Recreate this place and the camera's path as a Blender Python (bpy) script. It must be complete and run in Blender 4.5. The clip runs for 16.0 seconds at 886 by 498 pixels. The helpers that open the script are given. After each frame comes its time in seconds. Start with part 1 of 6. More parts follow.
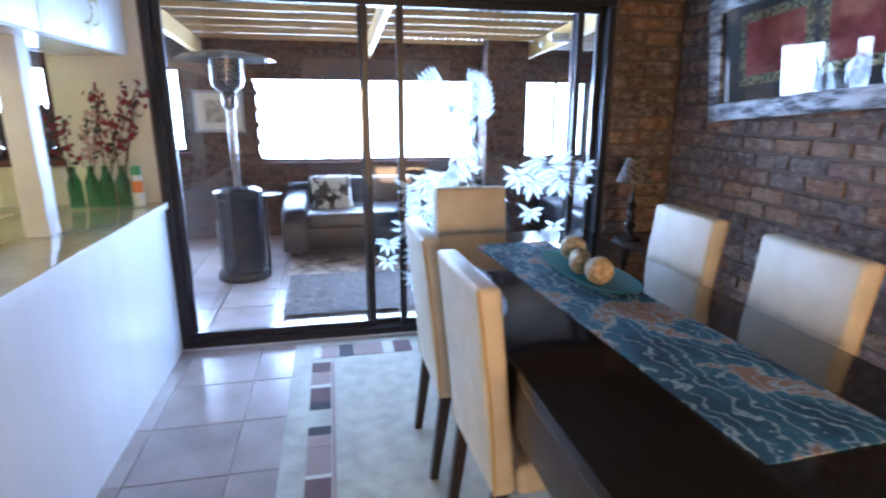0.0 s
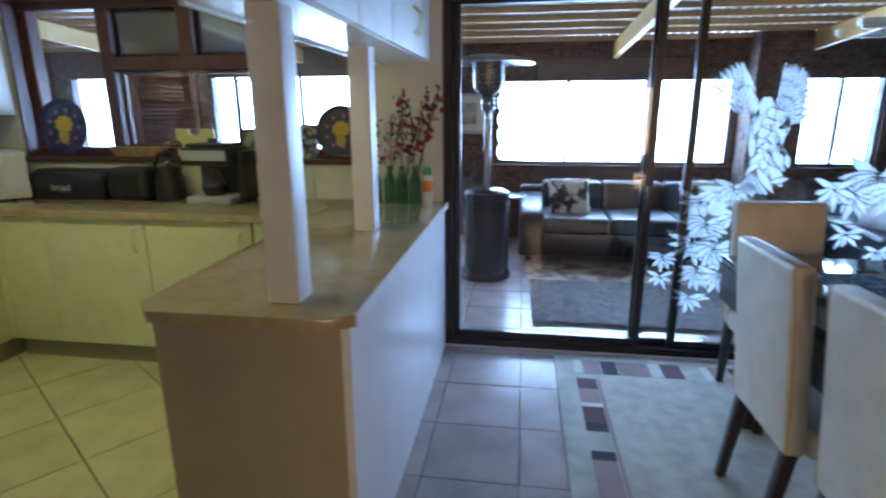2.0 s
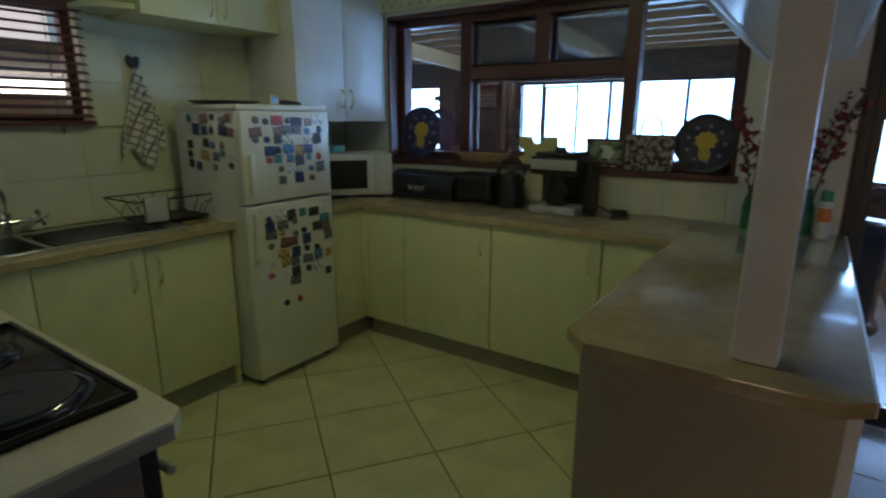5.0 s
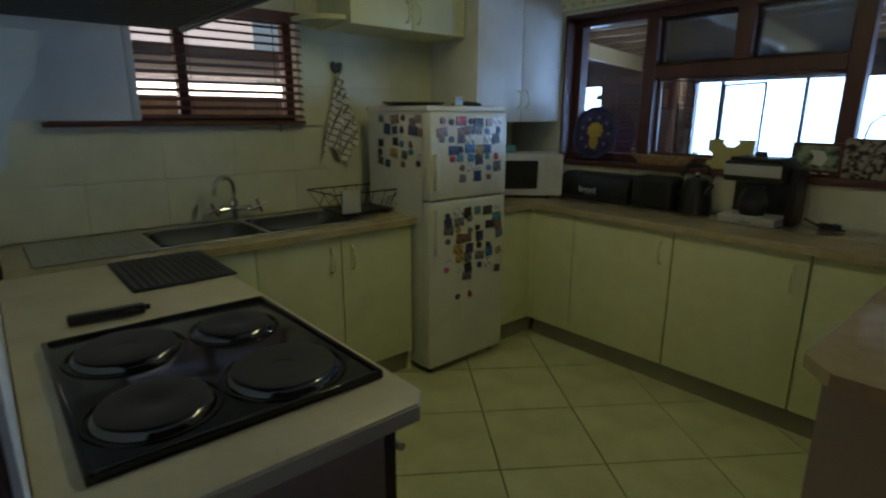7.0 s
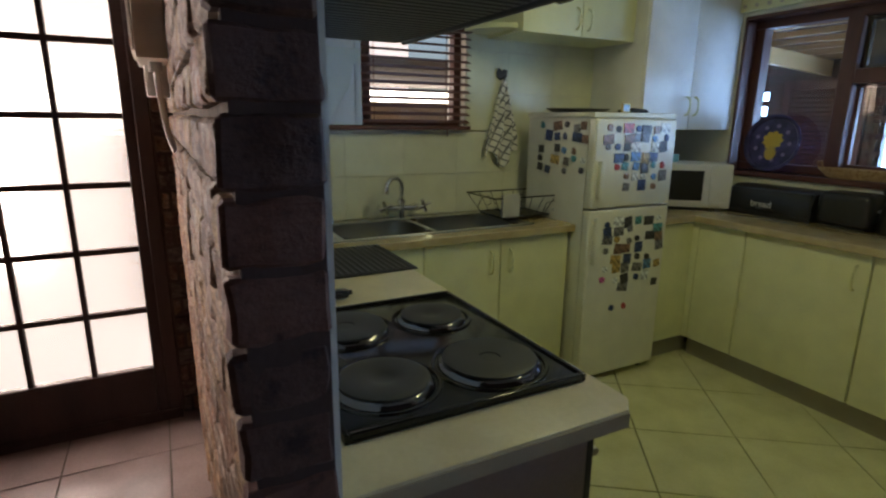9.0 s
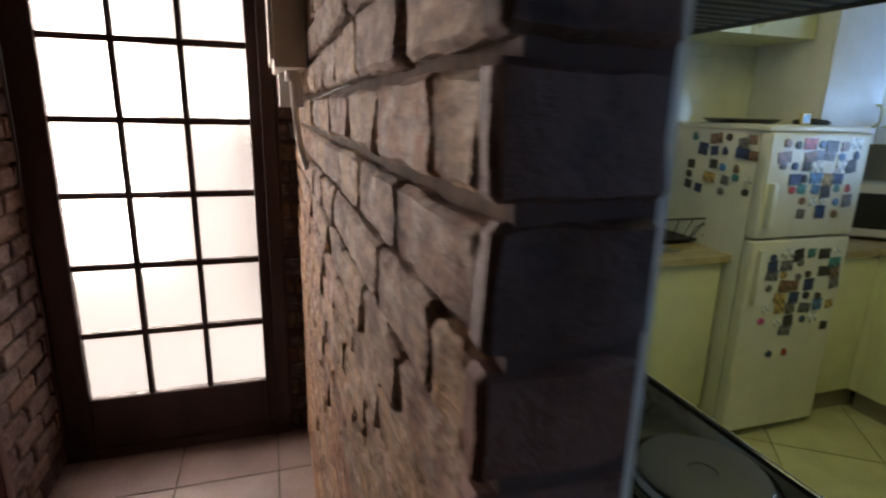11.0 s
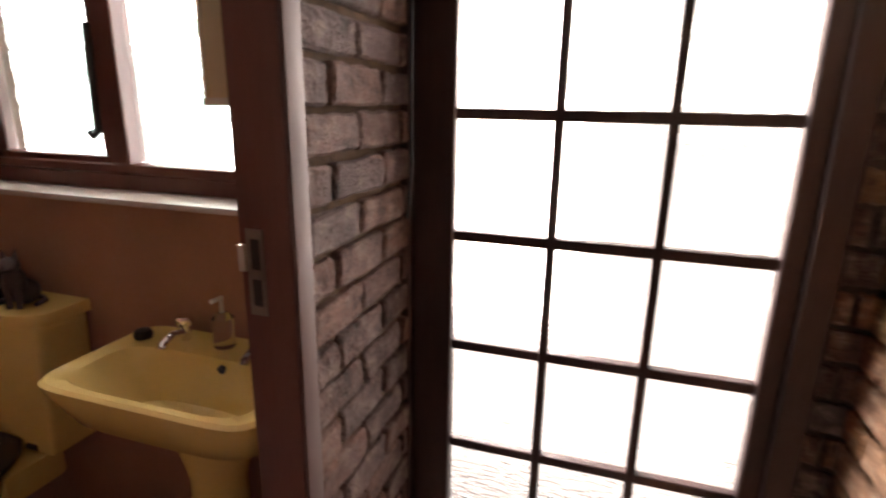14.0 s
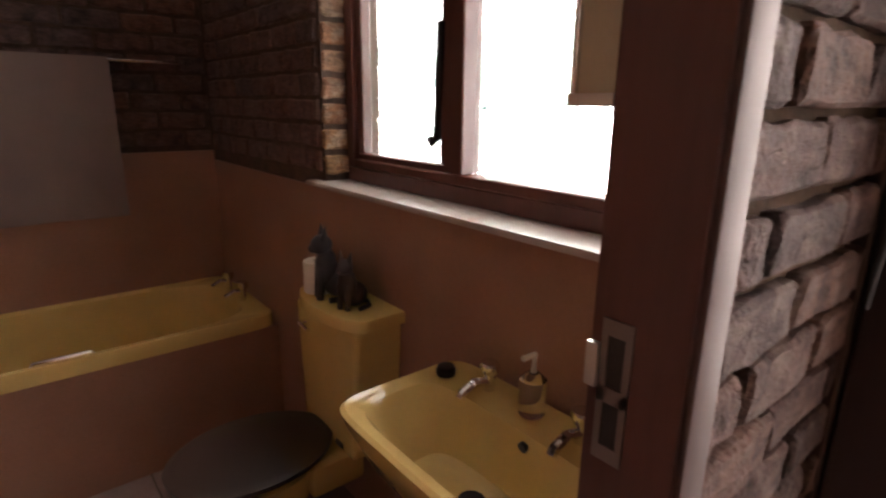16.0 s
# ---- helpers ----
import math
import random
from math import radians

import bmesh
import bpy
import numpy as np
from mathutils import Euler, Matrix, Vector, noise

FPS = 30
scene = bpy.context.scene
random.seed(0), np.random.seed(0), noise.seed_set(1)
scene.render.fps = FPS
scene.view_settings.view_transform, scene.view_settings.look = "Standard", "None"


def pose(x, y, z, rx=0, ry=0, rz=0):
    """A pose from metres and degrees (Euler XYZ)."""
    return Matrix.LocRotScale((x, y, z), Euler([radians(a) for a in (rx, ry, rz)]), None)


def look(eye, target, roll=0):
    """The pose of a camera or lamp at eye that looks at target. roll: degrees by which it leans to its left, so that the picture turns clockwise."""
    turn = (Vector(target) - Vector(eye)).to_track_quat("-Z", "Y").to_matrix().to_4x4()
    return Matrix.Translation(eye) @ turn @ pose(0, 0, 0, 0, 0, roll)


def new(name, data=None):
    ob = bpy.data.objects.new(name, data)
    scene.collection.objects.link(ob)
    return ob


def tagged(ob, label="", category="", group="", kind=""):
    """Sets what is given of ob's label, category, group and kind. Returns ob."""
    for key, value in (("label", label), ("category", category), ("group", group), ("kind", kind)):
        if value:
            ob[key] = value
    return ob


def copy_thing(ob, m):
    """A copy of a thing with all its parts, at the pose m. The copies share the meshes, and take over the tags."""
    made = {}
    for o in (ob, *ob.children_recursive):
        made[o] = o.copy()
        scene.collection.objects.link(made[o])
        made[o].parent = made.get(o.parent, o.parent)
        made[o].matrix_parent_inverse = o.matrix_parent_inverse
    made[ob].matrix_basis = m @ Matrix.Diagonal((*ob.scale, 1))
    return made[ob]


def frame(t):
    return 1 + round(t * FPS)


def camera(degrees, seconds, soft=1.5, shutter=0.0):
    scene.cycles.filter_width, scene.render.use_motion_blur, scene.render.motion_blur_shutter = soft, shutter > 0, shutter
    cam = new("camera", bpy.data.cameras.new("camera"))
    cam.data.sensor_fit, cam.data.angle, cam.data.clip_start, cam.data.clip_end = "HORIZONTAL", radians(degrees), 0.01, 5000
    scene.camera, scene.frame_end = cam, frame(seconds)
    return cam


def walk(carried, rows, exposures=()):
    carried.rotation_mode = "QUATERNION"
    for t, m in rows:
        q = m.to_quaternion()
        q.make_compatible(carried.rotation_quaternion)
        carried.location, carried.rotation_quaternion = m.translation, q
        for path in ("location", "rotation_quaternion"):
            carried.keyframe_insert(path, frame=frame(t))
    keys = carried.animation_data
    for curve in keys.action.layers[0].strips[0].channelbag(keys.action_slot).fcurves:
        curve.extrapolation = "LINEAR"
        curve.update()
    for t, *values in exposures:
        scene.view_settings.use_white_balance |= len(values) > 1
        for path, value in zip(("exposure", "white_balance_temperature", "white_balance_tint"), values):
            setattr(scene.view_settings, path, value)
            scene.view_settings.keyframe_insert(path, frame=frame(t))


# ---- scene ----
cam = camera(79.17, 16.0, soft=2.2, shutter=0.5)
PATH = [
    (0.0, pose(0.764, 0.428, 1.402, 75.387, -0.149, -11.660)),
    (0.5, pose(0.650, 0.458, 1.398, 75.426, -0.234, -7.074)),
    (0.7, pose(0.612, 0.470, 1.394, 75.355, -0.372, -5.900)),
    (1.0, pose(0.534, 0.500, 1.388, 75.541, -0.300, -2.331)),
    (1.5, pose(0.406, 0.548, 1.383, 75.605, -0.070, 2.148)),
    (2.0, pose(0.274, 0.580, 1.412, 75.484, 0.199, 8.234)),
    (2.5, pose(0.119, 0.583, 1.431, 75.407, 0.017, 12.236)),
    (3.0, pose(-0.043, 0.574, 1.434, 75.579, -0.241, 15.381)),
    (3.5, pose(-0.144, 0.558, 1.444, 75.601, -0.171, 18.699)),
    (4.0, pose(-0.239, 0.573, 1.437, 75.801, -0.452, 23.536)),
    (4.5, pose(-0.269, 0.602, 1.429, 76.125, -0.196, 29.101)),
    (5.0, pose(-0.301, 0.611, 1.426, 76.099, -0.113, 34.538)),
    (7.5, pose(-0.474, 0.408, 1.441, 76.211, -0.245, 52.729)),
    (8.0, pose(-0.491, 0.348, 1.446, 76.456, -0.412, 56.429)),
    (8.5, pose(-0.501, 0.307, 1.451, 76.089, -0.627, 59.452)),
    (9.0, pose(-0.524, 0.289, 1.438, 76.385, -0.671, 62.533)),
    (11.3, pose(-0.948, 0.201, 1.502, 75.263, -1.451, 74.443)),
    (11.5, pose(-1.027, 0.177, 1.501, 75.053, -1.390, 76.115)),
    (12.0, pose(-1.237, 0.100, 1.492, 74.953, -1.190, 81.015)),
    (12.5, pose(-1.472, 0.005, 1.493, 74.846, -1.443, 84.921)),
    (13.0, pose(-1.706, -0.063, 1.489, 74.699, -1.311, 89.575)),
    (13.5, pose(-1.871, -0.108, 1.477, 74.745, -1.081, 98.365)),
    (14.0, pose(-2.002, -0.185, 1.460, 74.696, -0.963, 107.813)),
    (14.5, pose(-2.122, -0.279, 1.455, 74.684, -0.708, 116.400)),
    (15.0, pose(-2.216, -0.380, 1.454, 74.870, -0.631, 125.470)),
    (15.5, pose(-2.278, -0.444, 1.450, 74.753, -0.490, 133.515)),
    (15.7, pose(-2.283, -0.459, 1.449, 74.838, -0.606, 136.654)),
    (16.0, pose(-2.287, -0.476, 1.448, 74.994, -0.765, 140.550)),
]
EXPOSURES = [
    (0.0, 1.52, 6900, 19), (1.0, 1.4, 6900, 17), (1.5, 1.1, 6800, 15), (2.0, 0.6, 6700, 14), (2.5, 0.05, 6500, 12), (3.0, -0.3, 6350, 11), (3.5, -0.66, 6200, 10),
    (4.0, -0.98, 6050, 9), (4.5, -1.0, 6150, 9), (5.0, -0.72, 6300, 10), (7.5, -0.85, 6650, 14), (8.5, -0.25, 6700, 14), (9.0, -0.05, 6750, 14), (9.6, -0.1, 6650, 11), (11.3, 0.0, 6600, 11),
    (12.0, 0.8, 6700, 12), (12.5, 1.2, 6600, 11), (13.0, 1.25, 6550, 10), (13.5, 1.15, 6500, 10), (14.0, 0.75, 6450, 10), (14.5, -0.75, 6400, 10), (15.0, -1.15, 6350, 10), (15.5, -1.1, 6300, 10), (16.0, 0.5, 6450, 13),
]
walk(cam, PATH, EXPOSURES)

# ---------------------------------------------------------------- world and lights
world = bpy.data.worlds.new("world")
scene.world = world
world.use_nodes = True
wn = world.node_tree.nodes
sky = wn.new("ShaderNodeTexSky")
sky.sky_type = "NISHITA"
sky.sun_disc = False
sky.sun_elevation = radians(50)
sky.sun_rotation = radians(200)
wn["Background"].inputs["Strength"].default_value = 0.1
world.node_tree.links.new(sky.outputs["Color"], wn["Background"].inputs["Color"])


def window_light(name, place, target, width, height, watts, colour, spread=180):
    """Daylight of an opening: an area lamp just outside its glass. Also used for added lamps."""
    data = bpy.data.lights.new(name, "AREA")
    data.shape, data.size, data.size_y = "RECTANGLE", width, height
    data.energy, data.color, data.spread = watts, colour, radians(spread)
    ob = new(name, data)
    ob.matrix_world = look(place, target)
    return ob


DAY = (0.42, 0.74, 1.28)
WARM = (1.0, 0.68, 0.38)
window_light("daylight_patio_east", (1.3, 6.98, 1.45), (1.3, 0, 0.9), 3.2, 1.6, 330, DAY)
window_light("daylight_patio_side", (3.6, 6.98, 1.45), (3.6, 0, 0.9), 1.2, 1.6, 85, DAY)
window_light("daylight_patio_west", (-2.2, 6.98, 1.45), (-2.2, 0, 0.9), 3.6, 1.6, 250, DAY)
window_light("daylight_patio_end", (-4.9, 6.98, 1.45), (-4.9, 0, 0.9), 0.9, 1.4, 50, DAY)
window_light("daylight_back_door", (-4.45, -1.9, 1.5), (-3.0, 0.2, 1.1), 0.8, 2.4, 42, (1.0, 0.78, 0.58))
window_light("daylight_bathroom", (-3.75, -1.6, 1.7), (0, -1.6, 1.3), 2.6, 2.0, 290, (1.0, 0.85, 0.79))
window_light("daylight_sink", (-5.2, 1.3, 1.62), (0, 1.3, 1.6), 3.4, 0.16, 14, (1.0, 0.93, 0.82))
# light of an assumed ceiling tube, added to brighten the kitchen
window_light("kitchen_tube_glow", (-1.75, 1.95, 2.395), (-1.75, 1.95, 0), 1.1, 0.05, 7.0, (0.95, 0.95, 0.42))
# added warm lamp for an unseen source that tints the chair sides
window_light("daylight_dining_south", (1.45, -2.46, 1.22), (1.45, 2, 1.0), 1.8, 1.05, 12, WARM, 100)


# ---------------------------------------------------------------- materials
def material(name):
    m = bpy.data.materials.new(name)
    m.use_nodes = True
    return m, m.node_tree.nodes, m.node_tree.links, m.node_tree.nodes["Principled BSDF"]


def surface(name, a, b, rough=0.5, metal=0.0, scale=8.0, bump=0.1, fine=90.0, coat=0.0, spread=0.12, stretch=(1, 1, 1), by_object=0.0):
    """Two-tone procedural surface: broad stains between a and b, fine grain, bump."""
    m, n, l, bsdf = material(name)
    tc = n.new("ShaderNodeTexCoord")
    mp = n.new("ShaderNodeMapping")
    mp.inputs["Scale"].default_value = stretch
    l.new(tc.outputs["Object"], mp.inputs["Vector"])
    big = n.new("ShaderNodeTexNoise")
    big.inputs["Scale"].default_value = scale
    big.inputs["Detail"].default_value = 6
    small = n.new("ShaderNodeTexNoise")
    small.inputs["Scale"].default_value = fine
    small.inputs["Detail"].default_value = 4
    l.new(mp.outputs["Vector"], big.inputs["Vector"])
    l.new(mp.outputs["Vector"], small.inputs["Vector"])
    mix = n.new("ShaderNodeMath")
    mix.operation = "MULTIPLY_ADD"
    mix.inputs[1].default_value = 0.3
    l.new(small.outputs["Fac"], mix.inputs[0])
    l.new(big.outputs["Fac"], mix.inputs[2])
    ramp = n.new("ShaderNodeValToRGB")
    ramp.color_ramp.elements[0].position = 0.65 - spread * 1.4
    ramp.color_ramp.elements[1].position = 0.65 + spread * 1.4
    ramp.color_ramp.elements[0].color = (*a, 1)
    ramp.color_ramp.elements[1].color = (*b, 1)
    l.new(mix.outputs["Value"], ramp.inputs["Fac"])
    out = ramp.outputs["Color"]
    if by_object:
        info = n.new("ShaderNodeObjectInfo")
        hsv = n.new("ShaderNodeHueSaturation")
        rng = n.new("ShaderNodeMapRange")
        rng.inputs["To Min"].default_value = 1 - by_object
        rng.inputs["To Max"].default_value = 1 + by_object
        l.new(info.outputs["Random"], rng.inputs["Value"])
        l.new(rng.outputs["Result"], hsv.inputs["Value"])
        l.new(out, hsv.inputs["Color"])
        out = hsv.outputs["Color"]
    l.new(out, bsdf.inputs["Base Color"])
    bsdf.inputs["Roughness"].default_value = rough
    bsdf.inputs["Metallic"].default_value = metal
    bsdf.inputs["Coat Weight"].default_value = coat
    if bump:
        bp = n.new("ShaderNodeBump")
        bp.inputs["Strength"].default_value = bump
        bp.inputs["Distance"].default_value = 0.004
        l.new(mix.outputs["Value"], bp.inputs["Height"])
        l.new(bp.outputs["Normal"], bsdf.inputs["Normal"])
    return m


def brick_surface(name, colours, island=False, worn=(0.42, 0.36, 0.32), dirt=0.5, relief=1.0, grain=19, pits=0.3, grime=0.8):
    """Clinker bricks: each one takes its own tone, with pale lime wear and soot in patches."""
    m, n, l, bsdf = material(name)
    if island:
        rand = n.new("ShaderNodeNewGeometry").outputs["Random Per Island"]
    else:
        rand = n.new("ShaderNodeObjectInfo").outputs["Random"]
    ramp = n.new("ShaderNodeValToRGB")
    ramp.color_ramp.interpolation = "CONSTANT"
    els = ramp.color_ramp.elements
    while len(els) < len(colours):
        els.new(0.5)
    for i, c in enumerate(colours):
        els[i].position = i / len(colours)
        els[i].color = (*c, 1)
    l.new(rand, ramp.inputs["Fac"])
    geo = n.new("ShaderNodeNewGeometry")
    big = n.new("ShaderNodeTexNoise")
    big.inputs["Scale"].default_value = grain
    big.inputs["Detail"].default_value = 7
    big.inputs["Roughness"].default_value = 0.65
    fine = n.new("ShaderNodeTexNoise")
    fine.inputs["Scale"].default_value = 120
    fine.inputs["Detail"].default_value = 4
    l.new(geo.outputs["Position"], big.inputs["Vector"])
    l.new(geo.outputs["Position"], fine.inputs["Vector"])
    wear = n.new("ShaderNodeValToRGB")
    wear.color_ramp.elements[0].position = 0.50
    wear.color_ramp.elements[1].position = 0.62
    l.new(big.outputs["Fac"], wear.inputs["Fac"])
    soot = n.new("ShaderNodeValToRGB")
    soot.color_ramp.elements[0].position = 0.34
    soot.color_ramp.elements[1].position = 0.47
    soot.color_ramp.elements[0].color = (0.24, 0.22, 0.22, 1)
    soot.color_ramp.elements[1].color = (1, 1, 1, 1)
    l.new(big.outputs["Fac"], soot.inputs["Fac"])
    m1 = n.new("ShaderNodeMix")
    m1.data_type = "RGBA"
    f = n.new("ShaderNodeMath")
    f.operation = "MULTIPLY"
    f.inputs[1].default_value = dirt
    l.new(wear.outputs["Color"], f.inputs[0])
    l.new(f.outputs["Value"], m1.inputs["Factor"])
    l.new(ramp.outputs["Color"], m1.inputs[6])
    m1.inputs[7].default_value = (*worn, 1)
    m2 = n.new("ShaderNodeMix")
    m2.data_type = "RGBA"
    m2.blend_type = "MULTIPLY"
    m2.inputs["Factor"].default_value = grime
    l.new(m1.outputs[2], m2.inputs[6])
    l.new(soot.outputs["Color"], m2.inputs[7])
    streak = n.new("ShaderNodeTexNoise")
    streak.inputs["Scale"].default_value = 48
    streak.inputs["Detail"].default_value = 6
    streak.inputs["Roughness"].default_value = 0.7
    squash = n.new("ShaderNodeMapping")
    squash.inputs["Scale"].default_value = (0.45, 0.45, 1.5)
    l.new(geo.outputs["Position"], squash.inputs["Vector"])
    l.new(squash.outputs["Vector"], streak.inputs["Vector"])
    pit = n.new("ShaderNodeValToRGB")
    pit.color_ramp.elements[0].position = 0.40
    pit.color_ramp.elements[1].position = 0.60
    pit.color_ramp.elements[0].color = (1 - pits, 1 - pits, 1 - pits, 1)
    pit.color_ramp.elements[1].color = (1 + pits * .35, 1 + pits * .35, 1 + pits * .35, 1)
    l.new(streak.outputs["Fac"], pit.inputs["Fac"])
    m3 = n.new("ShaderNodeMix")
    m3.data_type = "RGBA"
    m3.blend_type = "MULTIPLY"
    m3.inputs["Factor"].default_value = 1.0
    l.new(m2.outputs[2], m3.inputs[6])
    l.new(pit.outputs["Color"], m3.inputs[7])
    l.new(m3.outputs[2], bsdf.inputs["Base Color"])
    bsdf.inputs["Roughness"].default_value = 0.72
    bp = n.new("ShaderNodeBump")
    bp.inputs["Strength"].default_value = relief
    bp.inputs["Distance"].default_value = 0.012
    add = n.new("ShaderNodeMath")
    add.operation = "MULTIPLY_ADD"
    add.inputs[1].default_value = 0.6
    l.new(fine.outputs["Fac"], add.inputs[0])
    l.new(big.outputs["Fac"], add.inputs[2])
    add2 = n.new("ShaderNodeMath")
    add2.operation = "MULTIPLY_ADD"
    add2.inputs[1].default_value = 0.7
    l.new(streak.outputs["Fac"], add2.inputs[0])
    l.new(add.outputs["Value"], add2.inputs[2])
    l.new(add2.outputs["Value"], bp.inputs["Height"])
    l.new(bp.outputs["Normal"], bsdf.inputs["Normal"])
    return m


def glass(name, rough=0.0, tint=(1, 1, 1), wavy=0.0):
    m, n, l, bsdf = material(name)
    bsdf.inputs["Base Color"].default_value = (*tint, 1)
    bsdf.inputs["Roughness"].default_value = rough
    bsdf.inputs["Transmission Weight"].default_value = 1.0
    bsdf.inputs["IOR"].default_value = 1.45
    if wavy:
        geo = n.new("ShaderNodeNewGeometry")
        nz = n.new("ShaderNodeTexNoise")
        nz.inputs["Scale"].default_value = 60
        flat = n.new("ShaderNodeMapping")
        flat.inputs["Scale"].default_value = (1, .35, 1.6)
        l.new(geo.outputs["Position"], flat.inputs["Vector"])
        l.new(flat.outputs["Vector"], nz.inputs["Vector"])
        bp = n.new("ShaderNodeBump")
        bp.inputs["Strength"].default_value = wavy
        bp.inputs["Distance"].default_value = 0.004
        l.new(nz.outputs["Fac"], bp.inputs["Height"])
        l.new(bp.outputs["Normal"], bsdf.inputs["Normal"])
    return m


def emitter(name, colour, strength):
    m, n, l, bsdf = material(name)
    bsdf.inputs["Base Color"].default_value = (*colour, 1)
    bsdf.inputs["Emission Color"].default_value = (*colour, 1)
    bsdf.inputs["Emission Strength"].default_value = strength
    return m


def plain(name, c, rough=0.5, metal=0.0, **kw):
    return surface(name, tuple(x * 0.95 for x in c), tuple(min(1, x * 1.04) for x in c), rough, metal, **kw)


BRICK = brick_surface("clinker_brick", [(.20, .115, .085), (.15, .095, .08), (.27, .15, .09), (.17, .14, .135), (.23, .14, .11), (.12, .085, .078), (.30, .19, .12), (.19, .15, .14)])
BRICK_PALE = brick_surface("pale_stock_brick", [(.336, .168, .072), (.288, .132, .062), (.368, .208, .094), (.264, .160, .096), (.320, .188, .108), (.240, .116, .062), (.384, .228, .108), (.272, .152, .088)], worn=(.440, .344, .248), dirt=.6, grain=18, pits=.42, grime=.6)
# brick for the wall's end face, its shade put into darker tones
BRICK_DARK = brick_surface("shaded_end_brick", [(.13, .052, .034), (.09, .042, .030), (.16, .066, .042), (.10, .046, .032), (.08, .038, .028)], worn=(.15, .08, .06), dirt=.3, relief=.35, pits=.15)
# mauve hue is the brick's own; its tone is darkened to carry the wall's shade
BRICK_MAUVE = brick_surface("shaded_mauve_brick", [(.15, .078, .060), (.125, .066, .053), (.18, .092, .066), (.105, .060, .052), (.155, .085, .068), (.13, .075, .066)], worn=(.24, .17, .145), dirt=.6)
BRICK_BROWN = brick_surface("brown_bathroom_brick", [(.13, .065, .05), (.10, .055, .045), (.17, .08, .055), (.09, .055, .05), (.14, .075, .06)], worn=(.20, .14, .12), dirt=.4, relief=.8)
MORTAR_BROWN = surface("dark_brown_mortar", (.055, .035, .026), (.10, .062, .045), .95, scale=22, bump=.8, fine=120)
BRICK_STUFF = brick_surface("clinker_brick_far", [(.13, .062, .047), (.095, .053, .045), (.17, .085, .055), (.11, .078, .072), (.14, .077, .06)], island=True, worn=(.25, .20, .18))
MORTAR_TAN = surface("tan_lime_mortar", (.06, .034, .019), (.115, .068, .038), .95, scale=24, bump=1.0, fine=130, spread=.1)
MORTAR = plain("grey_brown_mortar", (.13, .10, .08), .9, bump=.5, fine=60)
PLASTER = plain("white_plaster", (.72, .72, .63), .6, bump=.05)
CEILING = plain("white_ceiling_board", (.78, .77, .73), .7, bump=.03)
TILE_WALL = plain("glazed_white_wall_tile", (.70, .71, .54), .22, bump=.03, by_object=.03)
GROUT = plain("pale_grout", (.50, .48, .40), .9, bump=.2)
TILE_CREAM = surface("cream_floor_tile", (.53, .53, .29), (.66, .66, .38), .26, scale=5, bump=.04, by_object=.05)
TILE_CLAY = surface("clay_brown_floor_tile", (.26, .205, .19), (.36, .285, .265), .22, scale=4, bump=.06, by_object=.08)
GROUT_DARK = plain("dark_floor_grout", (.13, .11, .09), .9, bump=.2)
MELAMINE = plain("cream_melamine", (.70, .71, .43), .34, bump=.01)
CABINET_WHITE = plain("white_cabinet_board", (.76, .76, .73), .35, bump=.01)
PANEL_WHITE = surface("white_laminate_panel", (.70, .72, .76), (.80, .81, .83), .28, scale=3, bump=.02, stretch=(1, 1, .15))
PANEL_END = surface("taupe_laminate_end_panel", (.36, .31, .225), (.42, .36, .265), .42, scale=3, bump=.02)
COUNTER = surface("beige_laminate_worktop", (.38, .30, .17), (.47, .385, .225), .16, scale=14, bump=.02, coat=.5)
COUNTER_EDGE = plain("tan_worktop_edge", (.40, .33, .22), .35)
COUNTER_PALE = surface("worn_pale_worktop", (.60, .53, .34), (.72, .65, .45), .3, scale=7, bump=.04)
PLINTH = plain("olive_grey_plinth", (.30, .28, .20), .5)
POST_WHITE = plain("white_painted_post", (.76, .75, .73), .4, bump=.03)
MAHOGANY = surface("dark_mahogany", (.075, .028, .022), (.13, .05, .038), .38, scale=6, bump=.12, stretch=(1, 1, .12))
DARK_WOOD = surface("near_black_stained_wood", (.022, .016, .013), (.045, .032, .025), .3, scale=7, bump=.08, stretch=(1, 1, .2))
DOOR_WOOD = surface("dark_plum_stained_door_wood", (.030, .014, .014), (.055, .027, .025), .5, scale=6, bump=.08, stretch=(1, 1, .15))
GLOSS_BLACK = plain("glossy_black_lacquer", (.014, .012, .012), .07, bump=.0)
ALUMINIUM = plain("dark_bronze_aluminium", (.022, .022, .026), .35, metal=.3, bump=.0)
LEATHER = surface("ivory_leatherette", (.54, .47, .35), (.63, .56, .44), .42, scale=9, bump=.12, fine=220)
PIPING = plain("tan_leather_edge", (.50, .33, .15), .5)
STEEL = plain("brushed_steel", (.55, .55, .53), .3, metal=1.0, bump=.02)
CHROME = plain("chrome", (.82, .82, .82), .08, metal=1.0, bump=.0)
BLACK_PLASTIC = plain("black_plastic", (.018, .018, .02), .3, bump=.0)
BLACK_ENAMEL = plain("black_hob_enamel", (.012, .012, .013), .12, bump=.0)
CAST_IRON = plain("dark_cast_iron_plate", (.05, .052, .055), .5, metal=.4, bump=.05)
FRIDGE_WHITE = plain("aged_white_enamel", (.72, .71, .60), .3, bump=.02)
WHITE_PLASTIC = plain("white_plastic", (.72, .72, .70), .35, bump=.0)
PINE = surface("varnished_pine_beam", (.50, .28, .09), (.66, .42, .16), .5, scale=5, bump=.15, stretch=(1, .1, 1))
ROOF_SHEET = plain("brown_roof_sheet", (.10, .055, .045), .6, bump=.1)
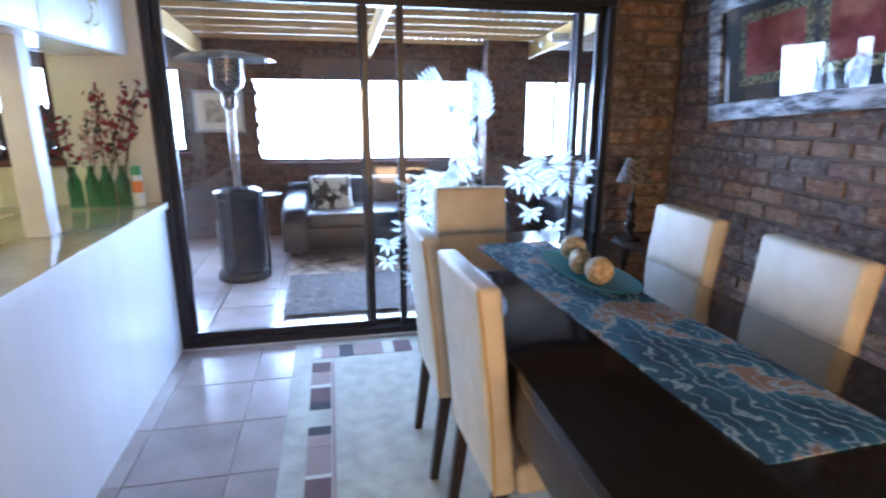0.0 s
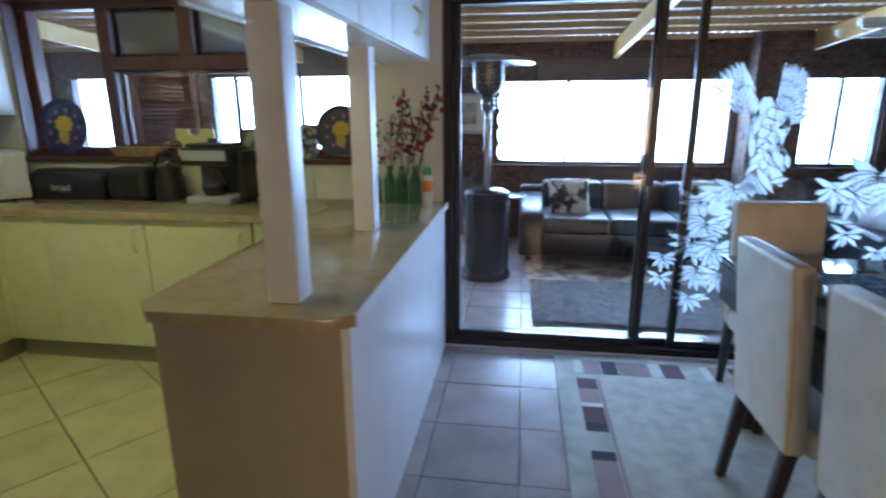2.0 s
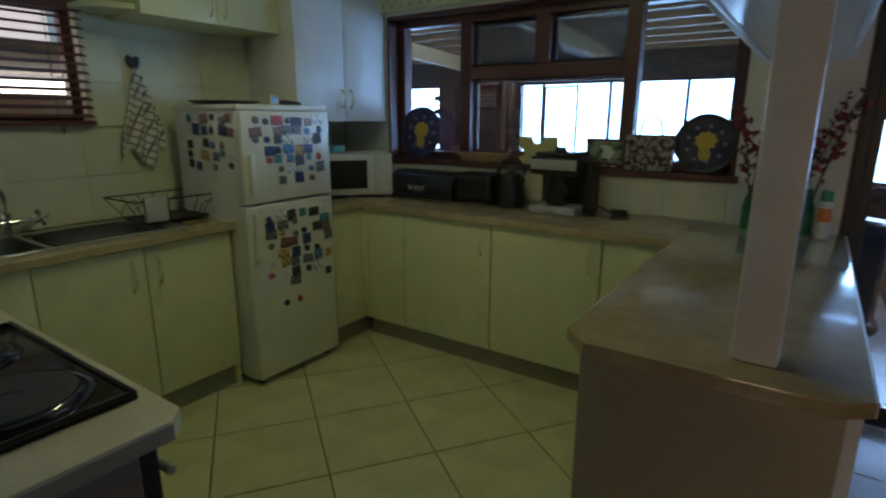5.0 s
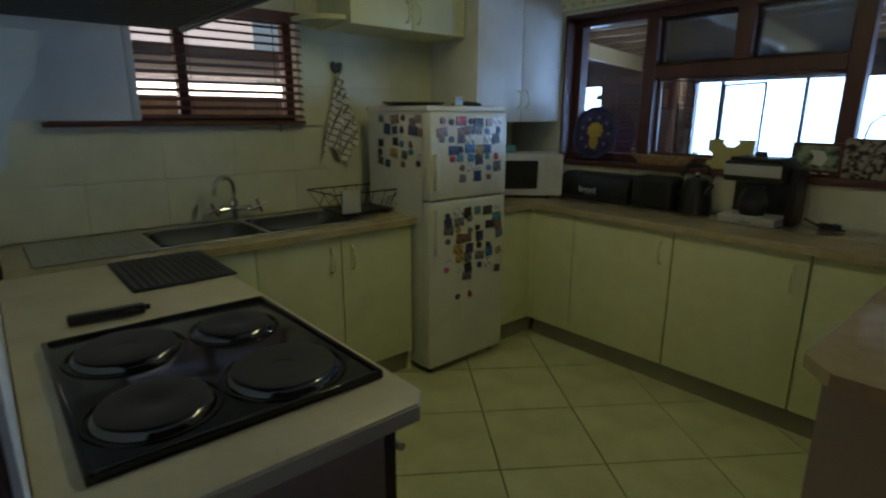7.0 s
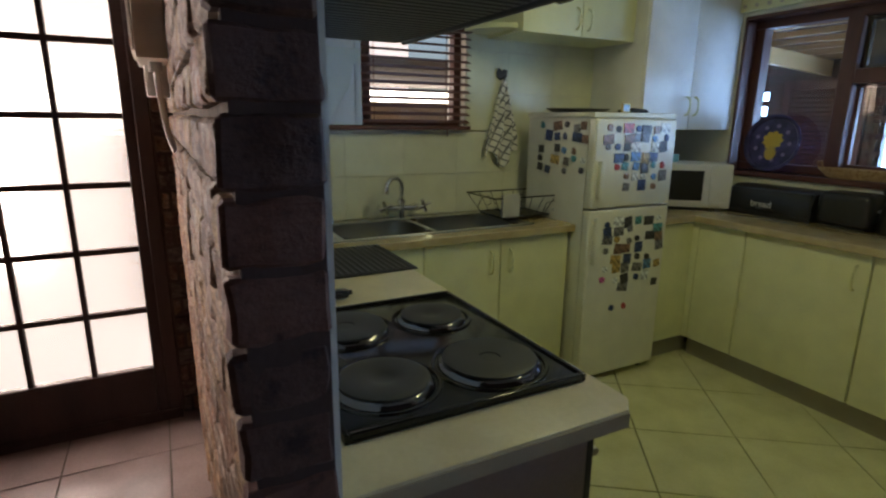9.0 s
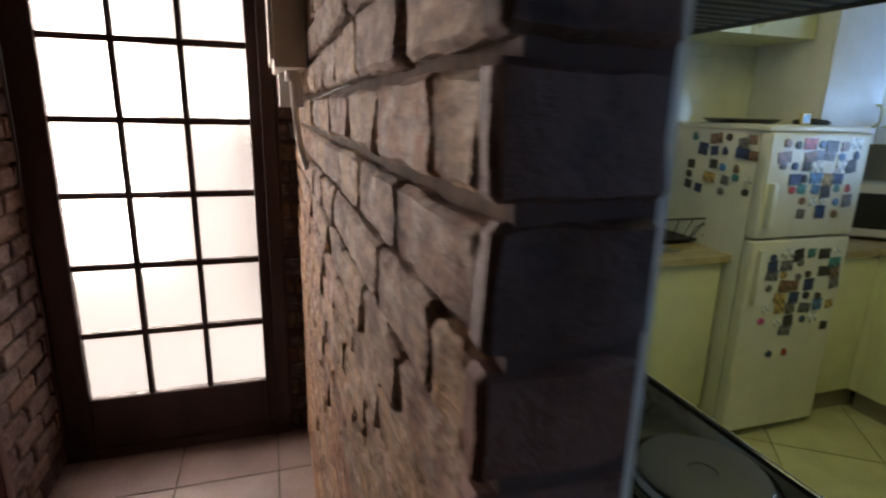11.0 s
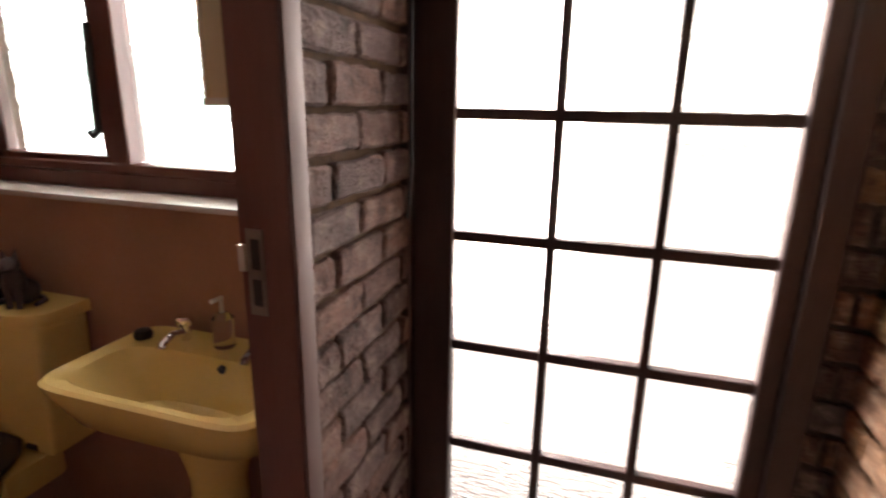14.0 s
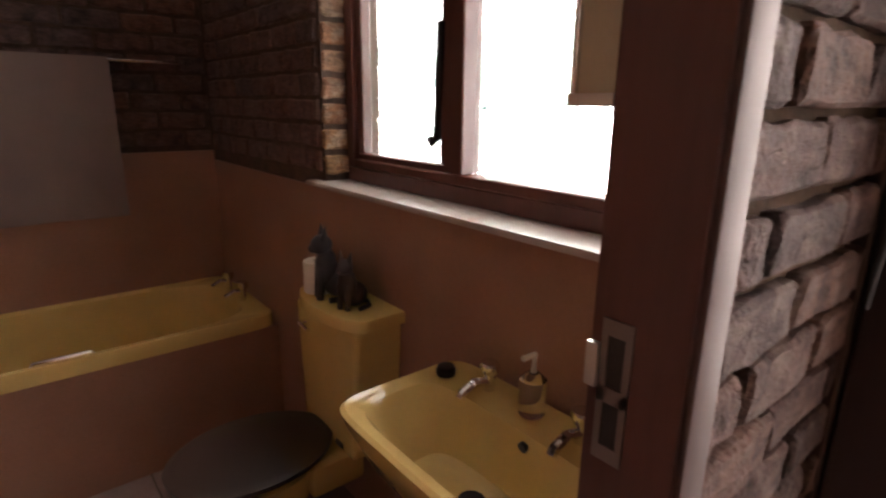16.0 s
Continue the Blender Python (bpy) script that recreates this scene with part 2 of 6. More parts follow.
COUCH = surface("charcoal_leather", (.016, .017, .021), (.034, .036, .044), .3, scale=8, bump=.15)
COUCH_BROWN = surface("brown_suede_cushion", (.11, .065, .05), (.16, .10, .075), .7, scale=8, bump=.15)
HIDE = surface("brown_and_white_cow_hide", (.05, .03, .022), (.72, .68, .60), .8, scale=9, spread=.02, bump=.15, fine=200)
SHAG = surface("grey_brown_shag", (.055, .043, .040), (.13, .105, .097), .95, scale=24, bump=.8, fine=160)
RUG = surface("sand_woven_rug", (.30, .285, .24), (.41, .385, .33), .9, scale=11, bump=.4, fine=260)
RUG_DARK = plain("plum_rug_patch", (.11, .055, .06), .95, bump=.4, fine=260)
RUG_MID = plain("mauve_rug_patch", (.27, .19, .18), .95, bump=.4, fine=260)
RUG_INK = plain("ink_rug_patch", (.035, .034, .045), .95, bump=.4, fine=260)
GLASS = glass("clear_glass")
# grey tint added to dim the bright lamp seen through the bathroom panes
GLASS_GREY = glass("grey_dimming_glass", .03, (.42, .46, .47), .4)
GLASS_SMOKED = glass("smoky_top_light_glass", .12, (.30, .32, .33))
FROST = glass("frosted_ripple_glass", .26, (.97, .95, .93), .9)
ETCH = plain("etched_white_glass", (.80, .86, .88), .7, bump=.0)
MIRROR = plain("mirror_silver", (.85, .86, .86), .02, metal=1.0, bump=.0)
SANITARY = plain("mustard_cream_ceramic", (.64, .47, .17), .12, bump=.0)
BATH_PAINT = surface("caramel_brown_enamel_paint", (.28, .15, .10), (.35, .19, .128), .35, scale=3, bump=.05)
SILL_TILE = plain("pale_quarry_sill_tile", (.46, .40, .36), .25, bump=.03)
TOWEL = plain("grey_towelling", (.23, .175, .155), .95, bump=.6, fine=300)
DB_WHITE = plain("ivory_painted_metal", (.74, .70, .60), .35, bump=.0)


# ---------------------------------------------------------------- mesh helpers
def bm_box(bm, a, b, bevel=0.0, seg=2):
    a, b = [min(p, q) for p, q in zip(a, b)], [max(p, q) for p, q in zip(a, b)]
    r = bmesh.ops.create_cube(bm, size=1.0)
    vs = r["verts"]
    for v in vs:
        v.co = Vector([a[i] + (v.co[i] + 0.5) * (b[i] - a[i]) for i in range(3)])
    if bevel:
        es = list({e for v in vs for e in v.link_edges})
        bmesh.ops.bevel(bm, geom=es, offset=bevel, segments=seg, affect="EDGES", profile=0.6)
    return bm


def box(a, b, bevel=0.0, seg=2):
    return bm_box(bmesh.new(), a, b, bevel, seg)


def bm_rod(bm, p, q, r, r2=None, seg=12):
    """A round bar from p to q."""
    p, q = Vector(p), Vector(q)
    m = Matrix.Translation((p + q) / 2) @ (q - p).to_track_quat("Z", "Y").to_matrix().to_4x4()
    bmesh.ops.create_cone(bm, cap_ends=True, segments=seg, radius1=r, radius2=r if r2 is None else r2, depth=(q - p).length, matrix=m)
    return bm


def rod(p, q, r, r2=None, seg=12):
    return bm_rod(bmesh.new(), p, q, r, r2, seg)


def bm_tube(bm, pts, r, seg=8):
    """A bent round bar through the points."""
    pts = [Vector(p) for p in pts]
    rings = []
    for i, p in enumerate(pts):
        d = (pts[min(i + 1, len(pts) - 1)] - pts[max(i - 1, 0)]).normalized()
        q = d.to_track_quat("Z", "Y").to_matrix()
        rings.append([bm.verts.new(p + q @ Vector((r * math.cos(2 * math.pi * k / seg), r * math.sin(2 * math.pi * k / seg), 0))) for k in range(seg)])
    for a, b in zip(rings, rings[1:]):
        for k in range(seg):
            bm.faces.new((a[k], a[(k + 1) % seg], b[(k + 1) % seg], b[k]))
    bm.faces.new(rings[0][::-1])
    bm.faces.new(rings[-1])
    return bm


def tube(pts, r, seg=8):
    return bm_tube(bmesh.new(), pts, r, seg)


def lathe(profile, seg=32, sx=1.0, sy=1.0, centre=(0, 0, 0)):
    """Turned form from (radius, height) pairs."""
    bm = bmesh.new()
    c = Vector(centre)
    rings = []
    for r, z in profile:
        if r < 1e-5:
            rings.append([bm.verts.new(c + Vector((0, 0, z)))])
        else:
            rings.append([bm.verts.new(c + Vector((sx * r * math.cos(2 * math.pi * k / seg), sy * r * math.sin(2 * math.pi * k / seg), z))) for k in range(seg)])
    for a, b in zip(rings, rings[1:]):
        for k in range(seg):
            k2 = (k + 1) % seg
            if len(a) == 1 and len(b) == 1:
                continue
            if len(a) == 1:
                bm.faces.new((a[0], b[k2], b[k]))
            elif len(b) == 1:
                bm.faces.new((a[k], a[k2], b[0]))
            else:
                bm.faces.new((a[k], a[k2], b[k2], b[k]))
    bmesh.ops.recalc_face_normals(bm, faces=bm.faces)
    return bm


def slab(outline, z0, z1, bevel=0.0, plane="xy"):
    """A flat plate with the given outline; plane says which two axes the outline has."""
    bm = bmesh.new()
    def at(u, v, w):
        return {"xy": (u, v, w), "xz": (u, w, v), "yz": (w, u, v)}[plane]
    lo = [bm.verts.new(at(u, v, z0)) for u, v in outline]
    hi = [bm.verts.new(at(u, v, z1)) for u, v in outline]
    bm.faces.new(lo[::-1])
    top = bm.faces.new(hi)
    k = len(outline)
    for i in range(k):
        bm.faces.new((lo[i], lo[(i + 1) % k], hi[(i + 1) % k], hi[i]))
    bmesh.ops.recalc_face_normals(bm, faces=bm.faces)
    if bevel:
        bmesh.ops.bevel(bm, geom=list(top.edges), offset=bevel, segments=2, affect="EDGES", profile=0.6)
    return bm


def smooth_mesh(me, angle=40):
    for p in me.polygons:
        p.use_smooth = True
    me.set_sharp_from_angle(angle=radians(angle))


def finish(name, bm, mat):
    me = bpy.data.meshes.new(name)
    bm.to_mesh(me)
    bm.free()
    me.materials.append(mat)
    smooth_mesh(me)
    return me


def part(name, bm, mat, parent, label=""):
    """One mesh object under a thing or under a part, in the thing's own space."""
    ob = new(name, finish(name, bm, mat))
    ob.parent = parent
    return tagged(ob, label)


def thing(name, place, label, category, group="", rz=0.0):
    ob = new(name)
    ob.empty_display_size = 0.1
    ob.matrix_basis = pose(*place, 0, 0, rz)
    return tagged(ob, label, category, group)


def solo(name, bm, mat, label, category, group="", kind="", place=(0, 0, 0), rz=0.0):
    ob = new(name, finish(name, bm, mat))
    ob.matrix_basis = pose(*place, 0, 0, rz)
    return tagged(ob, label, category, group, kind)


def structure(name, bm, mat, label, category):
    return solo(name, bm, mat, label, category, kind="structure")


def wall_boxes(axis, at, thick, u0, u1, z0, z1, holes):
    """A wall with rectangular openings. axis 'x': it runs along x at y = at; 'y': along y at x = at."""
    bm = bmesh.new()
    us = sorted({u0, u1, *[h[0] for h in holes], *[h[1] for h in holes]})
    for a, b in zip(us, us[1:]):
        cut = sorted([(h[2], h[3]) for h in holes if h[0] <= a + 1e-6 and h[1] >= b - 1e-6])
        z = z0
        spans = []
        for lo, hi in cut:
            if lo > z + 1e-6:
                spans.append((z, lo))
            z = hi
        if z < z1 - 1e-6:
            spans.append((z, z1))
        for lo, hi in spans:
            if axis == "x":
                bm_box(bm, (a, at, lo), (b, at + thick, hi))
            else:
                bm_box(bm, (at, a, lo), (at + thick, b, hi))
    return bm


# ---------------------------------------------------------------- large structure
NW = 3.62          # inner face of the wall between the house and the patio
EW = 2.95          # inner face of the dining room's brick wall
WW = -3.29         # inner face of the kitchen's outer wall
CS, CN = 0.338, 0.452   # faces of the half-brick wall beside the stove
BS = -0.66         # corridor face of the bathroom wall
BW, BE, BSW = -3.14, -1.3, -3.33   # bathroom walls
TOP = 2.5

structure("floor", box((-3.6, -3.6, -0.2), (5.0, 3.84, -0.012)), GROUT_DARK, "concrete floor slab under the tiles", "floor")
structure("floor_patio", box((-5.8, 3.84, -0.2), (4.6, 6.95, -0.012)), GROUT_DARK, "concrete patio slab under the tiles", "floor")
structure("ceiling", box((-3.55, .345, TOP), (-0.37, 3.84, TOP + 0.12)), CEILING, "plain white ceiling board", "ceiling")
structure("ceiling_bathroom", box((-3.55, -3.6, TOP), (-0.37, -.70, TOP + 0.12)), CEILING, "plain white bathroom ceiling board", "ceiling")
# these two ceilings are out of view; their dark timber is assumed, to cut bounce
structure("ceiling_dining", box((-0.37, -3.6, TOP), (3.2, 3.84, TOP + 0.12)), surface("dark_unseen_ceiling", (.05, .032, .022), (.09, .055, .036), .5, scale=5, stretch=(1, .1, 1)), "unseen dining room ceiling, kept dark to cut bounced light", "ceiling")
structure("ceiling_corridor", box((-3.55, -.70, TOP), (-0.37, .345, TOP + 0.12)), bpy.data.materials["dark_unseen_ceiling"], "unseen corridor ceiling, kept dark to cut bounced light", "ceiling")
wn1 = structure("wall_north", wall_boxes("x", NW + 0.012, 0.21, -3.55, EW + 0.2, -0.1, TOP, [(-2.84, -0.62, 1.12, 2.08), (-0.16, 2.5, -0.1, 2.05)]), MORTAR, "brick wall with sliding door and kitchen window", "wall")
structure("wall_north_kitchen_plaster", wall_boxes("x", NW, 0.012, WW, -0.17, 0, TOP, [(-2.84, -0.62, 1.12, 2.08)]), PLASTER, "white plastered kitchen wall round the window", "wall")
we = structure("wall_east", box((EW + 0.012, -2.4, -0.1), (EW + 0.2, NW + 0.012, TOP)), MORTAR, "dark clinker brick wall of the dining room", "wall")
ww = structure("wall_west_kitchen", wall_boxes("y", WW - 0.22, 0.212, CN, NW + 0.22, -0.1, TOP, [(0.72, 1.87, 1.38, 1.95)]), PLASTER, "white wall behind the sink with a window", "wall")
wc = structure("wall_corridor_north", box((-3.29, CS + 0.018, -0.1), (-1.112, CN - 0.008, TOP)), MORTAR_TAN, "half-brick wall between stove and corridor", "wall")
structure("wall_corridor_plaster", box((-3.28, CN - 0.008, 0), (-1.102, CN, TOP)), PLASTER, "thin white plaster on the stove side of the wall", "wall")
# the wide gap from x 0.45 to 2.45 is added to pass the warm lamp
wl = structure("wall_corridor_south", wall_boxes("x", BS - 0.098, 0.08, -3.30, 3.15, -0.1, TOP, [(-2.74, -1.80, -0.1, 2.06), (0.45, 2.45, -0.1, 2.06)]), MORTAR_TAN, "brick wall between corridor and bathroom", "wall")
wd = structure("wall_west_corridor", wall_boxes("y", -3.42, 0.16, BS - 0.1, CN, -0.1, TOP, [(-0.65, 0.258, -0.1, 2.16)]), MORTAR, "brick wall round the back door", "wall")
wb = structure("wall_west_bathroom", wall_boxes("y", BW - 0.24, 0.228, BSW - 0.2, BS - 0.098, -0.1, TOP, [(-2.16, -0.98, 1.18, 2.1)]), MORTAR_BROWN, "bathroom wall with a window", "wall")
ws = structure("wall_south_bathroom", box((BW, BSW - 0.2, -0.1), (BE, BSW - 0.012, TOP)), MORTAR_BROWN, "bathroom wall behind the bath", "wall")
structure("wall_east_bathroom", box((BE, BSW - 0.2, -0.1), (BE + 0.11, BS - 0.1, TOP)), BATH_PAINT, "brown painted bathroom wall", "wall")
# wall out of view; its opening is added for the warm lamp
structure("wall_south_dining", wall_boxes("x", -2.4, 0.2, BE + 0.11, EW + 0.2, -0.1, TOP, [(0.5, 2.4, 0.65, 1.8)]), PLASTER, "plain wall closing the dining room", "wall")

# patio shell
patio_holes = [(-0.05, 2.42, 0.83, 1.74), (3.02, 3.82, 0.83, 1.74), (-3.36, -0.72, 0.95, 1.82), (-5.2, -4.5, 0.95, 1.82)]
pn = structure("wall_patio_north", wall_boxes("x", 6.632, 0.2, -5.6, 4.4, -0.1, 2.15, patio_holes), MORTAR, "low brick patio wall with wide windows", "wall")
structure("wall_patio_east", box((4.2, 3.84, -0.1), (4.4, 6.7, 2.9)), BRICK, "brick end wall of the patio", "wall")
structure("wall_patio_west", box((-5.8, 3.84, -0.1), (-5.6, 6.83, 2.9)), BRICK, "brick end wall of the patio", "wall")
roof = bmesh.new()
ROOF_FAR, ROOF_NEAR = 2.18, 2.36


def roof_z(y):
    return ROOF_NEAR + (ROOF_FAR - ROOF_NEAR) * (y - 3.84) / (6.63 - 3.84)


for i in range(118):
    x = -5.8 + i * 0.088
    for dx, dz in ((0, 0), (0.044, 0.018)):
        a = [(x + dx, 3.6, roof_z(3.6) + dz), (x + dx + 0.05, 3.6, roof_z(3.6) + dz + 0.012), (x + dx + 0.05, 7.1, roof_z(7.1) + dz + 0.012), (x + dx, 7.1, roof_z(7.1) + dz)]
        lo = [roof.verts.new(p) for p in a]
        hi = [roof.verts.new((p[0], p[1], p[2] + 0.01)) for p in a]
        roof.faces.new(lo)
        roof.faces.new(hi[::-1])
        for k in range(4):
            roof.faces.new((lo[k], hi[k], hi[(k + 1) % 4], lo[(k + 1) % 4]))
bmesh.ops.recalc_face_normals(roof, faces=roof.faces)
structure("ceiling_patio", roof, ROOF_SHEET, "ribbed brown roof sheets over the patio", "ceiling")


# ---------------------------------------------------------------- windows and doors of the setting
def bar_frame(outer, inner_bars, depth, at, along, bar=0.05):
    """Frame bars: outer (u0, u1, z0, z1) and further bars as the same, at depth range at..at+depth."""
    bm = bmesh.new()
    u0, u1, z0, z1 = outer
    bars = [(u0, u1, z0, z0 + bar), (u0, u1, z1 - bar, z1), (u0, u0 + bar, z0 + bar, z1 - bar), (u1 - bar, u1, z0 + bar, z1 - bar)] + inner_bars
    for a, b, c, d in bars:
        if along == "x":
            bm_box(bm, (a, at, c), (b, at + depth, d), 0.004, 1)
        else:
            bm_box(bm, (at, a, c), (at + depth, b, d), 0.004, 1)
    return bm


def pane(name, a, b, mat, parent):
    ob = part(name, box(a, b), mat, parent)
    ob.visible_shadow = False
    return ob


# kitchen window to the patio
kw = thing("window_1", (-1.73, NW, 1.12), "dark mahogany kitchen window onto the patio", "window")
kw["kind"] = "structure"


def loc(parent, bm):
    bmesh.ops.translate(bm, verts=bm.verts, vec=-parent.matrix_basis.translation)
    return bm


part("window_frame", loc(kw, bar_frame((-2.84, -0.62, 1.12, 2.08), [(-2.305, -2.225, 1.18, 2.02), (-1.235, -1.158, 1.18, 2.02), (-2.225, -1.235, 1.655, 1.735), (-1.775, -1.685, 1.735, 2.02)], 0.09, NW + 0.10, "x", 0.07)), MAHOGANY, kw)
part("window_lining", loc(kw, bar_frame((-2.84, -0.62, 1.12, 2.08), [], 0.10, NW - 0.006, "x", 0.022)), MAHOGANY, kw)
part("window_sill", loc(kw, box((-2.86, NW - 0.03, 1.108), (-0.6, NW + 0.12, 1.142), 0.006)), MAHOGANY, kw)
for a, b, c, d in ((-2.77, -2.305, 1.19, 2.01), (-2.225, -1.775, 1.735, 2.01), (-1.685, -1.235, 1.735, 2.01), (-1.158, -0.69, 1.19, 2.01), (-2.225, -1.235, 1.19, 1.655)):
    pane("pane", (a - kw.location.x, 0.14, c - 1.12), (b - kw.location.x, 0.144, d - 1.12), GLASS_SMOKED if c > 1.7 else GLASS, kw)
    if c > 1.7:
        part("sash_edge", loc(kw, bar_frame((a, b, c, d), [], 0.03, NW + 0.16, "x", 0.022)), MAHOGANY, kw)
part("sash_edge", loc(kw, bar_frame((-2.225, -1.235, 1.19, 1.655), [], 0.03, NW + 0.16, "x", 0.02)), MAHOGANY, kw)
# pelmet above the window
structure("trim_pelmet", box((-2.9, NW - 0.05, 2.1), (-0.6, NW + 0.0, 2.3), 0.006), MELAMINE, "cream pelmet board above the kitchen window", "trim")

lattice = bpy.data.objects["trim_pelmet"]
for i in range(30):
    x = -2.86 + i * .076
    dm = slab([(x - .03, 2.2), (x, 2.16), (x + .03, 2.2), (x, 2.24)], NW - .054, NW - .05, plane="xz")
    part("lattice_diamond", dm, GROUT, lattice)
    part("lattice_bead", rod((x + .038, NW - .056, 2.13), (x + .038, NW - .05, 2.13), .012, seg=10), GROUT, lattice)

# sliding door
sd = thing("door_1", (1.17, NW + 0.02, 0.0), "dark bronze aluminium sliding glass door, closed", "sliding door")
sd["kind"] = "structure"
part("door_frame", loc(sd, bar_frame((-0.16, 2.50, 0.0, 2.05), [], 0.10, NW + 0.02, "x", 0.045)), ALUMINIUM, sd)
for a, b, y in ((-0.115, 1.0, 0.03), (0.945, 1.205, 0.075), (1.16, 2.31, 0.03), (2.26, 2.455, 0.075)):
    leaf = part("door_leaf", loc(sd, bar_frame((a, b, 0.045, 2.005), [], 0.035, NW + 0.02 + y, "x", 0.042 if b - a > .5 else .034)), ALUMINIUM, sd)
    pane("pane", (a + 0.042 - 1.17, y + 0.014, 0.088), (b - 0.042 - 1.17, y + 0.02, 1.963), GLASS, leaf)
part("lock_plate", loc(sd, box((0.962, NW + 0.036, 0.82), (0.985, NW + 0.05, 1.0), 0.004)), BLACK_PLASTIC, sd)
part("pull_handle", loc(sd, box((0.965, NW + 0.005, 0.86), (0.98, NW + 0.036, 0.96), 0.005)), ALUMINIUM, sd)
structure("trim_door_sill", box((-0.16, NW - 0.005, -0.012), (2.5, NW + 0.2, 0.004)), plain("pale_stone_threshold", (.52, .50, .47), .35, bump=.1), "pale stone threshold under the sliding door", "sill")

# back door with frosted panes
fd = thing("door_2", (-3.25, -0.19, 0.0), "dark wooden door with eighteen frosted panes", "door")
fd["kind"] = "structure"
FX = -3.27
structure("backdrop_porch", box((-7.2, -6.0, -3.0), (-7.1, 3.2, 3.4)), emitter("bright_porch_daylight", (1.0, 0.89, 0.82), 1.0), "pale daylight beyond the back door", "backdrop")
# added board on posts that darkens the frosted panes; the real shape is unknown
rail = thing("porch_rail", (-6.1, .45, -.2), "grey board on posts standing in for an unclear shape outside the back door", "rail")
RAILM = plain("grey_stand_in_board", (.17, .15, .13), .8, bump=.3)
part("board", box((-.03, -.48, 1.34), (.03, .9, 1.58), .006), RAILM, rail)
for y in (-.4, .8):
    part("post", box((-.04, y - .04, 0), (.04, y + .04, 1.34), .006), RAILM, rail)
for y in (-.4, .8):
    part("footing", box((-.12, y - .12, -.06), (.12, y + .12, .0), .01), RAILM, rail)
part("door_frame", loc(fd, bar_frame((-0.715, 0.266, -0.01, 2.2), [], 0.09, FX - 0.03, "y", 0.06)), DOOR_WOOD, fd)
leaf = bmesh.new()
GY0, GY1, GZ = -0.547, 0.16, (0.276, 0.562, 0.853, 1.144, 1.436, 1.732, 2.03)
for a, b, c, d in ((-0.652, GY0, 0.01, 2.13), (GY1, 0.226, 0.01, 2.13), (GY0, GY1, 0.01, GZ[0]), (GY0, GY1, GZ[-1], 2.13)):
    bm_box(leaf, (FX, a, c), (FX + 0.045, b, d), 0.005, 1)
dl = part("door_leaf", loc(fd, leaf), DOOR_WOOD, fd)
PW = (GY1 - GY0) / 3
for k in (1, 2):
    y = GY0 + k * PW
    part("glazing_bar", loc(fd, box((FX + 0.006, y - 0.011, GZ[0]), (FX + 0.04, y + 0.011, GZ[-1]), 0.003, 1)), DOOR_WOOD, dl)
for z in GZ[1:-1]:
    part("glazing_bar", loc(fd, box((FX + 0.008, GY0, z - 0.013), (FX + 0.038, GY1, z + 0.013), 0.003, 1)), DOOR_WOOD, dl)
for i in range(6):
    for k in range(3):
        p = part("pane", loc(fd, box((FX + 0.018, GY0 + k * PW + 0.001, GZ[i] + 0.001), (FX + 0.023, GY0 + (k + 1) * PW - 0.001, GZ[i + 1] - 0.001))), FROST, dl)
        p.visible_shadow = False

# bathroom door frame
jf = thing("door_3", (-2.27, BS, 0.0), "open doorway with dark mahogany frame and steel strike plate", "door frame")
jf["kind"] = "structure"
for x0, x1 in ((-2.74, -2.70), (-1.84, -1.80)):
    part("jamb", loc(jf, box((x0, BS - 0.09, 0), (x1, BS + 0.004, 2.06), 0.003)), MAHOGANY, jf)
part("head", loc(jf, box((-2.70, BS - 0.09, 2.0), (-1.84, BS + 0.004, 2.06), 0.003)), MAHOGANY, jf)
part("architrave", loc(jf, box((-2.752, BS + 0.004, 0), (-2.703, BS + 0.012, 2.1), 0.004)), surface("worn_glossy_mahogany", (.065, .034, .030), (.11, .062, .054), .5, scale=5, stretch=(1, 1, .1)), jf, "worn pinkish architrave strip")
plate = bmesh.new()
for a, b, c, d in ((-.016, .016, 0, .016), (-.016, .016, .062, .078), (-.016, .016, .13, .146), (-.016, -.009, .016, .13), (.009, .016, .016, .13)):
    bm_box(plate, (-2.70, BS - 0.061 + a, 1.115 + c), (-2.6975, BS - 0.061 + b, 1.115 + d))
part("strike_plate", loc(jf, plate), plain("tarnished_steel", (.24, .22, .21), .42, metal=1.0, bump=.1), jf, "steel strike plate with two slots")
part("strike_recess", loc(jf, box((-2.70, BS - 0.070, 1.131), (-2.6992, BS - 0.052, 1.245))), BLACK_PLASTIC, jf)
part("strike_lip", loc(jf, box((-2.70, BS - 0.09, 1.19), (-2.692, BS - 0.077, 1.235), .002)), STEEL, jf)

# bathroom window
bw = thing("window_2", (-3.27, -1.59, 1.20), "dark mahogany bathroom window with steel stay", "window")
bw["kind"] = "structure"
part("window_frame", loc(bw, bar_frame((-2.16, -0.98, 1.187, 2.1), [(-2.11, -1.03, 1.237, 1.266), (-1.63, -1.555, 1.266, 2.05)], 0.07, -3.31, "y", 0.05)), MAHOGANY, bw)
part("sash", loc(bw, bar_frame((-2.11, -1.63, 1.25, 2.05), [], 0.04, -3.295, "y", 0.035)), MAHOGANY, bw)
pane("pane", (-0.02, -0.5, 0.06), (-0.016, -0.045, 0.85), GLASS_GREY, bw)
pane("pane", (-0.02, 0.035, 0.06), (-0.016, 0.58, 0.85), GLASS_GREY, bw)
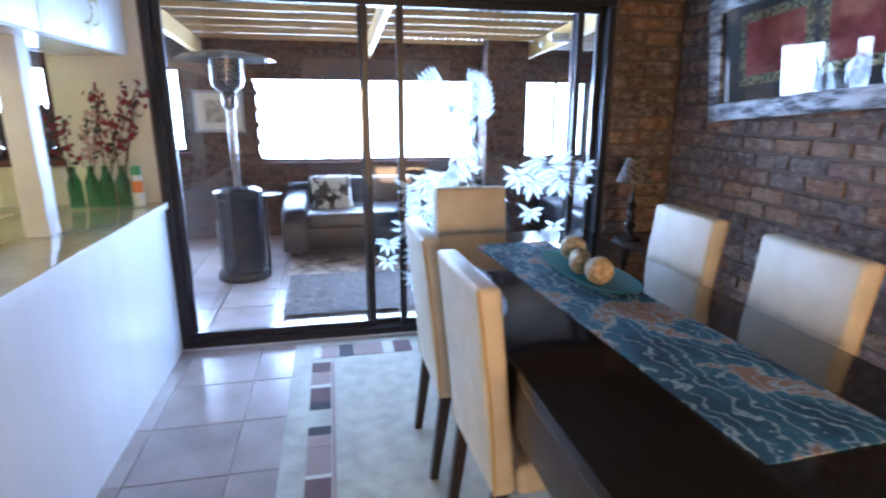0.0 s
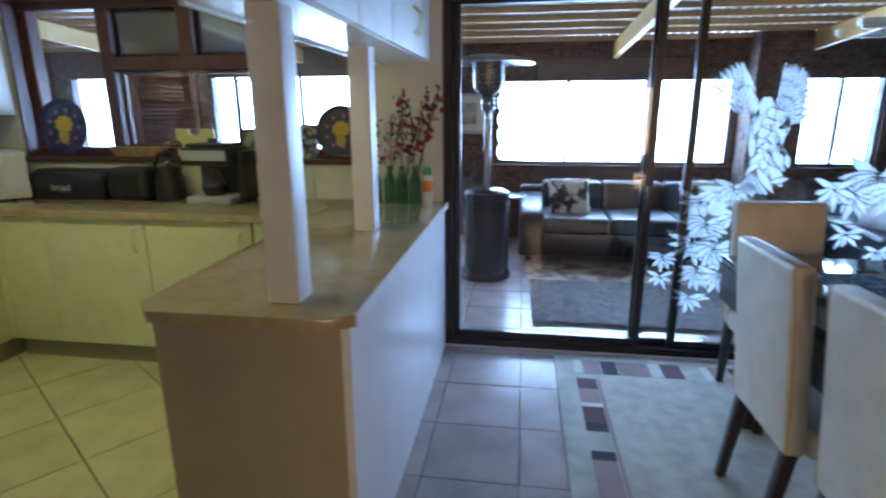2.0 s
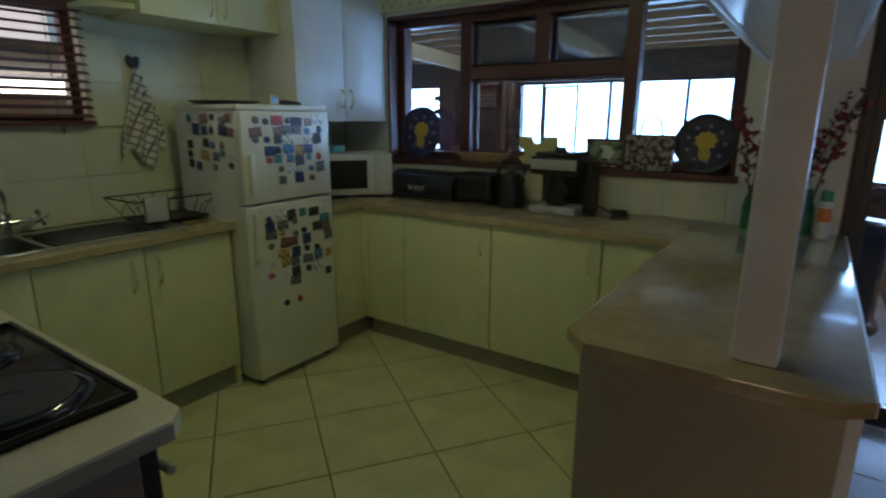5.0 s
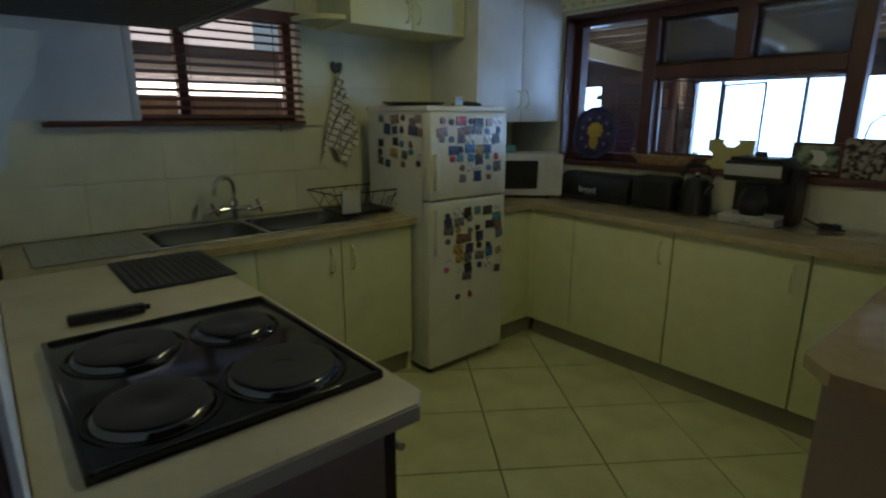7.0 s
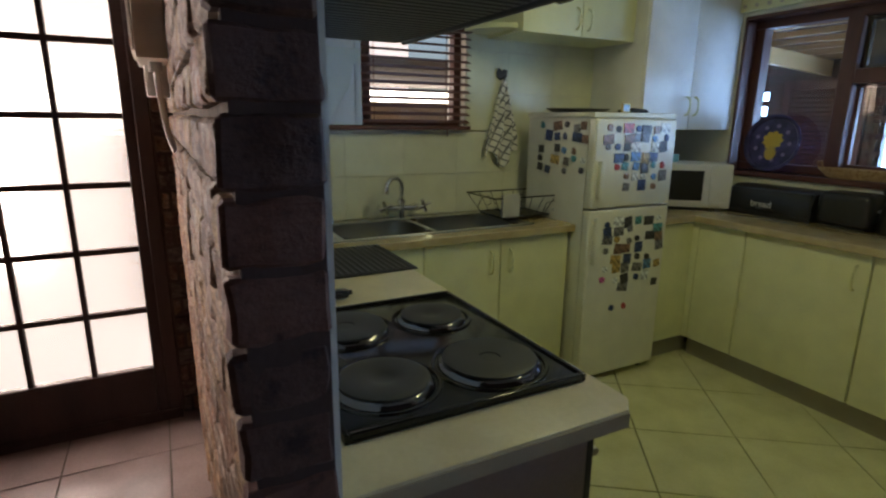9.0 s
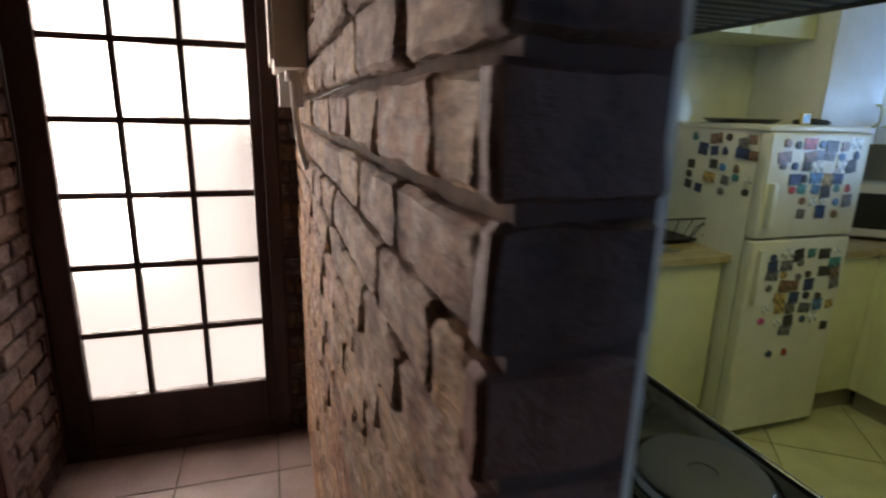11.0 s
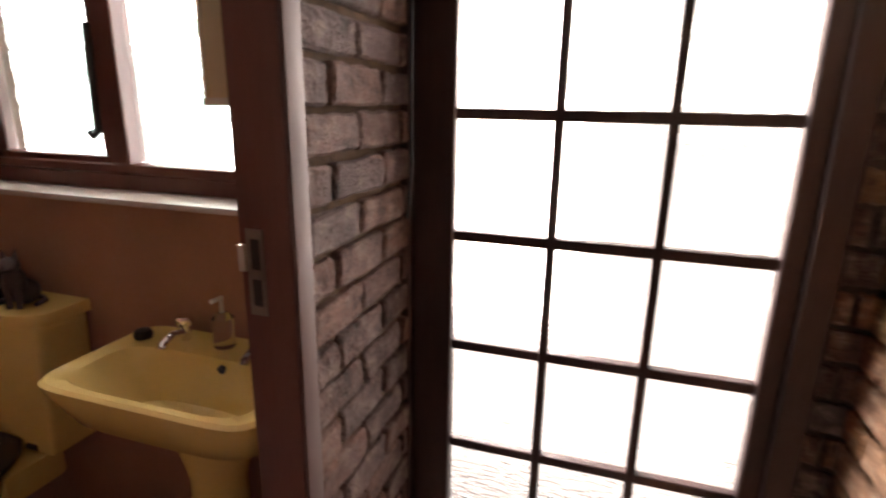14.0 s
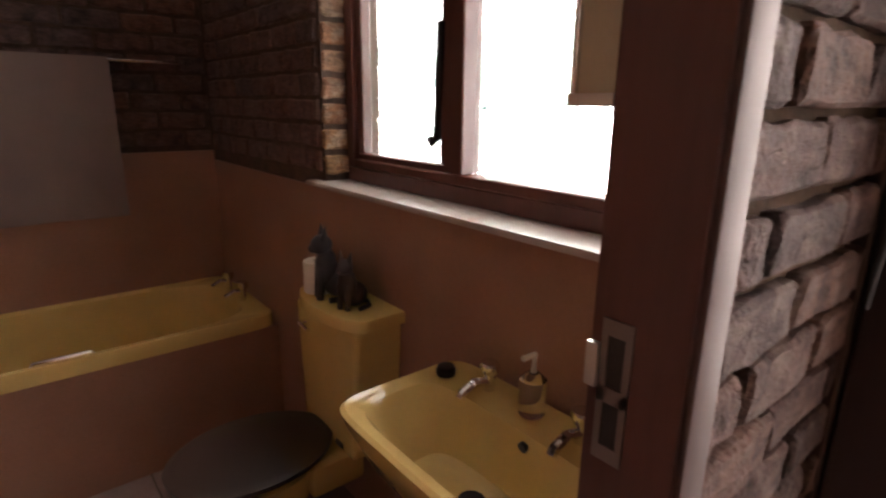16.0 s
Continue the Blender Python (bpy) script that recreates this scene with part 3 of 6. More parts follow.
part("window_stay", loc(bw, tube([(-3.235, -1.64, 1.66), (-3.23, -1.642, 1.5), (-3.225, -1.64, 1.36), (-3.22, -1.655, 1.345), (-3.218, -1.665, 1.36)], 0.011)), BLACK_PLASTIC, bw, "black steel casement stay")
part("sill", loc(bw, box((-3.31, -2.23, 1.172), (BW + 0.03, -0.95, 1.190), 0.004)), SILL_TILE, bw, "pale tiled sill")

# sink window and its blind
kb = thing("window_3", (WW, 1.3, 1.38), "small dark window over the sink with a wooden slatted blind", "window")
kb["kind"] = "structure"
part("window_frame", loc(kb, bar_frame((0.72, 1.87, 1.38, 1.95), [(1.27, 1.32, 1.43, 1.9)], 0.06, WW - 0.12, "y", 0.045)), MAHOGANY, kb)
pane("pane", (-0.1, -0.55, 0.03), (-0.096, 0.55, 0.54), GLASS, kb)
blind = thing("venetian_blind", (WW + 0.02, 1.3, 1.38), "mahogany wooden venetian blind with tilted slats", "blind")
part("headrail", box((-0.02, -0.60, 0.52), (0.035, 0.58, 0.57), 0.004), MAHOGANY, blind)
part("bottom_rail", box((-0.02, -0.60, 0.0), (0.03, 0.58, 0.022), 0.004), MAHOGANY, blind)
for i in range(12):
    sl = bmesh.new()
    bm_box(sl, (-0.022, -0.60, -0.0015), (0.022, 0.58, 0.0015))
    bmesh.ops.rotate(sl, verts=sl.verts, matrix=Matrix.Rotation(radians(21), 3, "Y"))
    bmesh.ops.translate(sl, verts=sl.verts, vec=(0, 0, 0.045 + i * 0.0405))
    part("slat", sl, MAHOGANY, blind)
for y in (-0.4, 0.0, 0.42):
    part("cord", rod((0.024, y, 0.0), (0.024, y, 0.55), 0.0025, seg=6), MAHOGANY, blind)
part("pull_cord", rod((0.03, 0.43, -0.035), (0.03, 0.43, 0.0), 0.005, seg=6), MAHOGANY, blind)

# patio windows
for k, (a, b, c, d) in enumerate(patio_holes):
    pw = thing(f"window_{k + 4}", ((a + b) / 2, 6.63, c), "wide dark-framed patio window onto bright daylight", "window")
    pw["kind"] = "structure"
    cuts = [a + (b - a) * q for q in ((0.32, 0.65) if k == 0 else (0.12, 0.42, 0.72) if k == 2 else (0.5,) if k == 1 else ())]
    part("window_frame", loc(pw, bar_frame((a, b, c, d), [(q - .016, q + .016, c + .03, d - .03) for q in cuts], 0.06, 6.66, "x", 0.035)), ALUMINIUM if k else MAHOGANY, pw)
    pane("pane", (a - pw.location.x + .03, 0.06, 0.03), (b - pw.location.x - .03, 0.064, d - c - .03), GLASS, pw)
    part("window_sill", loc(pw, box((a - .03, 6.60, c - .03), (b + .03, 6.66, c), 0.004)), MAHOGANY, pw)
    if k in (0, 2):
        a2 = a + .03 if k == 0 else cuts[0] + .02
        sash = part("open_sash", bar_frame((0.0, .58, .03, d - c - .06), [], 0.025, 0.0, "x", 0.022), ALUMINIUM, pw)
        sash.matrix_basis = pose(a2 - pw.location.x, 0.02, 0, 0, 0, -28)


# ---------------------------------------------------------------- dining room
def dining_chair():
    ch = thing("dining_chair", (0, 0, 0), "ivory leatherette high-backed dining chair with dark wooden legs", "chair", "chairs round the table")
    # faces +x; the back stands at x = 0
    bk = bmesh.new()
    bm_box(bk, (-0.034, -0.205, 0.36), (0.034, 0.205, 0.975), 0.02, 3)
    for v in bk.verts:
        v.co.x -= 0.06 * ((v.co.z - 0.36) / 0.6) ** 1.5
        if v.co.z > .9:
            v.co.z += 0.012 * (1 - (v.co.y / .2) ** 2)
    bmesh.ops.subdivide_edges(bk, edges=[e for e in bk.edges if abs(e.verts[0].co.z - e.verts[1].co.z) > .4], cuts=4)
    part("backrest", bk, LEATHER, ch)
    st = bmesh.new()
    bm_box(st, (0.035, -0.21, 0.35), (0.47, 0.21, 0.445), 0.03, 3)
    part("seat", st, LEATHER, ch)
    for x, y in ((0.0, -0.175), (0.0, 0.175), (0.43, -0.175), (0.43, 0.175)):
        lg = bmesh.new()
        bm_box(lg, (x - 0.022, y - 0.022, 0), (x + 0.022, y + 0.022, 0.40), 0.004, 1)
        for v in lg.verts:
            if v.co.z < .2:
                v.co.x = x + (v.co.x - x) * .75 - (0.05 if x < .1 else -0.01)
                v.co.y = y + (v.co.y - y) * .75
        part("leg", lg, DARK_WOOD, ch)
    for y in (-0.207, 0.207):
        part("piping", tube([(-0.004 - 0.06 * (t / 5) ** 1.5 - .027, y * .985, 0.37 + .6 * t / 5) for t in range(6)], 0.0045, 6), PIPING, ch)
    return ch


first = dining_chair()
first.matrix_basis = pose(1.143, 2.375, 0, 0, 0, 1)
for x, y, rz in ((1.180, 1.835, 3), (2.22, 2.46, 180), (2.23, 1.83, 178), (1.53, 3.31, -90)):
    copy_thing(first, pose(x, y, 0, 0, 0, rz))

table = thing("dining_table", (1.70, 2.0, 0), "long glossy black dining table on sturdy legs", "table")
part("tabletop", box((-0.495, -1.15, 0.715), (0.43, 1.13, 0.76), 0.006), GLOSS_BLACK, table)
part("apron", box((-0.49, -1.145, 0.56), (0.425, 1.125, 0.7145), 0.004), DARK_WOOD, table)
for x in (-0.36, 0.30):
    for y in (-1.0, 0.94):
        part("leg", box((x - 0.045, y - 0.045, 0), (x + 0.045, y + 0.045, 0.56), 0.006), DARK_WOOD, table)

# runner: woven teal cloth with tan patches
RUNNER, rn, rl, rb = material("teal_map_print_runner")
geo = rn.new("ShaderNodeTexCoord")
n1 = rn.new("ShaderNodeTexNoise")
n1.inputs["Scale"].default_value = 3.4
n1.inputs["Detail"].default_value = 9
n1.inputs["Roughness"].default_value = .62
n2 = rn.new("ShaderNodeTexWave")
n2.inputs["Scale"].default_value = 6
n2.inputs["Distortion"].default_value = 19
n2.inputs["Detail"].default_value = 4
n2.inputs["Detail Roughness"].default_value = .6
for q in (n1, n2):
    rl.new(geo.outputs["Object"], q.inputs["Vector"])
r1 = rn.new("ShaderNodeValToRGB")
for i, (p, c) in enumerate(((0.0, (.004, .02, .045)), (.40, (.006, .05, .09)), (.52, (.015, .14, .21)), (.54, (.36, .33, .30)), (.565, (.27, .16, .10)))):
    e = r1.color_ramp.elements[i] if i < 2 else r1.color_ramp.elements.new(p)
    e.position, e.color = p, (*c, 1)
rl.new(n1.outputs["Fac"], r1.inputs["Fac"])
r2 = rn.new("ShaderNodeValToRGB")
r2.color_ramp.elements[0].position, r2.color_ramp.elements[1].position = .90, 1.0
rl.new(n2.outputs["Fac"], r2.inputs["Fac"])
mx = rn.new("ShaderNodeMix")
mx.data_type = "RGBA"
rl.new(r2.outputs["Color"], mx.inputs["Factor"])
rl.new(r1.outputs["Color"], mx.inputs[6])
mx.inputs[7].default_value = (.30, .42, .45, 1)
rl.new(mx.outputs[2], rb.inputs["Base Color"])
rb.inputs["Roughness"].default_value = .8
bpn = rn.new("ShaderNodeBump")
bpn.inputs["Strength"].default_value = .25
bpn.inputs["Distance"].default_value = .004
rl.new(n2.outputs["Fac"], bpn.inputs["Height"])
rl.new(bpn.outputs["Normal"], rb.inputs["Normal"])
run = bmesh.new()
bmesh.ops.create_grid(run, x_segments=8, y_segments=46, size=0.5)
for v in run.verts:
    v.co = Vector((v.co.x * 0.36, v.co.y * 1.72, 0.004 + 0.002 * noise.noise(v.co * 9)))
ext = bmesh.ops.extrude_face_region(run, geom=run.faces[:])
for v in [g for g in ext["geom"] if isinstance(g, bmesh.types.BMVert)]:
    v.co.z -= 0.0035
bmesh.ops.recalc_face_normals(run, faces=run.faces)
solo("table_runner", run, RUNNER, "teal and tan printed cloth runner along the table", "table runner", place=(1.665, 2.02, 0.761), rz=3)

dish = solo("oval_dish", lathe([(0, 0.006), (.06, .006), (.09, .012), (.118, .034), (.121, .034), (.095, .006), (.05, 0), (0, 0)], 40, 1.0, 2.55), plain("turquoise_glazed_dish", (.08, .42, .48), .15, bump=0), "oval turquoise dish holding rattan balls", "dish", place=(1.72, 2.28, 0.767), rz=6)
BALL = surface("gold_flecked_rattan", (.34, .22, .10), (.66, .52, .32), .6, scale=38, bump=.9, fine=160, spread=.1)
for x, y, r in ((1.755, 2.48, .054), (1.735, 2.37, .042), (1.70, 2.29, .044), (1.745, 2.25, .036), (1.71, 2.16, .052)):
    bl = bmesh.new()
    bmesh.ops.create_icosphere(bl, subdivisions=3, radius=r)
    for v in bl.verts:
        v.co *= 1 + 0.035 * noise.noise(v.co * 60)
    solo("rattan_ball", bl, BALL, "rough gold-brown rattan decoration ball in the dish", "ornament", "rattan balls in the dish", place=(x, y, 0.777 + r))

# dining rug with patchwork border
rug = thing("dining_rug", (1.65, 2.0, 0), "sand-coloured woven rug with a patchwork border of dark squares", "rug")
part("field", slab([(-1.15, -1.7), (1.15, -1.7), (1.15, 1.55), (-1.15, 1.55)], 0.001, 0.012, .003), RUG, rug)
cols = [RUG_MID, RUG_DARK, RUG_INK, RUG_MID, RUG_DARK, RUG_MID, RUG]
RUG_PALE = plain("chalk_rug_patch", (.52, .50, .46), .95, bump=.4, fine=260)
# colours of the border patches and how far each reaches from the last
SIDE = ((RUG_DARK, .11), (RUG_MID, .14), (RUG_PALE, .04), (RUG_DARK, .14), (RUG_INK, .07), (RUG, .145), (RUG_INK, .065), (RUG_MID, .09), (RUG_MID, .18), (RUG_PALE, .025), (RUG_DARK, .14), (RUG, .12))
y = 1.28
for k in range(24):
    tone, h = SIDE[k % 12]
    if tone is not RUG and y > -1.5:
        part("border_patch", box((-1.045, y - h + .004, 0.012), (-0.945, y, 0.0135)), tone, rug)
    y -= h
x = -1.045
for k in range(19):
    tone, w = ((RUG_PALE, .05), (RUG_MID, .10), (RUG_INK, .09), (RUG_MID, .17), (RUG_PALE, .065), (RUG_DARK, .11), (RUG, .10))[k % 7]
    if tone is not RUG and x + w < 1.05:
        part("border_patch", box((x, 1.34, 0.012), (x + w - 0.006, 1.50, 0.0135)), tone, rug)
    x += w
part("border_line", box((-0.94, -1.6, 0.012), (-0.925, 1.28, 0.0133)), RUG_MID, rug)

# picture on the brick wall
pic = thing("framed_picture", (EW - .012, 2.53, 1.33), "long framed picture behind reflecting glass in a distressed silver-black frame", "picture")
FRAMEM = surface("distressed_black_silver_frame", (.03, .03, .035), (.42, .43, .45), .45, scale=26, spread=.09, bump=.5, stretch=(1, .25, 1), metal=.2)
H2, L2 = 0.66, 0.64
for a, b in (((-.05, -L2, 0), (0, L2, .095)), ((-.05, -L2, H2 - .095), (0, L2, H2)), ((-.05, -L2, .095), (0, -L2 + .095, H2 - .095)), ((-.05, L2 - .095, .095), (0, L2, H2 - .095))):
    part("frame_side", box(a, b, .012), FRAMEM, pic)
part("mount", box((-.022, -.55, .095), (-.008, .55, H2 - .095)), plain("charcoal_mount_board", (.035, .036, .038), .6), pic)
GOLD = surface("gold_key_border", (.05, .045, .035), (.42, .36, .20), .5, scale=60, spread=.04, bump=0)
REDP = surface("red_batik_panel", (.28, .03, .03), (.50, .09, .08), .7, scale=16, bump=0)
for y0 in (-.42, -.02, .12):
    w = .30 if y0 > .1 else .36
    part("gold_border", box((-.026, y0, .17), (-.022, y0 + w, .52)), GOLD, pic)
    part("red_print", box((-.029, y0 + .045, .215), (-.026, y0 + w - .045, .475)), REDP, pic)
g = part("picture_glass", box((-.037, -.55, .095), (-.033, .55, H2 - .095)), GLASS, pic)

pic.matrix_basis = pose(EW - .024, 2.57, 1.385, -4.4, -3.2, 0)

# corner stand and lamp
stand = thing("corner_table", (2.62, 3.27, 0), "small dark round side table in the corner", "side table")
part("top", lathe([(0, .60), (.2, .60), (.205, .61), (.205, .625), (.2, .63), (0, .63)], 36), DARK_WOOD, stand)
part("column", lathe([(.03, .05), (.03, .2), (.045, .3), (.028, .4), (.03, .6)], 20), DARK_WOOD, stand)
part("foot", lathe([(0, 0), (.16, 0), (.16, .02), (.05, .06), (0, .06)], 30), DARK_WOOD, stand)
lamp = thing("table_lamp", (2.53, 3.33, .63), "dark table lamp with a beaded spindle and patterned cone shade", "lamp")
part("base", lathe([(0, 0), (.07, 0), (.07, .015), (.025, .03), (.02, .06), (.035, .09), (.02, .12), (.03, .15), (.018, .18), (.03, .215), (.014, .245), (.012, .35), (0, .35)], 24), GLOSS_BLACK, lamp)
part("shade", lathe([(.105, .355), (.05, .50), (.048, .50), (.102, .355)], 32), surface("speckled_taupe_shade", (.03, .025, .022), (.20, .18, .16), .8, scale=70, spread=.05, bump=.2), lamp)

# ---------------------------------------------------------------- kitchen
def handle(parent, at, length=.11, axis="x+"):
    """Bowed handle standing on a door front."""
    x, y, z = at
    d = {"x+": (1, 0), "y-": (0, -1), "y+": (0, 1), "x-": (-1, 0)}[axis]
    pts = [(x + d[0] * o, y + d[1] * o, z + h) for o, h in ((0, length / 2), (.022, length / 2 - .008), (.03, length / 4), (.032, 0), (.03, -length / 4), (.022, -length / 2 + .008), (0, -length / 2))]
    part("handle", tube(pts, .0055, 8), MELAMINE, parent, "cream bow handle")


pen_top = [(-.77, 1.86), (-.70, 1.783), (-.20, 1.783), (-.14, 1.83), (-.14, 3.62), (-.77, 3.62)]
pen = thing("peninsula_cabinet", (-.45, 2.7, 0), "breakfast-bar base with white side panel and taupe end", "cabinet")
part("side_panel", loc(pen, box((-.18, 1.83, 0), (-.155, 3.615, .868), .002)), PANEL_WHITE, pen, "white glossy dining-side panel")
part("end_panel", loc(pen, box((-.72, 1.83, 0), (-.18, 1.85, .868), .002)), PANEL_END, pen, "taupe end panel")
part("body", loc(pen, box((-.70, 1.85, .12), (-.18, 3.03, .868))), MELAMINE, pen)
part("plinth", loc(pen, box((-.66, 1.85, 0), (-.18, 3.03, .12))), PLINTH, pen)
for a, b in ((1.87, 2.44), (2.46, 3.02)):
    dr = part("door", loc(pen, box((-.72, a, .13), (-.70, b, .86), .002)), MELAMINE, pen)
top = thing("breakfast_bar_top", (-.45, 2.7, .868), "beige laminate bar top with clipped corners", "worktop")
part("slab", loc(top, slab(pen_top, .868, .902, .006)), COUNTER, top)
part("edge_strip", loc(top, box((-.141, 1.835, .866), (-.136, 3.615, .90))), plain("white_edge_strip", (.78, .79, .80), .3), top)

ncab = thing("north_base_cabinet", (-1.7, 3.35, 0), "row of cream melamine base cabinets under the window", "cabinet")
part("body", loc(ncab, box((-2.60, 3.13, .12), (-.78, 3.615, .862))), MELAMINE, ncab)
part("plinth", loc(ncab, box((-2.63, 3.16, 0), (-.78, 3.2, .12))), PLINTH, ncab)
for a, b, h in ((-2.60, -2.315, None), (-2.31, -1.705, -1.76), (-1.695, -1.095, -1.15), (-1.085, -.785, None)):
    dr = part("door", loc(ncab, box((a, 3.108, .125), (b, 3.13, .855), .003)), MELAMINE, ncab)
    if h:
        handle(dr, (h + 1.7, 3.108 - 3.35, .74), .12, "y-")
ntop = thing("kitchen_worktop", (-1.7, 3.35, .862), "beige laminate worktop with rounded front edge", "worktop")
part("slab", loc(ntop, slab([(-3.285, 2.83), (-2.62, 2.83), (-2.62, 3.08), (-.772, 3.08), (-.772, 3.615), (-3.285, 3.615)], .862, .90, .008)), COUNTER, ntop)
wcab = thing("corner_base_cabinet", (-2.9, 3.0, 0), "cream corner base cabinet beside the fridge", "cabinet")
part("body", loc(wcab, box((-3.28, 2.84, .12), (-2.66, 3.12, .862))), MELAMINE, wcab)
part("door", loc(wcab, box((-2.66, 2.845, .125), (-2.64, 3.105, .855), .003)), MELAMINE, wcab)
part("filler", loc(wcab, box((-2.655, 3.106, .125), (-2.602, 3.127, .858), .002)), MELAMINE, wcab)
part("plinth", loc(wcab, box((-2.72, 2.84, 0), (-2.68, 3.2, .12))), PLINTH, wcab)

for k, (x, y) in enumerate(((-.353, 1.925), (-.39, 2.825))):
    pst = solo("support_post", box((-.045, -.045, 0), (.045, .045, .765), .006), POST_WHITE, "square white painted post between bar and wall cabinet", "post", "posts on the breakfast bar", place=(x, y, .903))

hc = thing("hanging_cabinet", (-.37, 2.7, 1.668), "white cabinet hung above the breakfast bar", "cabinet")
part("body", box((-.15, -.86, 0), (.12, .915, .80), .003), CABINET_WHITE, hc)
for i in range(4):
    a = -.86 + i * .444
    dr = part("door", box((.12, a + .002, .0), (.14, a + .44, .80), .003), CABINET_WHITE, hc)
    handle(dr, (.14, a + (.40 if i % 2 == 0 else .04), .14), .11, "x+")
part("underside", box((-.145, -.855, -.006), (.118, .91, 0)), plain("glossy_white_underside", (.78, .78, .75), .16, bump=0), hc)
part("light_rail", box((-.165, -.86, -.015), (-.15, .915, .06), .002), CABINET_WHITE, hc)

# ceiling tube: an assumed fitting, out of view, added to go with the glow
tubef = thing("kitchen_ceiling_light", (-1.75, 1.95, TOP), "assumed white fluorescent tube fitting, lit, added on the unseen kitchen ceiling", "ceiling light")
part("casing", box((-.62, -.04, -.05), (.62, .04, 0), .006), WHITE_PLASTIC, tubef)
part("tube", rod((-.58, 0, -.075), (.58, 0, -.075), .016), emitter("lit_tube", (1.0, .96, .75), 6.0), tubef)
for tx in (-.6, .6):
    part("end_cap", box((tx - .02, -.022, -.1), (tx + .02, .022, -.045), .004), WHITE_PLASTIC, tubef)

# sink run
scab = thing("sink_base_cabinet", (-2.95, 1.35, 0), "cream sink cabinet with paired doors", "cabinet")
part("body", loc(scab, box((-3.28, .49, .12), (-2.76, 2.18, .735))), MELAMINE, scab)
part("front_rail", loc(scab, box((-2.765, .49, .12), (-2.741, 2.18, .861))), MELAMINE, scab)
part("end_panel", loc(scab, box((-3.28, 2.181, .0), (-2.741, 2.205, .861))), MELAMINE, scab)
part("plinth", loc(scab, box((-2.80, .49, 0), (-2.76, 2.205, .12))), PLINTH, scab)
for a, b, h in ((1.10, 1.335, None), (1.34, 1.765, 1.71), (1.77, 2.20, 1.825)):
    dr = part("door", loc(scab, box((-2.74, a, .125), (-2.72, b, .855), .003)), MELAMINE, scab)
    if h:
        handle(dr, (-2.72 + 2.95, h - 1.35, .74), .12, "x+")
stop = thing("sink_worktop", (-2.95, 1.35, .862), "beige laminate sink worktop with rounded edge", "worktop")
sl = bmesh.new()
for a, b in (((-3.285, .475, .862), (-3.20, 2.225, .90)), ((-2.80, .475, .862), (-2.69, 2.225, .90)), ((-3.20, .475, .862), (-2.80, .56, .90)), ((-3.20, 2.02, .862), (-2.80, 2.225, .90))):
    bm_box(sl, a, b, .004, 1)
part("slab", loc(stop, sl), COUNTER, stop)
sink = thing("double_sink", (-3.0, 1.35, .9), "stainless steel double-bowl sink", "sink")


def bowl(y0, y1, depth=.15):
    bm = bmesh.new()
    n = 24
    rings = []
    for r, z in ((1.0, .004), (.97, 0), (.93, -depth * .8), (.8, -depth), (.2, -depth)):
        ring = []
        for k in range(n):
            a = 2 * math.pi * k / n
            c, s = math.cos(a), math.sin(a)
            e = .62
            ring.append(bm.verts.new((.20 * r * math.copysign(abs(c) ** e, c), (y0 + y1) / 2 + (y1 - y0) / 2 * r * math.copysign(abs(s) ** e, s), z)))
        rings.append(ring)
    for a, b in zip(rings, rings[1:]):
        for k in range(n):
            bm.faces.new((a[k], a[(k + 1) % n], b[(k + 1) % n], b[k]))
    bm.faces.new(rings[-1])
    bmesh.ops.recalc_face_normals(bm, faces=bm.faces)
    bmesh.ops.reverse_faces(bm, faces=bm.faces)
    return bm


BOWL_STEEL = plain("dull_sink_steel", (.30, .30, .28), .32, metal=1.0, bump=.04)
part("bowl", bowl(-.37, .10), BOWL_STEEL, sink)
part("bowl", bowl(.11, .60), BOWL_STEEL, sink)
rim = bmesh.new()
for a, b in (((-.24, -.79, -.002), (-.186, .67, .006)), ((.186, -.79, -.002), (.215, .67, .006)), ((-.186, -.79, -.002), (.186, -.36, .006)), ((-.186, .09, -.002), (.186, .11, .006)), ((-.186, .6, -.002), (.186, .67, .006))):
    bm_box(rim, a, b, .002, 1)
part("rim", rim, STEEL, sink)
for i in range(9):
    part("drain_rib", box((-.15, -.74 + i * .042, .006), (.15, -.725 + i * .042, .009)), STEEL, sink)

tap = thing("kitchen_tap", (-3.215, 1.435, .906), "chrome swan-neck mixer tap with cross handles", "tap")
part("body", rod((0, -.10, .055), (0, .10, .055), .017), CHROME, tap)
part("stem", rod((0, 0, .0), (0, 0, .10), .019), CHROME, tap)
part("spout", tube([(0, 0, .08), (0, .004, .15), (.004, .0, .195), (.02, -.03, .222), (.045, -.075, .222), (.065, -.108, .195), (.07, -.115, .16)], .0125, 12), CHROME, tap)
part("spout_tip", rod((.07, -.115, .165), (.07, -.115, .145), .015), CHROME, tap)
for y in (-.105, .105):
    part("union", rod((-.05, y, .055), (.0, y, .055), .02), CHROME, tap)
    hd = part("cross_handle", rod((0, y, .055), (.05, y * 1.08, .07), .017), CHROME, tap)
    for a in (20, 110):
        dv = Vector((0, math.cos(radians(a)), math.sin(radians(a)))) * .038
        part("spoke", rod(Vector((.055, y * 1.08, .072)) - dv, Vector((.055, y * 1.08, .072)) + dv, .010, seg=8), CHROME, hd)
part("spout_collar", lathe([(0, .075), (.026, .08), (.024, .10), (.014, .108)], 16), CHROME, tap)

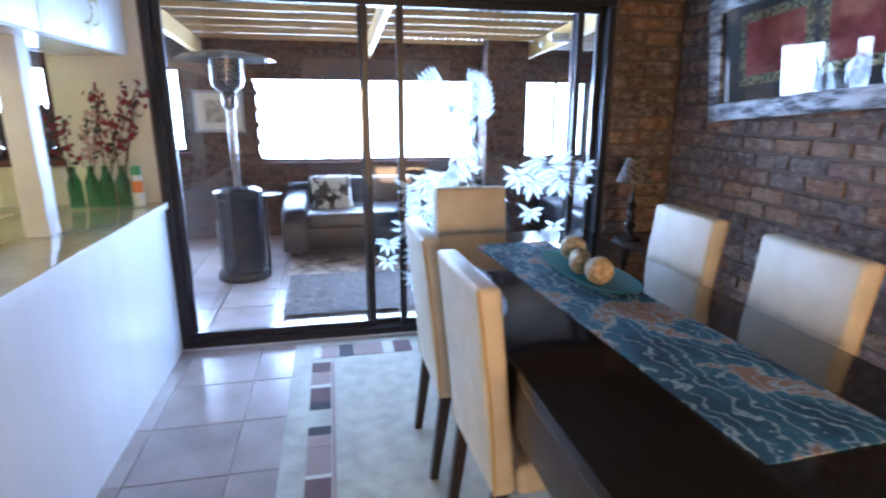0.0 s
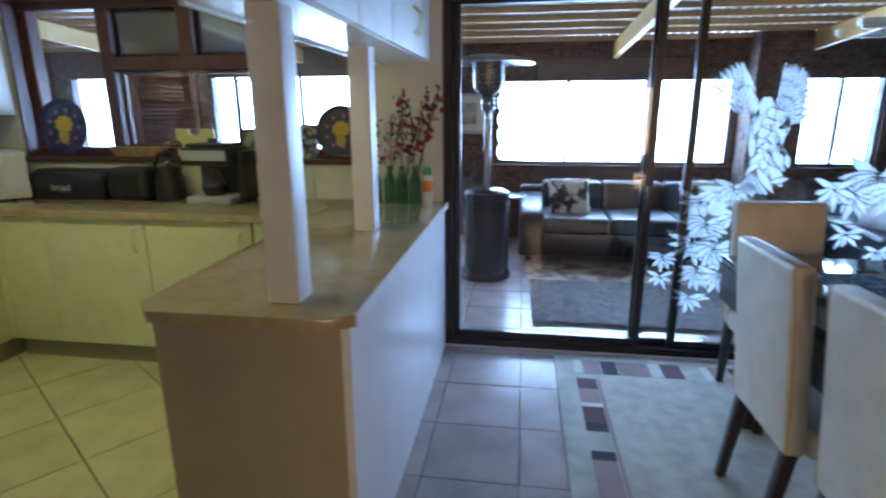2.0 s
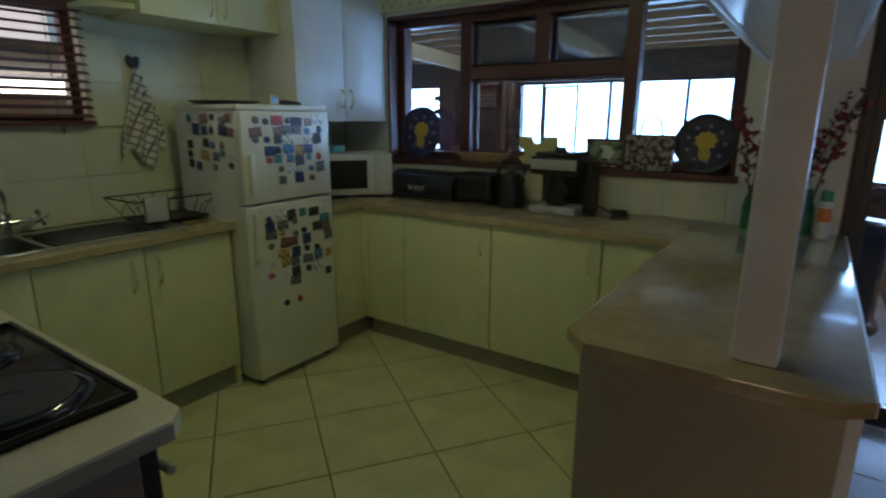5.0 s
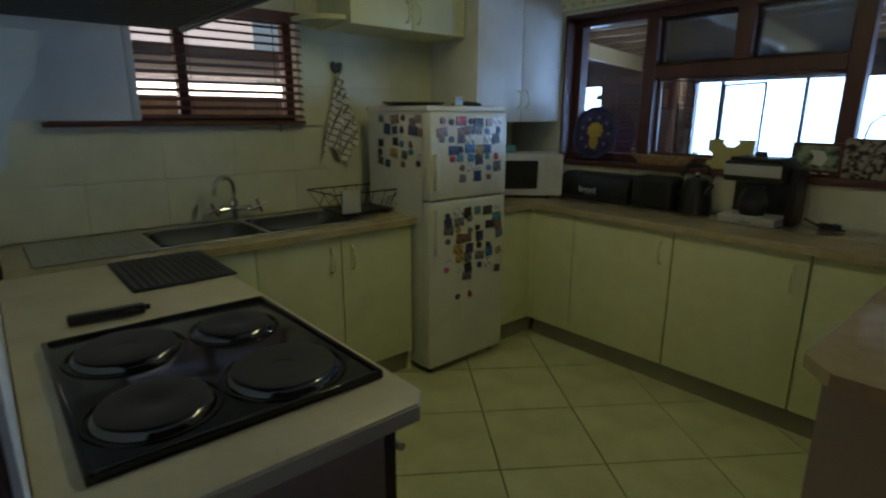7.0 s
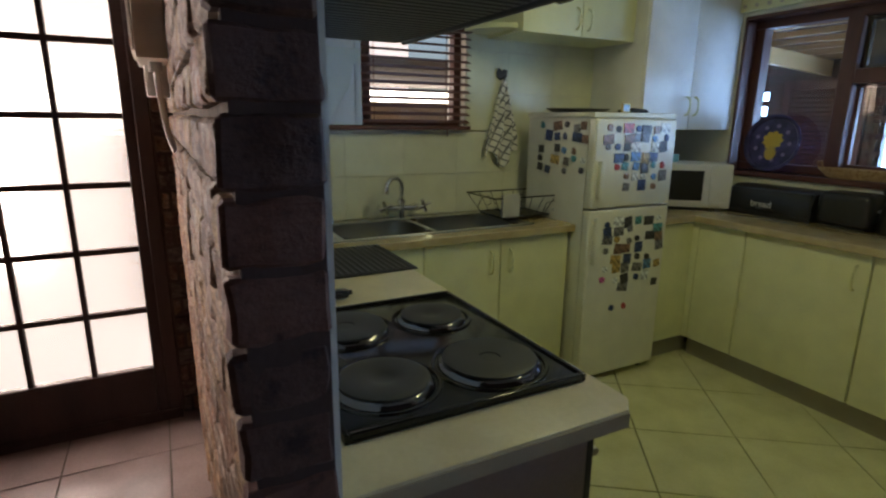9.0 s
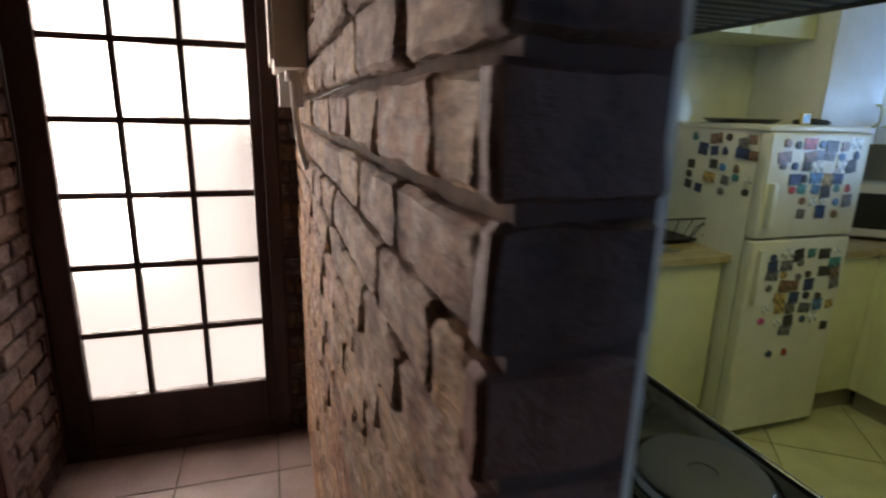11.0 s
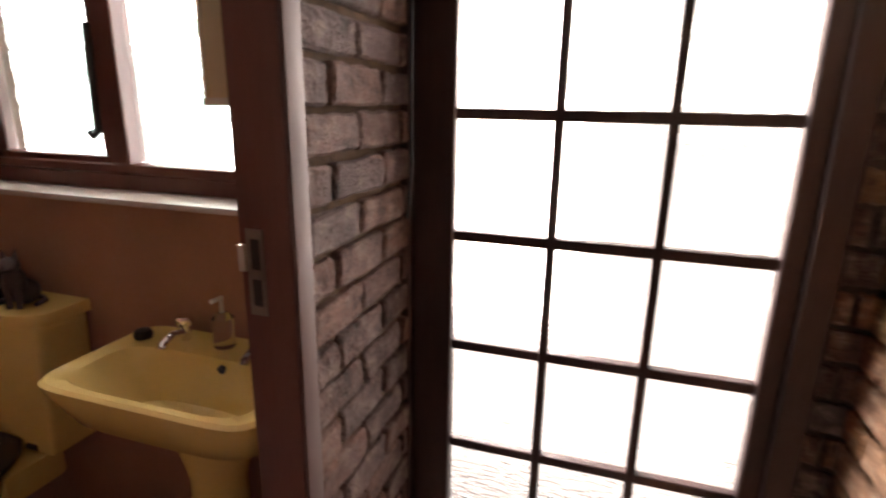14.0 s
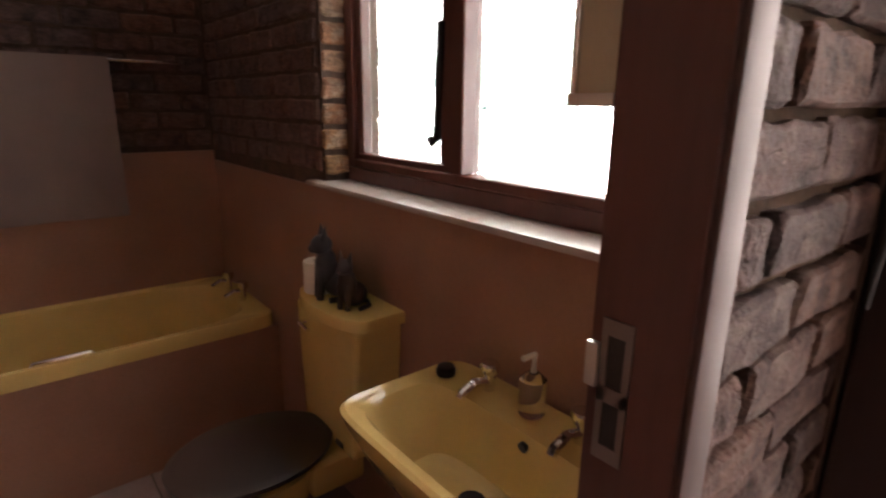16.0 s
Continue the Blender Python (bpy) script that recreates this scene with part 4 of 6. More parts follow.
# fridge
fr = thing("fridge", (-2.60, 2.507, 0), "white two-door fridge freezer covered in souvenir magnets", "fridge")
part("body", box((-.55, -.285, .035), (-.045, .285, 1.455), .008), FRIDGE_WHITE, fr)
part("top_cap", box((-.56, -.292, 1.455), (.0, .292, 1.482), .008), FRIDGE_WHITE, fr)
d1 = part("freezer_door", box((-.043, -.288, .995), (.015, .288, 1.452), .012, 3), FRIDGE_WHITE, fr)
d2 = part("fridge_door", box((-.043, -.288, .04), (.015, .288, .985), .012, 3), FRIDGE_WHITE, fr)
part("handle", box((.015, -.265, 1.05), (.045, -.235, 1.24), .01), FRIDGE_WHITE, d1)
part("handle", box((.015, -.265, .70), (.045, -.235, .95), .01), FRIDGE_WHITE, d2)
part("badge", box((.0152, .12, 1.40), (.017, .2, 1.415)), STEEL, d1)
for y in (-.24, .24):
    part("foot", rod((-.05, y, 0), (-.05, y, .04), .02), BLACK_PLASTIC, fr)
    part("foot", rod((-.5, y, 0), (-.5, y, .04), .02), BLACK_PLASTIC, fr)

# hob counter
st = thing("stove_cabinet", (-1.95, .77, 0), "stove base cabinet with brown end panel and built-in oven", "cabinet")
part("body", loc(st, box((-2.70, .475, .0), (-1.262, 1.01, .862))), MELAMINE, st)
part("end_panel", loc(st, box((-1.262, .475, 0), (-1.24, 1.0, .862), .002)), surface("brown_laminate_end", (.22, .16, .14), (.29, .22, .19), .4, scale=3), st, "brown laminate end panel")
ov = part("oven_front", loc(st, box((-1.88, 1.01, .12), (-1.27, 1.05, .82), .006)), BLACK_PLASTIC, st, "black oven front")
part("oven_handle", loc(st, rod((-1.85, 1.085, .72), (-1.30, 1.085, .72), .01)), STEEL, ov)
stp = thing("stove_worktop", (-1.95, .77, .862), "worn pale laminate worktop holding the hob", "worktop")
part("slab", loc(stp, slab([(-2.69, .454), (-1.18, .454), (-1.18, 1.04), (-1.215, 1.075), (-2.69, 1.075)], .862, .90, .006)), COUNTER_PALE, stp)
part("front_edge", loc(stp, box((-1.1795, .475, .864), (-1.176, 1.04, .894))), COUNTER_EDGE, stp)
RING = plain("dark_chrome_ring", (.15, .15, .16), .12, metal=1.0, bump=0)
hob = thing("electric_hob", (-1.62, .78, .90), "black enamel four-plate electric hob", "hob")
part("top", box((-.315, -.265, 0), (.315, .265, .014), .006), BLACK_ENAMEL, hob)
for x, y, r in ((-.125, .115, .082), (.175, .11, .104), (.165, -.135, .094), (-.14, -.12, .1)):
    part("seat_ring", lathe([(r + .016, .0135), (r + .018, .018), (r + .024, .018), (r + .026, .0135)], 44, centre=(x, y, 0)), BLACK_ENAMEL, hob)
    pl = part("plate", lathe([(0, .028), (.22 * r / .1 * .1, .028), (.024, .03), (r * .9, .034), (r, .031), (r, .012), (0, .012)], 44, centre=(x, y, 0)), CAST_IRON, hob)
    part("ring", lathe([(r + .001, .012), (r + .001, .026), (r + .008, .022), (r + .012, .013)], 44, centre=(x, y, 0)), RING, pl)
for a, b in (((-.315, -.265, .0), (.315, -.253, .019)), ((-.315, .253, .0), (.315, .265, .019)), ((-.315, -.253, .0), (-.303, .253, .019)), ((.303, -.253, .0), (.315, .253, .019))):
    part("rim", box(a, b, .004), BLACK_ENAMEL, hob)

HOOD_FILTER = plain("greasy_dark_filter", (.10, .10, .095), .45, metal=.7, bump=.1)
hood = thing("cooker_hood", (-1.62, CN, 1.64), "dark grey cooker hood with ribbed grease filter", "cooker hood")
part("canopy", slab([(.01, .0), (.44, .0), (.44, .045), (.3, .14), (.01, .14)], -.32, .32, plane="yz"), plain("dark_grey_hood_enamel", (.05, .05, .05), .35, bump=0), hood)
for i in range(22):
    part("filter_rib", box((-.30 + i * .0275, .02, -.008), (-.285 + i * .0275, .42, 0)), HOOD_FILTER, hood)
part("front_rail", rod((-.33, .455, .0), (.34, .455, .0), .008), BLACK_PLASTIC, hood)
part("rail_end", rod((.325, .455, .0), (.35, .455, .0), .013), BLACK_PLASTIC, hood)

solo("wall_bracket", slab([(CN, 1.535), (.555, 1.535), (.555, 1.52), (.547, 1.512), (.540, 1.482), (.522, 1.455), (.508, 1.43), (.502, 1.40), (.495, 1.37), (CN, 1.33)], -1.325, -1.30, plane="yz"), PLASTER, "white scroll-shaped shelf bracket on the stove wall", "bracket")
sc = thing("spice_cabinet", (-2.2, CN, 1.42), "white wall cabinet beside the cooker hood", "cabinet")
part("body", box((-.42, 0, 0), (.2, .33, .7), .003), CABINET_WHITE, sc)
part("door", box((-.42, .33, 0), (.2, .35, .7), .003), CABINET_WHITE, sc)

# wall cabinets of the sink wall
w1 = thing("wall_cabinet", (WW, 2.4, 1.885), "cream wall cabinet above the fridge", "cabinet")
part("body", box((.0, -.395, 0), (.32, .395, .6), .003), MELAMINE, w1)
for a, b, h in ((-.393, -.002, -.04), (.002, .393, .04)):
    dr = part("door", box((.32, a, .0), (.34, b, .6), .003), MELAMINE, w1)
    handle(dr, (.34, h, .09), .11, "x+")
part("end_shelf", slab([(0, -.395), (.30, -.395), (.26, -.50), (.17, -.57), (0, -.58)], .02, .045, .003), MELAMINE, w1, "rounded open end shelf")
w2 = thing("tall_wall_cabinet", (WW, 3.17, 1.393), "tall white wall cabinet above the microwave", "cabinet")
part("body", box((.0, -.365, 0), (.42, .44, 1.1), .003), CABINET_WHITE, w2)
for a, b, h in ((-.363, .035, .0), (.04, .438, .075)):
    dr = part("door", box((.42, a, .0), (.44, b, 1.1), .003), CABINET_WHITE, w2)
    handle(dr, (.44, h, .14), .11, "x+")

mw = thing("microwave", (-2.93, 3.27, .902), "white microwave oven with dark door window", "microwave", rz=-40)
part("body", box((-.16, -.24, .012), (.15, .29, .285), .008), WHITE_PLASTIC, mw)
part("door", box((.15, -.235, .018), (.168, .16, .28), .006), WHITE_PLASTIC, mw)
part("door_window", box((.1682, -.20, .06), (.170, .12, .245), .002), BLACK_PLASTIC, mw)
part("control_panel", box((.15, .163, .018), (.165, .285, .28), .004), WHITE_PLASTIC, mw)
part("knob", rod((.165, .225, .1), (.18, .225, .1), .022), WHITE_PLASTIC, mw)
part("open_button", box((.165, .19, .03), (.17, .26, .055), .003), WHITE_PLASTIC, mw)
for x in (-.12, .12):
    for y in (-.2, .2):
        part("foot", rod((x, y, 0), (x, y, .014), .014), BLACK_PLASTIC, mw)

# neighbouring lean-to outside the sink window
structure("backdrop_yard_wall", box((-4.5, 1.05, -.1), (-4.4, 3.6, 1.56)), plain("tan_yard_wall", (.42, .29, .17), .8, bump=.3), "tan yard wall outside the sink window", "wall")
structure("backdrop_yard_roof", box((-5.3, 1.05, 1.72), (-3.53, 3.6, 1.78)), plain("grey_lean_to_roof", (.30, .25, .22), .7, bump=.2), "lean-to roof outside the sink window", "roof")

# ---------------------------------------------------------------- small things of the kitchen
def magnet_meshes():
    out = []
    for k in range(7):
        bm = bmesh.new()
        if k < 3:
            bm_box(bm, (0, -.5, -.5), (.004, .5, .5), .0008, 1)
            for v in bm.verts:
                v.co.y *= (.070, .056, .044)[k]
                v.co.z *= (.048, .058, .042)[k]
        else:
            n = (8, 11, 14, 7)[k - 3]
            pts = [((.019 + .008 * noise.noise(Vector((i * 3.1, k * 7.7, 0)))) * math.cos(i * 2 * math.pi / n), (.019 + .008 * noise.noise(Vector((i * 2.3, k * 5.1, 3)))) * math.sin(i * 2 * math.pi / n)) for i in range(n)]
            bm = slab(pts, 0, .005, .001, "yz")
        out.append(bm)
    return out


MAGNET_COLOURS = []
for nm, c in (("navy", (.02, .04, .12)), ("blue", (.06, .16, .35)), ("grey", (.12, .12, .13)), ("brown", (.16, .09, .06)), ("red", (.35, .05, .05)), ("pale", (.5, .52, .5)), ("black", (.03, .03, .035)), ("gold", (.35, .24, .08)), ("teal", (.05, .2, .22)), ("pink", (.45, .08, .25))):
    MAGNET_COLOURS.append(surface(f"magnet_{nm}", tuple(x * .5 for x in c), tuple(min(1, x * 1.8) for x in c), .35, scale=45, bump=.2, spread=.1))
mags = [finish("fridge_magnet", b, MAGNET_COLOURS[0]) for b in magnet_meshes()]
random.seed(11)
variants = {}


def magnet(y, z, side):
    k = random.choice((0, 0, 1, 1, 2, 2, 3, 4, 5, 6))
    c = random.choices(range(10), (4, 3, 6, 6, 1.2, 4, 6, 1.6, 1.5, .6))[0]
    if (k, c) not in variants:
        me = mags[k].copy()
        me.materials[0] = MAGNET_COLOURS[c]
        variants[(k, c)] = me
    ob = new("fridge_magnet", variants[(k, c)])
    t = random.uniform(-9, 9)
    if side:
        ob.matrix_basis = pose(y, 2.2215, z, 0, 0, -90) @ pose(0, 0, 0, t)
    else:
        ob.matrix_basis = pose(-2.585, y, z, t)
    tagged(ob, "small souvenir magnet stuck on the fridge", "magnet", "magnets on the fridge")


for r, z in enumerate((1.40, 1.355, 1.305, 1.255, 1.205, 1.155, 1.10)):
    for i in range(7):
        y = 2.31 + i * .066 + random.uniform(-.012, .012)
        if random.random() < .86 and not (i == 0 and 1.03 < z < 1.26):
            magnet(y, z + random.uniform(-.008, .008), False)
for r, z in enumerate((.915, .865, .815, .765, .71, .655, .60, .545, .49, .435)):
    for i in range(6):
        y = 2.345 + i * .078 + random.uniform(-.014, .014)
        if random.random() < (.85 if r < 4 else .7 if r < 7 else .3):
            magnet(y, z + random.uniform(-.01, .01), False)
for r, z in enumerate((1.41, 1.35, 1.29, 1.235, 1.18, 1.11)):
    for i in range(6):
        x = -2.665 - i * .072 + random.uniform(-.014, .014)
        if random.random() < (.82 if r < 4 else .5):
            magnet(x, z + random.uniform(-.01, .01), True)

tray = solo("black_oven_tray", lathe([(0, .004), (.10, .004), (.13, .02), (.135, .02), (.105, 0), (0, 0)], 32, 1, 1.5), BLACK_PLASTIC, "shallow black tray lying on the fridge", "tray", place=(-2.9, 2.37, 1.483))
solo("black_cloth_bundle", lathe([(0, 0), (.05, .0), (.055, .012), (.045, .022), (0, .03)], 20, .9, 2.0), plain("black_cloth", (.02, .02, .022), .9, bump=.6), "folded black cloth bundle on the fridge", "cloth", place=(-2.78, 2.66, 1.483))
sf = thing("small_photo_frame", (-2.70, 2.52, 1.483), "small photo in a blue and yellow stand frame on the fridge", "photo frame", rz=10)
part("frame", box((-.006, -.035, 0), (.006, .035, .05), .003), plain("ochre_frame", (.45, .33, .10), .5), sf)
part("picture", box((.006, -.026, .008), (.0072, .026, .042)), surface("blue_view_print", (.05, .2, .42), (.4, .6, .75), .4, scale=40, bump=0), sf)

# worktop appliances
bb = thing("bread_bin", (-2.41, 3.50, .902), "black metal bread bin lettered bread", "bread bin")
part("body", slab([(-.09, 0), (-.09, .10), (-.06, .15), (-.01, .172), (.09, .172), (.09, 0)], -.25, .25, plane="yz"), BLACK_PLASTIC, bb)
part("roll_lid", slab([(-.094, .03), (-.094, .102), (-.063, .153), (-.06, .148), (-.09, .10), (-.09, .03)], -.235, .235, plane="yz"), plain("satin_black_enamel", (.02, .02, .022), .25, bump=0), bb)
part("handle", rod((-.05, -.105, .045), (.05, -.105, .045), .006), BLACK_PLASTIC, bb)
td = bpy.data.curves.new("bread", "FONT")
td.body, td.size, td.extrude = "bread", .055, .0008
td.align_x = "CENTER"
tob = new("lettering", td)
dg = bpy.context.evaluated_depsgraph_get()
tme = bpy.data.meshes.new_from_object(tob.evaluated_get(dg))
bpy.data.objects.remove(tob)
tme.materials.clear()
tme.materials.append(plain("silver_lettering", (.55, .55, .55), .4, bump=0))
lt = new("lettering", tme)
lt.parent = bb
lt.matrix_basis = pose(-.03, -.0955, .055, 90, 0, 0)

ts = thing("toaster", (-2.01, 3.49, .902), "rounded black two-slot toaster", "toaster")
part("body", box((-.13, -.09, .01), (.13, .09, .19), .045, 5), BLACK_PLASTIC, ts)
for y in (-.03, .03):
    part("slot", box((-.09, y - .012, .1895), (.09, y + .012, .1915)), plain("slot_black", (.004, .004, .004), .9), ts)
part("lever", box((.13, -.02, .1), (.15, .02, .115), .004), STEEL, ts)
part("base", box((-.11, -.075, 0), (.11, .075, .012), .003), BLACK_PLASTIC, ts)

kt = thing("kettle", (-1.79, 3.50, .902), "black electric kettle with chrome lid knob", "kettle")
part("body", lathe([(0, .02), (.085, .02), (.09, .05), (.08, .13), (.06, .19), (.03, .2), (0, .2)], 32), BLACK_PLASTIC, kt)
part("base", lathe([(0, 0), (.085, 0), (.085, .02), (0, .02)], 32), BLACK_PLASTIC, kt)
part("lid_knob", lathe([(0, .2), (.012, .2), (.018, .215), (.01, .228), (0, .23)], 16), CHROME, kt)
part("handle", tube([(-.075, 0, .15), (-.085, 0, .21), (-.05, 0, .265), (0, 0, .28), (.05, 0, .265), (.085, 0, .21), (.075, 0, .15)], .010), BLACK_PLASTIC, kt)
part("spout", rod((.07, -.03, .12), (.105, -.045, .17), .018, .01), BLACK_PLASTIC, kt)

cm = thing("coffee_machine", (-1.445, 3.48, .902), "black and silver filter coffee machine with glass jug", "coffee machine")
part("base", box((-.15, -.14, 0), (.12, .11, .045), .012, 3), plain("silver_grey_plastic", (.42, .43, .43), .3, bump=0), cm, "silver-grey base")
part("tower", box((-.15, .03, .035), (.12, .11, .25), .012), BLACK_PLASTIC, cm)
part("head", box((-.15, -.14, .215), (.12, .11, .315), .016), BLACK_PLASTIC, cm)
part("head_band", box((-.146, -.1425, .245), (.116, -.138, .30), .002), plain("satin_silver_plastic", (.40, .41, .41), .3, bump=0), cm, "satin silver band")
part("lid", box((-.13, -.12, .315), (.10, .1, .335), .008), BLACK_PLASTIC, cm)
part("lid_button", rod((-.03, 0, .335), (-.03, 0, .36), .03), BLACK_PLASTIC, cm)
part("jug", lathe([(0, .04), (.055, .04), (.07, .08), (.06, .15), (.045, .17), (.045, .2), (0, .2)], 28, centre=(-.02, -.05, 0)), GLASS, cm)
part("coffee", lathe([(0, .042), (.052, .042), (.064, .08), (.06, .1), (0, .1)], 28, centre=(-.02, -.05, 0)), plain("black_coffee", (.012, .006, .003), .1), cm)
part("badge", box((-.04, -.1412, .012), (.01, -.14, .022)), CHROME, cm)
part("side_tank", box((.12, -.04, 0), (.165, .11, .29), .015), BLACK_PLASTIC, cm)
part("cable", tube([(.2, 0, .05), (.26, -.02, .03), (.32, .02, .006), (.36, .05, .006)], .006), BLACK_PLASTIC, cm)
for x in (-1.17, -1.13):
    solo("plug", box((-.022, -.02, 0), (.022, .02, .03), .006), BLACK_PLASTIC, "black plug on a cable end on the worktop", "plug", "plugs on the worktop", place=(x, 3.54, .902), rz=x * 200)

for y in (3.08, 3.2):
    solo("teal_box", box((-.06, -.055, 0), (.06, .055, .05), .008), plain("teal_plastic_tub", (.10, .32, .30), .4), "small teal plastic tub on the microwave", "tub", "tubs on the microwave", place=(-2.98, y, 1.188))

# window-sill things
def round_tray(x, r, lean, tone):
    tr = thing("round_tin_tray", (x, 3.665, 1.143), "round purple-blue tin tray with a yellow flower-like print", "tray", "trays on the window sill")
    def put(bm):
        bmesh.ops.rotate(bm, verts=bm.verts, matrix=Matrix.Rotation(radians(90 - lean), 3, "X"))
        bmesh.ops.translate(bm, verts=bm.verts, vec=(0, 0, r))
        return bm
    part("plate", put(lathe([(0, 0), (r * .86, 0), (r * .9, .01), (r, .013), (r, .009), (r * .88, -.004), (0, -.004)], 48)), tone, tr)
    random.seed(int(r * 1000))
    blob = [(.34 * r * (1 + .12 * math.cos(9 * a)) * math.cos(a), .30 * r * (1 + .12 * math.cos(9 * a)) * math.sin(a) + .1 * r) for a in [i * 2 * math.pi / 36 for i in range(36)]]
    part("yellow_print", put(slab(blob, .001, .003)), plain("yellow_print", (.60, .42, .05), .4), tr)
    low = [(.2 * r * math.cos(a), .24 * r * math.sin(a) - .35 * r) for a in [i * 2 * math.pi / 20 for i in range(20)]]
    part("yellow_print", put(slab(low, .0015, .0032)), plain("amber_print", (.52, .36, .06), .4), tr)
    for i in range(9):
        a = i * 2 * math.pi / 9
        q = [(.6 * r * math.cos(a) + .07 * r * math.cos(b), .6 * r * math.sin(a) + .07 * r * math.sin(b)) for b in [j * math.pi / 5 for j in range(10)]]
        part("dot_print", put(slab(q, .001, .0025)), plain("lilac_print", (.25, .20, .38), .4), tr)
    return tr


BLUE_TIN = surface("indigo_tin_print", (.02, .018, .06), (.07, .06, .17), .35, scale=16, bump=.05)
round_tray(-2.585, .175, 8, BLUE_TIN)
round_tray(-.775, .150, 8, surface("worn_navy_tin_print", (.012, .014, .03), (.06, .06, .09), .4, scale=14, bump=.05))
ba = thing("wicker_basket", (-2.09, 3.66, 1.143), "flat tan wicker basket with end handles", "basket")
part("bowl", lathe([(0, .006), (.7, .006), (.95, .05), (1.0, .055), (1.0, .045), (.75, 0), (0, 0)], 36, .2, .055), surface("tan_wicker", (.28, .17, .08), (.45, .31, .17), .8, scale=60, bump=.8), ba)
for sx in (-1, 1):
    part("handle", tube([(sx * .19, -.02, .05), (sx * .2, -.018, .085), (sx * .2, .018, .085), (sx * .19, .02, .05)], .006), surface("tan_wicker_rim", (.28, .17, .08), (.45, .31, .17), .8, scale=60), ba)
pz = [(-.12, 0), (.12, 0), (.12, .05), (.15, .045), (.165, .07), (.15, .095), (.12, .09), (.12, .165), (.035, .165), (.04, .145), (.02, .125), (-.02, .125), (-.04, .145), (-.035, .165), (-.12, .165), (-.12, .1), (-.10, .09), (-.085, .065), (-.10, .045), (-.12, .045)]
solo("jigsaw_board", slab(pz, -.008, .008, plane="xz"), plain("pale_yellow_board", (.62, .57, .22), .5), "pale yellow jigsaw-shaped memo board on the sill", "memo board", place=(-1.70, 3.67, 1.143), rz=4)
ph = thing("photo_frame", (-1.28, 3.65, 1.143), "dark red photo frame with a bright landscape print", "photo frame", rz=-3)
part("frame", box((-.115, -.008, 0), (.115, .008, .165), .004), plain("dark_red_frame", (.10, .025, .03), .4), ph)
part("picture", box((-.098, -.0095, .03), (.098, -.008, .15)), surface("green_view_print", (.03, .05, .035), (.35, .45, .28), .3, scale=14, bump=0, spread=.06), ph)
part("white_blob", slab([(-.02, .06), (.03, .05), (.05, .09), (.03, .125), (-.035, .13), (-.01, .1)], -.0105, -.0095, plane="xz"), plain("white_print", (.75, .75, .7), .4), ph)
for x in (-.05, 0, .05):
    part("caption_bar", box((x - .015, -.0088, .012), (x + .015, -.0078, .018)), plain("white_caption", (.7, .68, .6), .5), ph)
bg = thing("patterned_bag", (-1.045, 3.66, 1.143), "dark floral shopping bag with looped straps", "bag")
part("body", slab([(-.12, 0), (.12, 0), (.125, .19), (-.125, .19)], -.025, .025, plane="xz"), surface("dark_floral_print", (.025, .022, .022), (.40, .36, .32), .7, scale=38, spread=.05, bump=.1), bg)
part("strap", tube([(-.06, 0, .19), (-.045, 0, .26), (0, 0, .30), (.045, 0, .26), (.06, 0, .19)], .006), BLACK_PLASTIC, bg)

